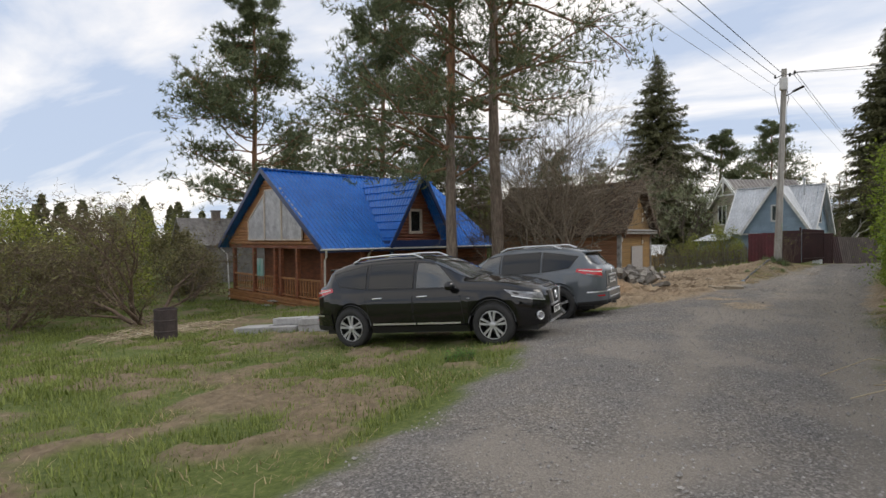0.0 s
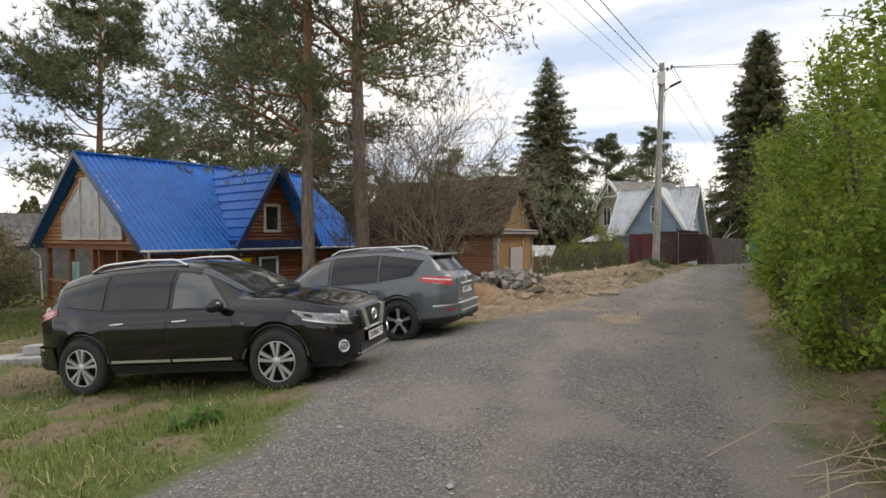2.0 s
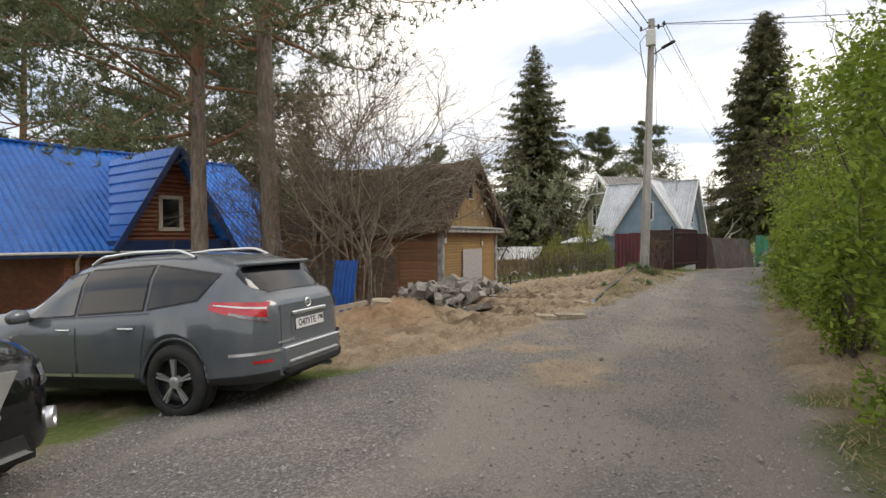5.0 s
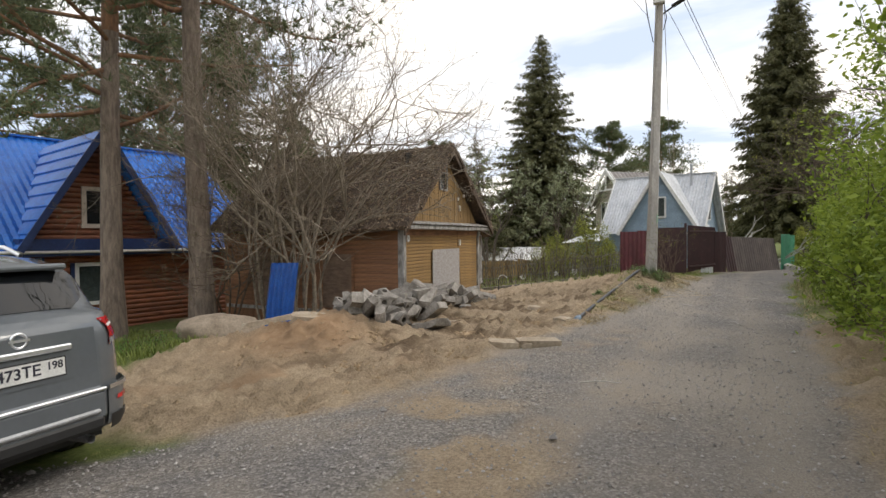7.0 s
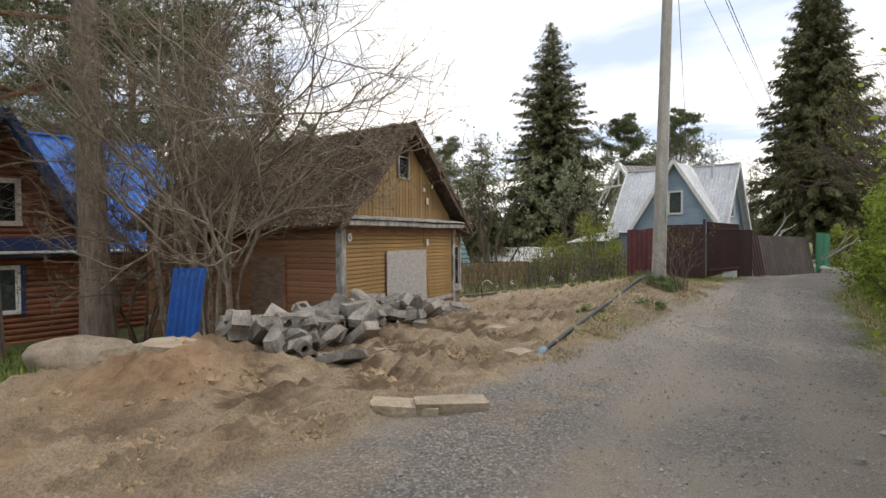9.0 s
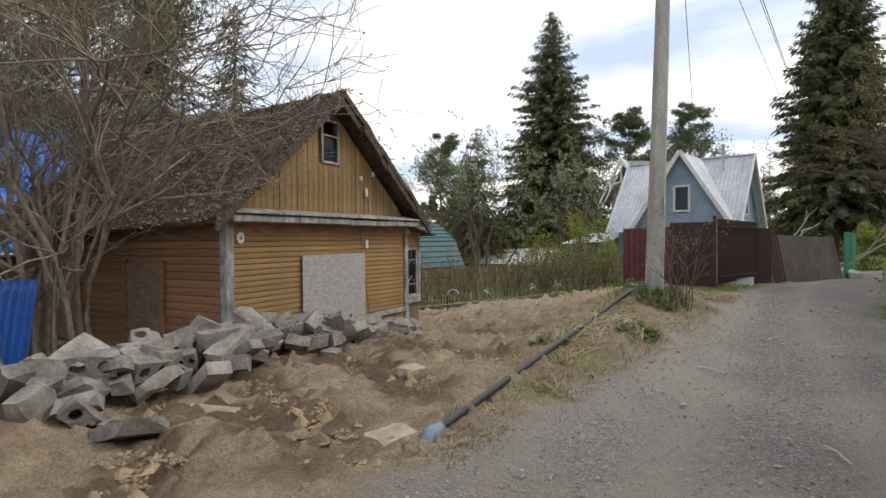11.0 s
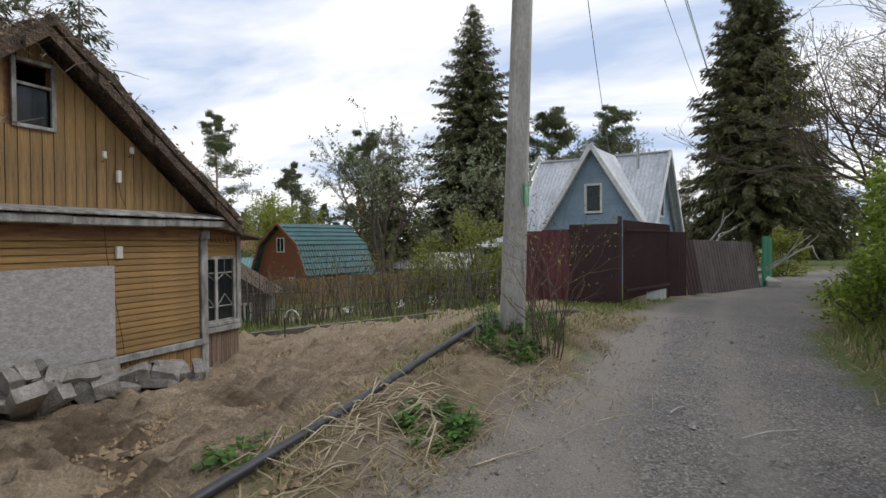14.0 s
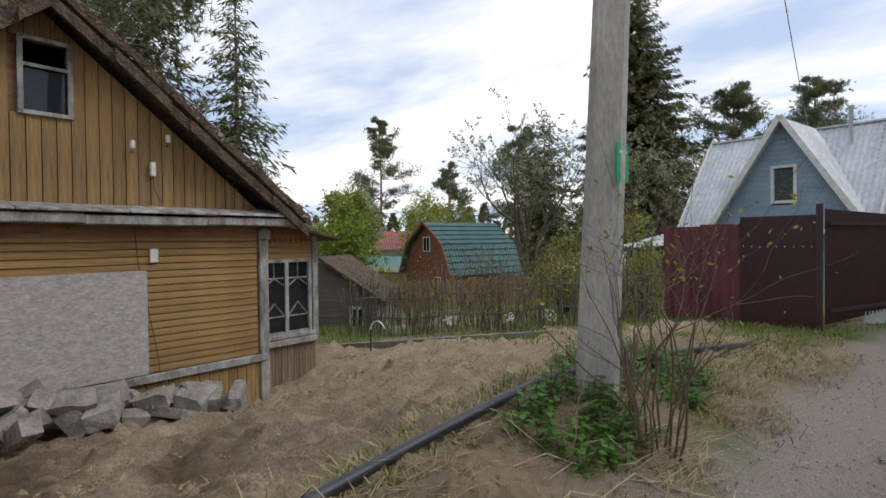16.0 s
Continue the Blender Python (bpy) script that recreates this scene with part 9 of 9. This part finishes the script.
def wattle():
    rng = random.Random(6)
    f = empty("stick_fence", None, "rough fence of thin weathered sticks along the garden", "fence")
    for i in range(74):
        s = i / 73
        x, y = -8.9 + 5.9 * s, 30.0 + 1.35 * s
        hh = rng.uniform(0.75, 1.35)
        z = G(x, y)
        a, b = rng.gauss(0, 0.06), rng.gauss(0, 0.05)
        tube("stick", [[(x, y, z - 0.05, 0.014), (x + a * 0.5, y + b * 0.5, z + hh * 0.5, 0.013), (x + a, y + b, z + hh, 0.009)]], M_OLDWOOD, f, sides=5)
    for k in (0.35, 0.75):
        tube("rail", [[(-8.9 + 5.9 * s, 30.03 + 1.35 * s, G(-8.9 + 5.9 * s, 30 + 1.35 * s) + k + 0.03 * math.sin(s * 20), 0.016) for s in np.linspace(0, 1, 12)]], M_OLDWOOD, f, sides=5)


wattle()
for k, (a, b, c, d) in enumerate(((-7.6, 28.6, -5.6, 29.4), (-5.5, 29.45, -4.0, 29.7))):
    o = strip("garden_beam", (a, b, G(a, b) + 0.05), (c, d, G(c, d) + 0.05), 0.14, 0.1, M_OLDWOOD, None)
    tagged(o, "weathered beam edging the garden bed", "beam", "garden edging")
hp = (-6.55, 28.35)
hoop = [(hp[0] + 0.16 * math.cos(t) + 0.16, hp[1], G(*hp) + 0.42 + 0.15 * math.sin(t), 0.012) for t in np.linspace(math.pi, 0.3, 12)]
sp = empty("garden_hoop", None, "thin garden stake with a white plastic hoop", "garden hoop")
tube("hoop", [hoop], M_WHITEP, sp, sides=6)
tube("stake", [[(hp[0], hp[1], G(*hp) - 0.05, 0.012), (hp[0], hp[1], G(*hp) + 0.42, 0.012)]], M_TRIMB, sp, sides=6)
for k, (a, b) in enumerate(((-5.0, 30.1), (-6.2, 30.0), (-4.4, 30.4))):
    RS.seed(500 + k)
    v, f = leaf_cloud(np.array((a, b, G(a, b) + 0.28)) + RS.normal(size=(26, 3)) * 0.05, 0.03)
    tagged(mesh_np("white_flowers", v, f, M_WHITEP), "small tuft of white spring flowers by the fence", "flowers", "flowers")


def barrel():
    b = empty("steel_barrel", pose(-14.42, 7.72, -1.16), "rusty dark brown steel barrel standing in the grass", "barrel")
    m = mat("rusty_brown_steel", (0.06, 0.042, 0.04), (0.035, 0.025, 0.024), 6, 0.7, bump=0.3)
    prof = [(0.0, 0.0), (0.285, 0.0), (0.295, 0.01), (0.285, 0.03)]
    for z in (0.29, 0.58):
        prof += [(0.285, z - 0.02), (0.3, z), (0.285, z + 0.02)]
    prof += [(0.285, 0.85), (0.297, 0.865), (0.285, 0.88), (0.275, 0.87), (0.272, 0.6)]
    V, F = lathe(prof, 32)
    V = np.stack((V[:, 0], -V[:, 2], V[:, 1]), 1)
    mesh_np("drum", V, F, m, b, smooth=False)
    V, F = lathe([(0.0, 0.6), (0.272, 0.6)], 24)
    mesh_np("contents", np.stack((V[:, 0], -V[:, 2], V[:, 1]), 1), F, M_DARK, b)


barrel()


def kerb_stack():
    rng = random.Random(12)
    mk = mat("cast_kerb_concrete", (0.42, 0.41, 0.40), (0.3, 0.29, 0.28), 5, 0.9, bump=0.3, spread=0.12)
    d = Vector((3.7, 1.15)).normalized()
    ang = math.degrees(math.atan2(d.y, d.x))
    for row in range(2):
        for col in range(2):
            for k in range(4):
                if row == 1 and (k == 0 or (col == 0 and k == 1)):
                    continue
                p = Vector((-12.4, 8.95)) + d * (k * 0.98) + Vector((-d.y, d.x)) * (col * 0.32)
                bm = bmesh.new()
                box(bm, -0.47, -0.14, -0.09, 0.47, 0.14, 0.09, bevel=0.015)
                o = part("kerb_stone", bm, mk)
                o.matrix_world = pose(p.x, p.y, G(p.x, p.y) + 0.08 + row * 0.185, rng.uniform(-2, 2), math.degrees(math.atan(-0.085)), ang + rng.uniform(-4, 4))
                tagged(o, "grey concrete kerb stone stacked beside the car", "kerb stone", "stacked kerb stones")


kerb_stack()
# washing and tools glimpsed on the porch
tm = mat("striped_towel", (0.5, 0.5, 0.48), (0.1, 0.3, 0.25), 3, 0.9, stretch=(1, 6, 0.2), bump=0.2)
bm = bmesh.new()
for i in range(8):
    box(bm, -22.55 + 0.075 * i, 16.62 - 0.016 * i + 0.02 * (i % 2), -0.25, -22.47 + 0.075 * i, 16.64 - 0.016 * i + 0.02 * (i % 2), 0.6)
tagged(part("towel", bm, tm), "striped green and white towel hanging on the porch", "towel")
tagged(boxes("white_pail", [(-16.75, 8.05, -1.32, -16.5, 8.3, -1.2)], M_WHITEP, bevel=0.05), "small white plastic tub lying in the grass", "tub")
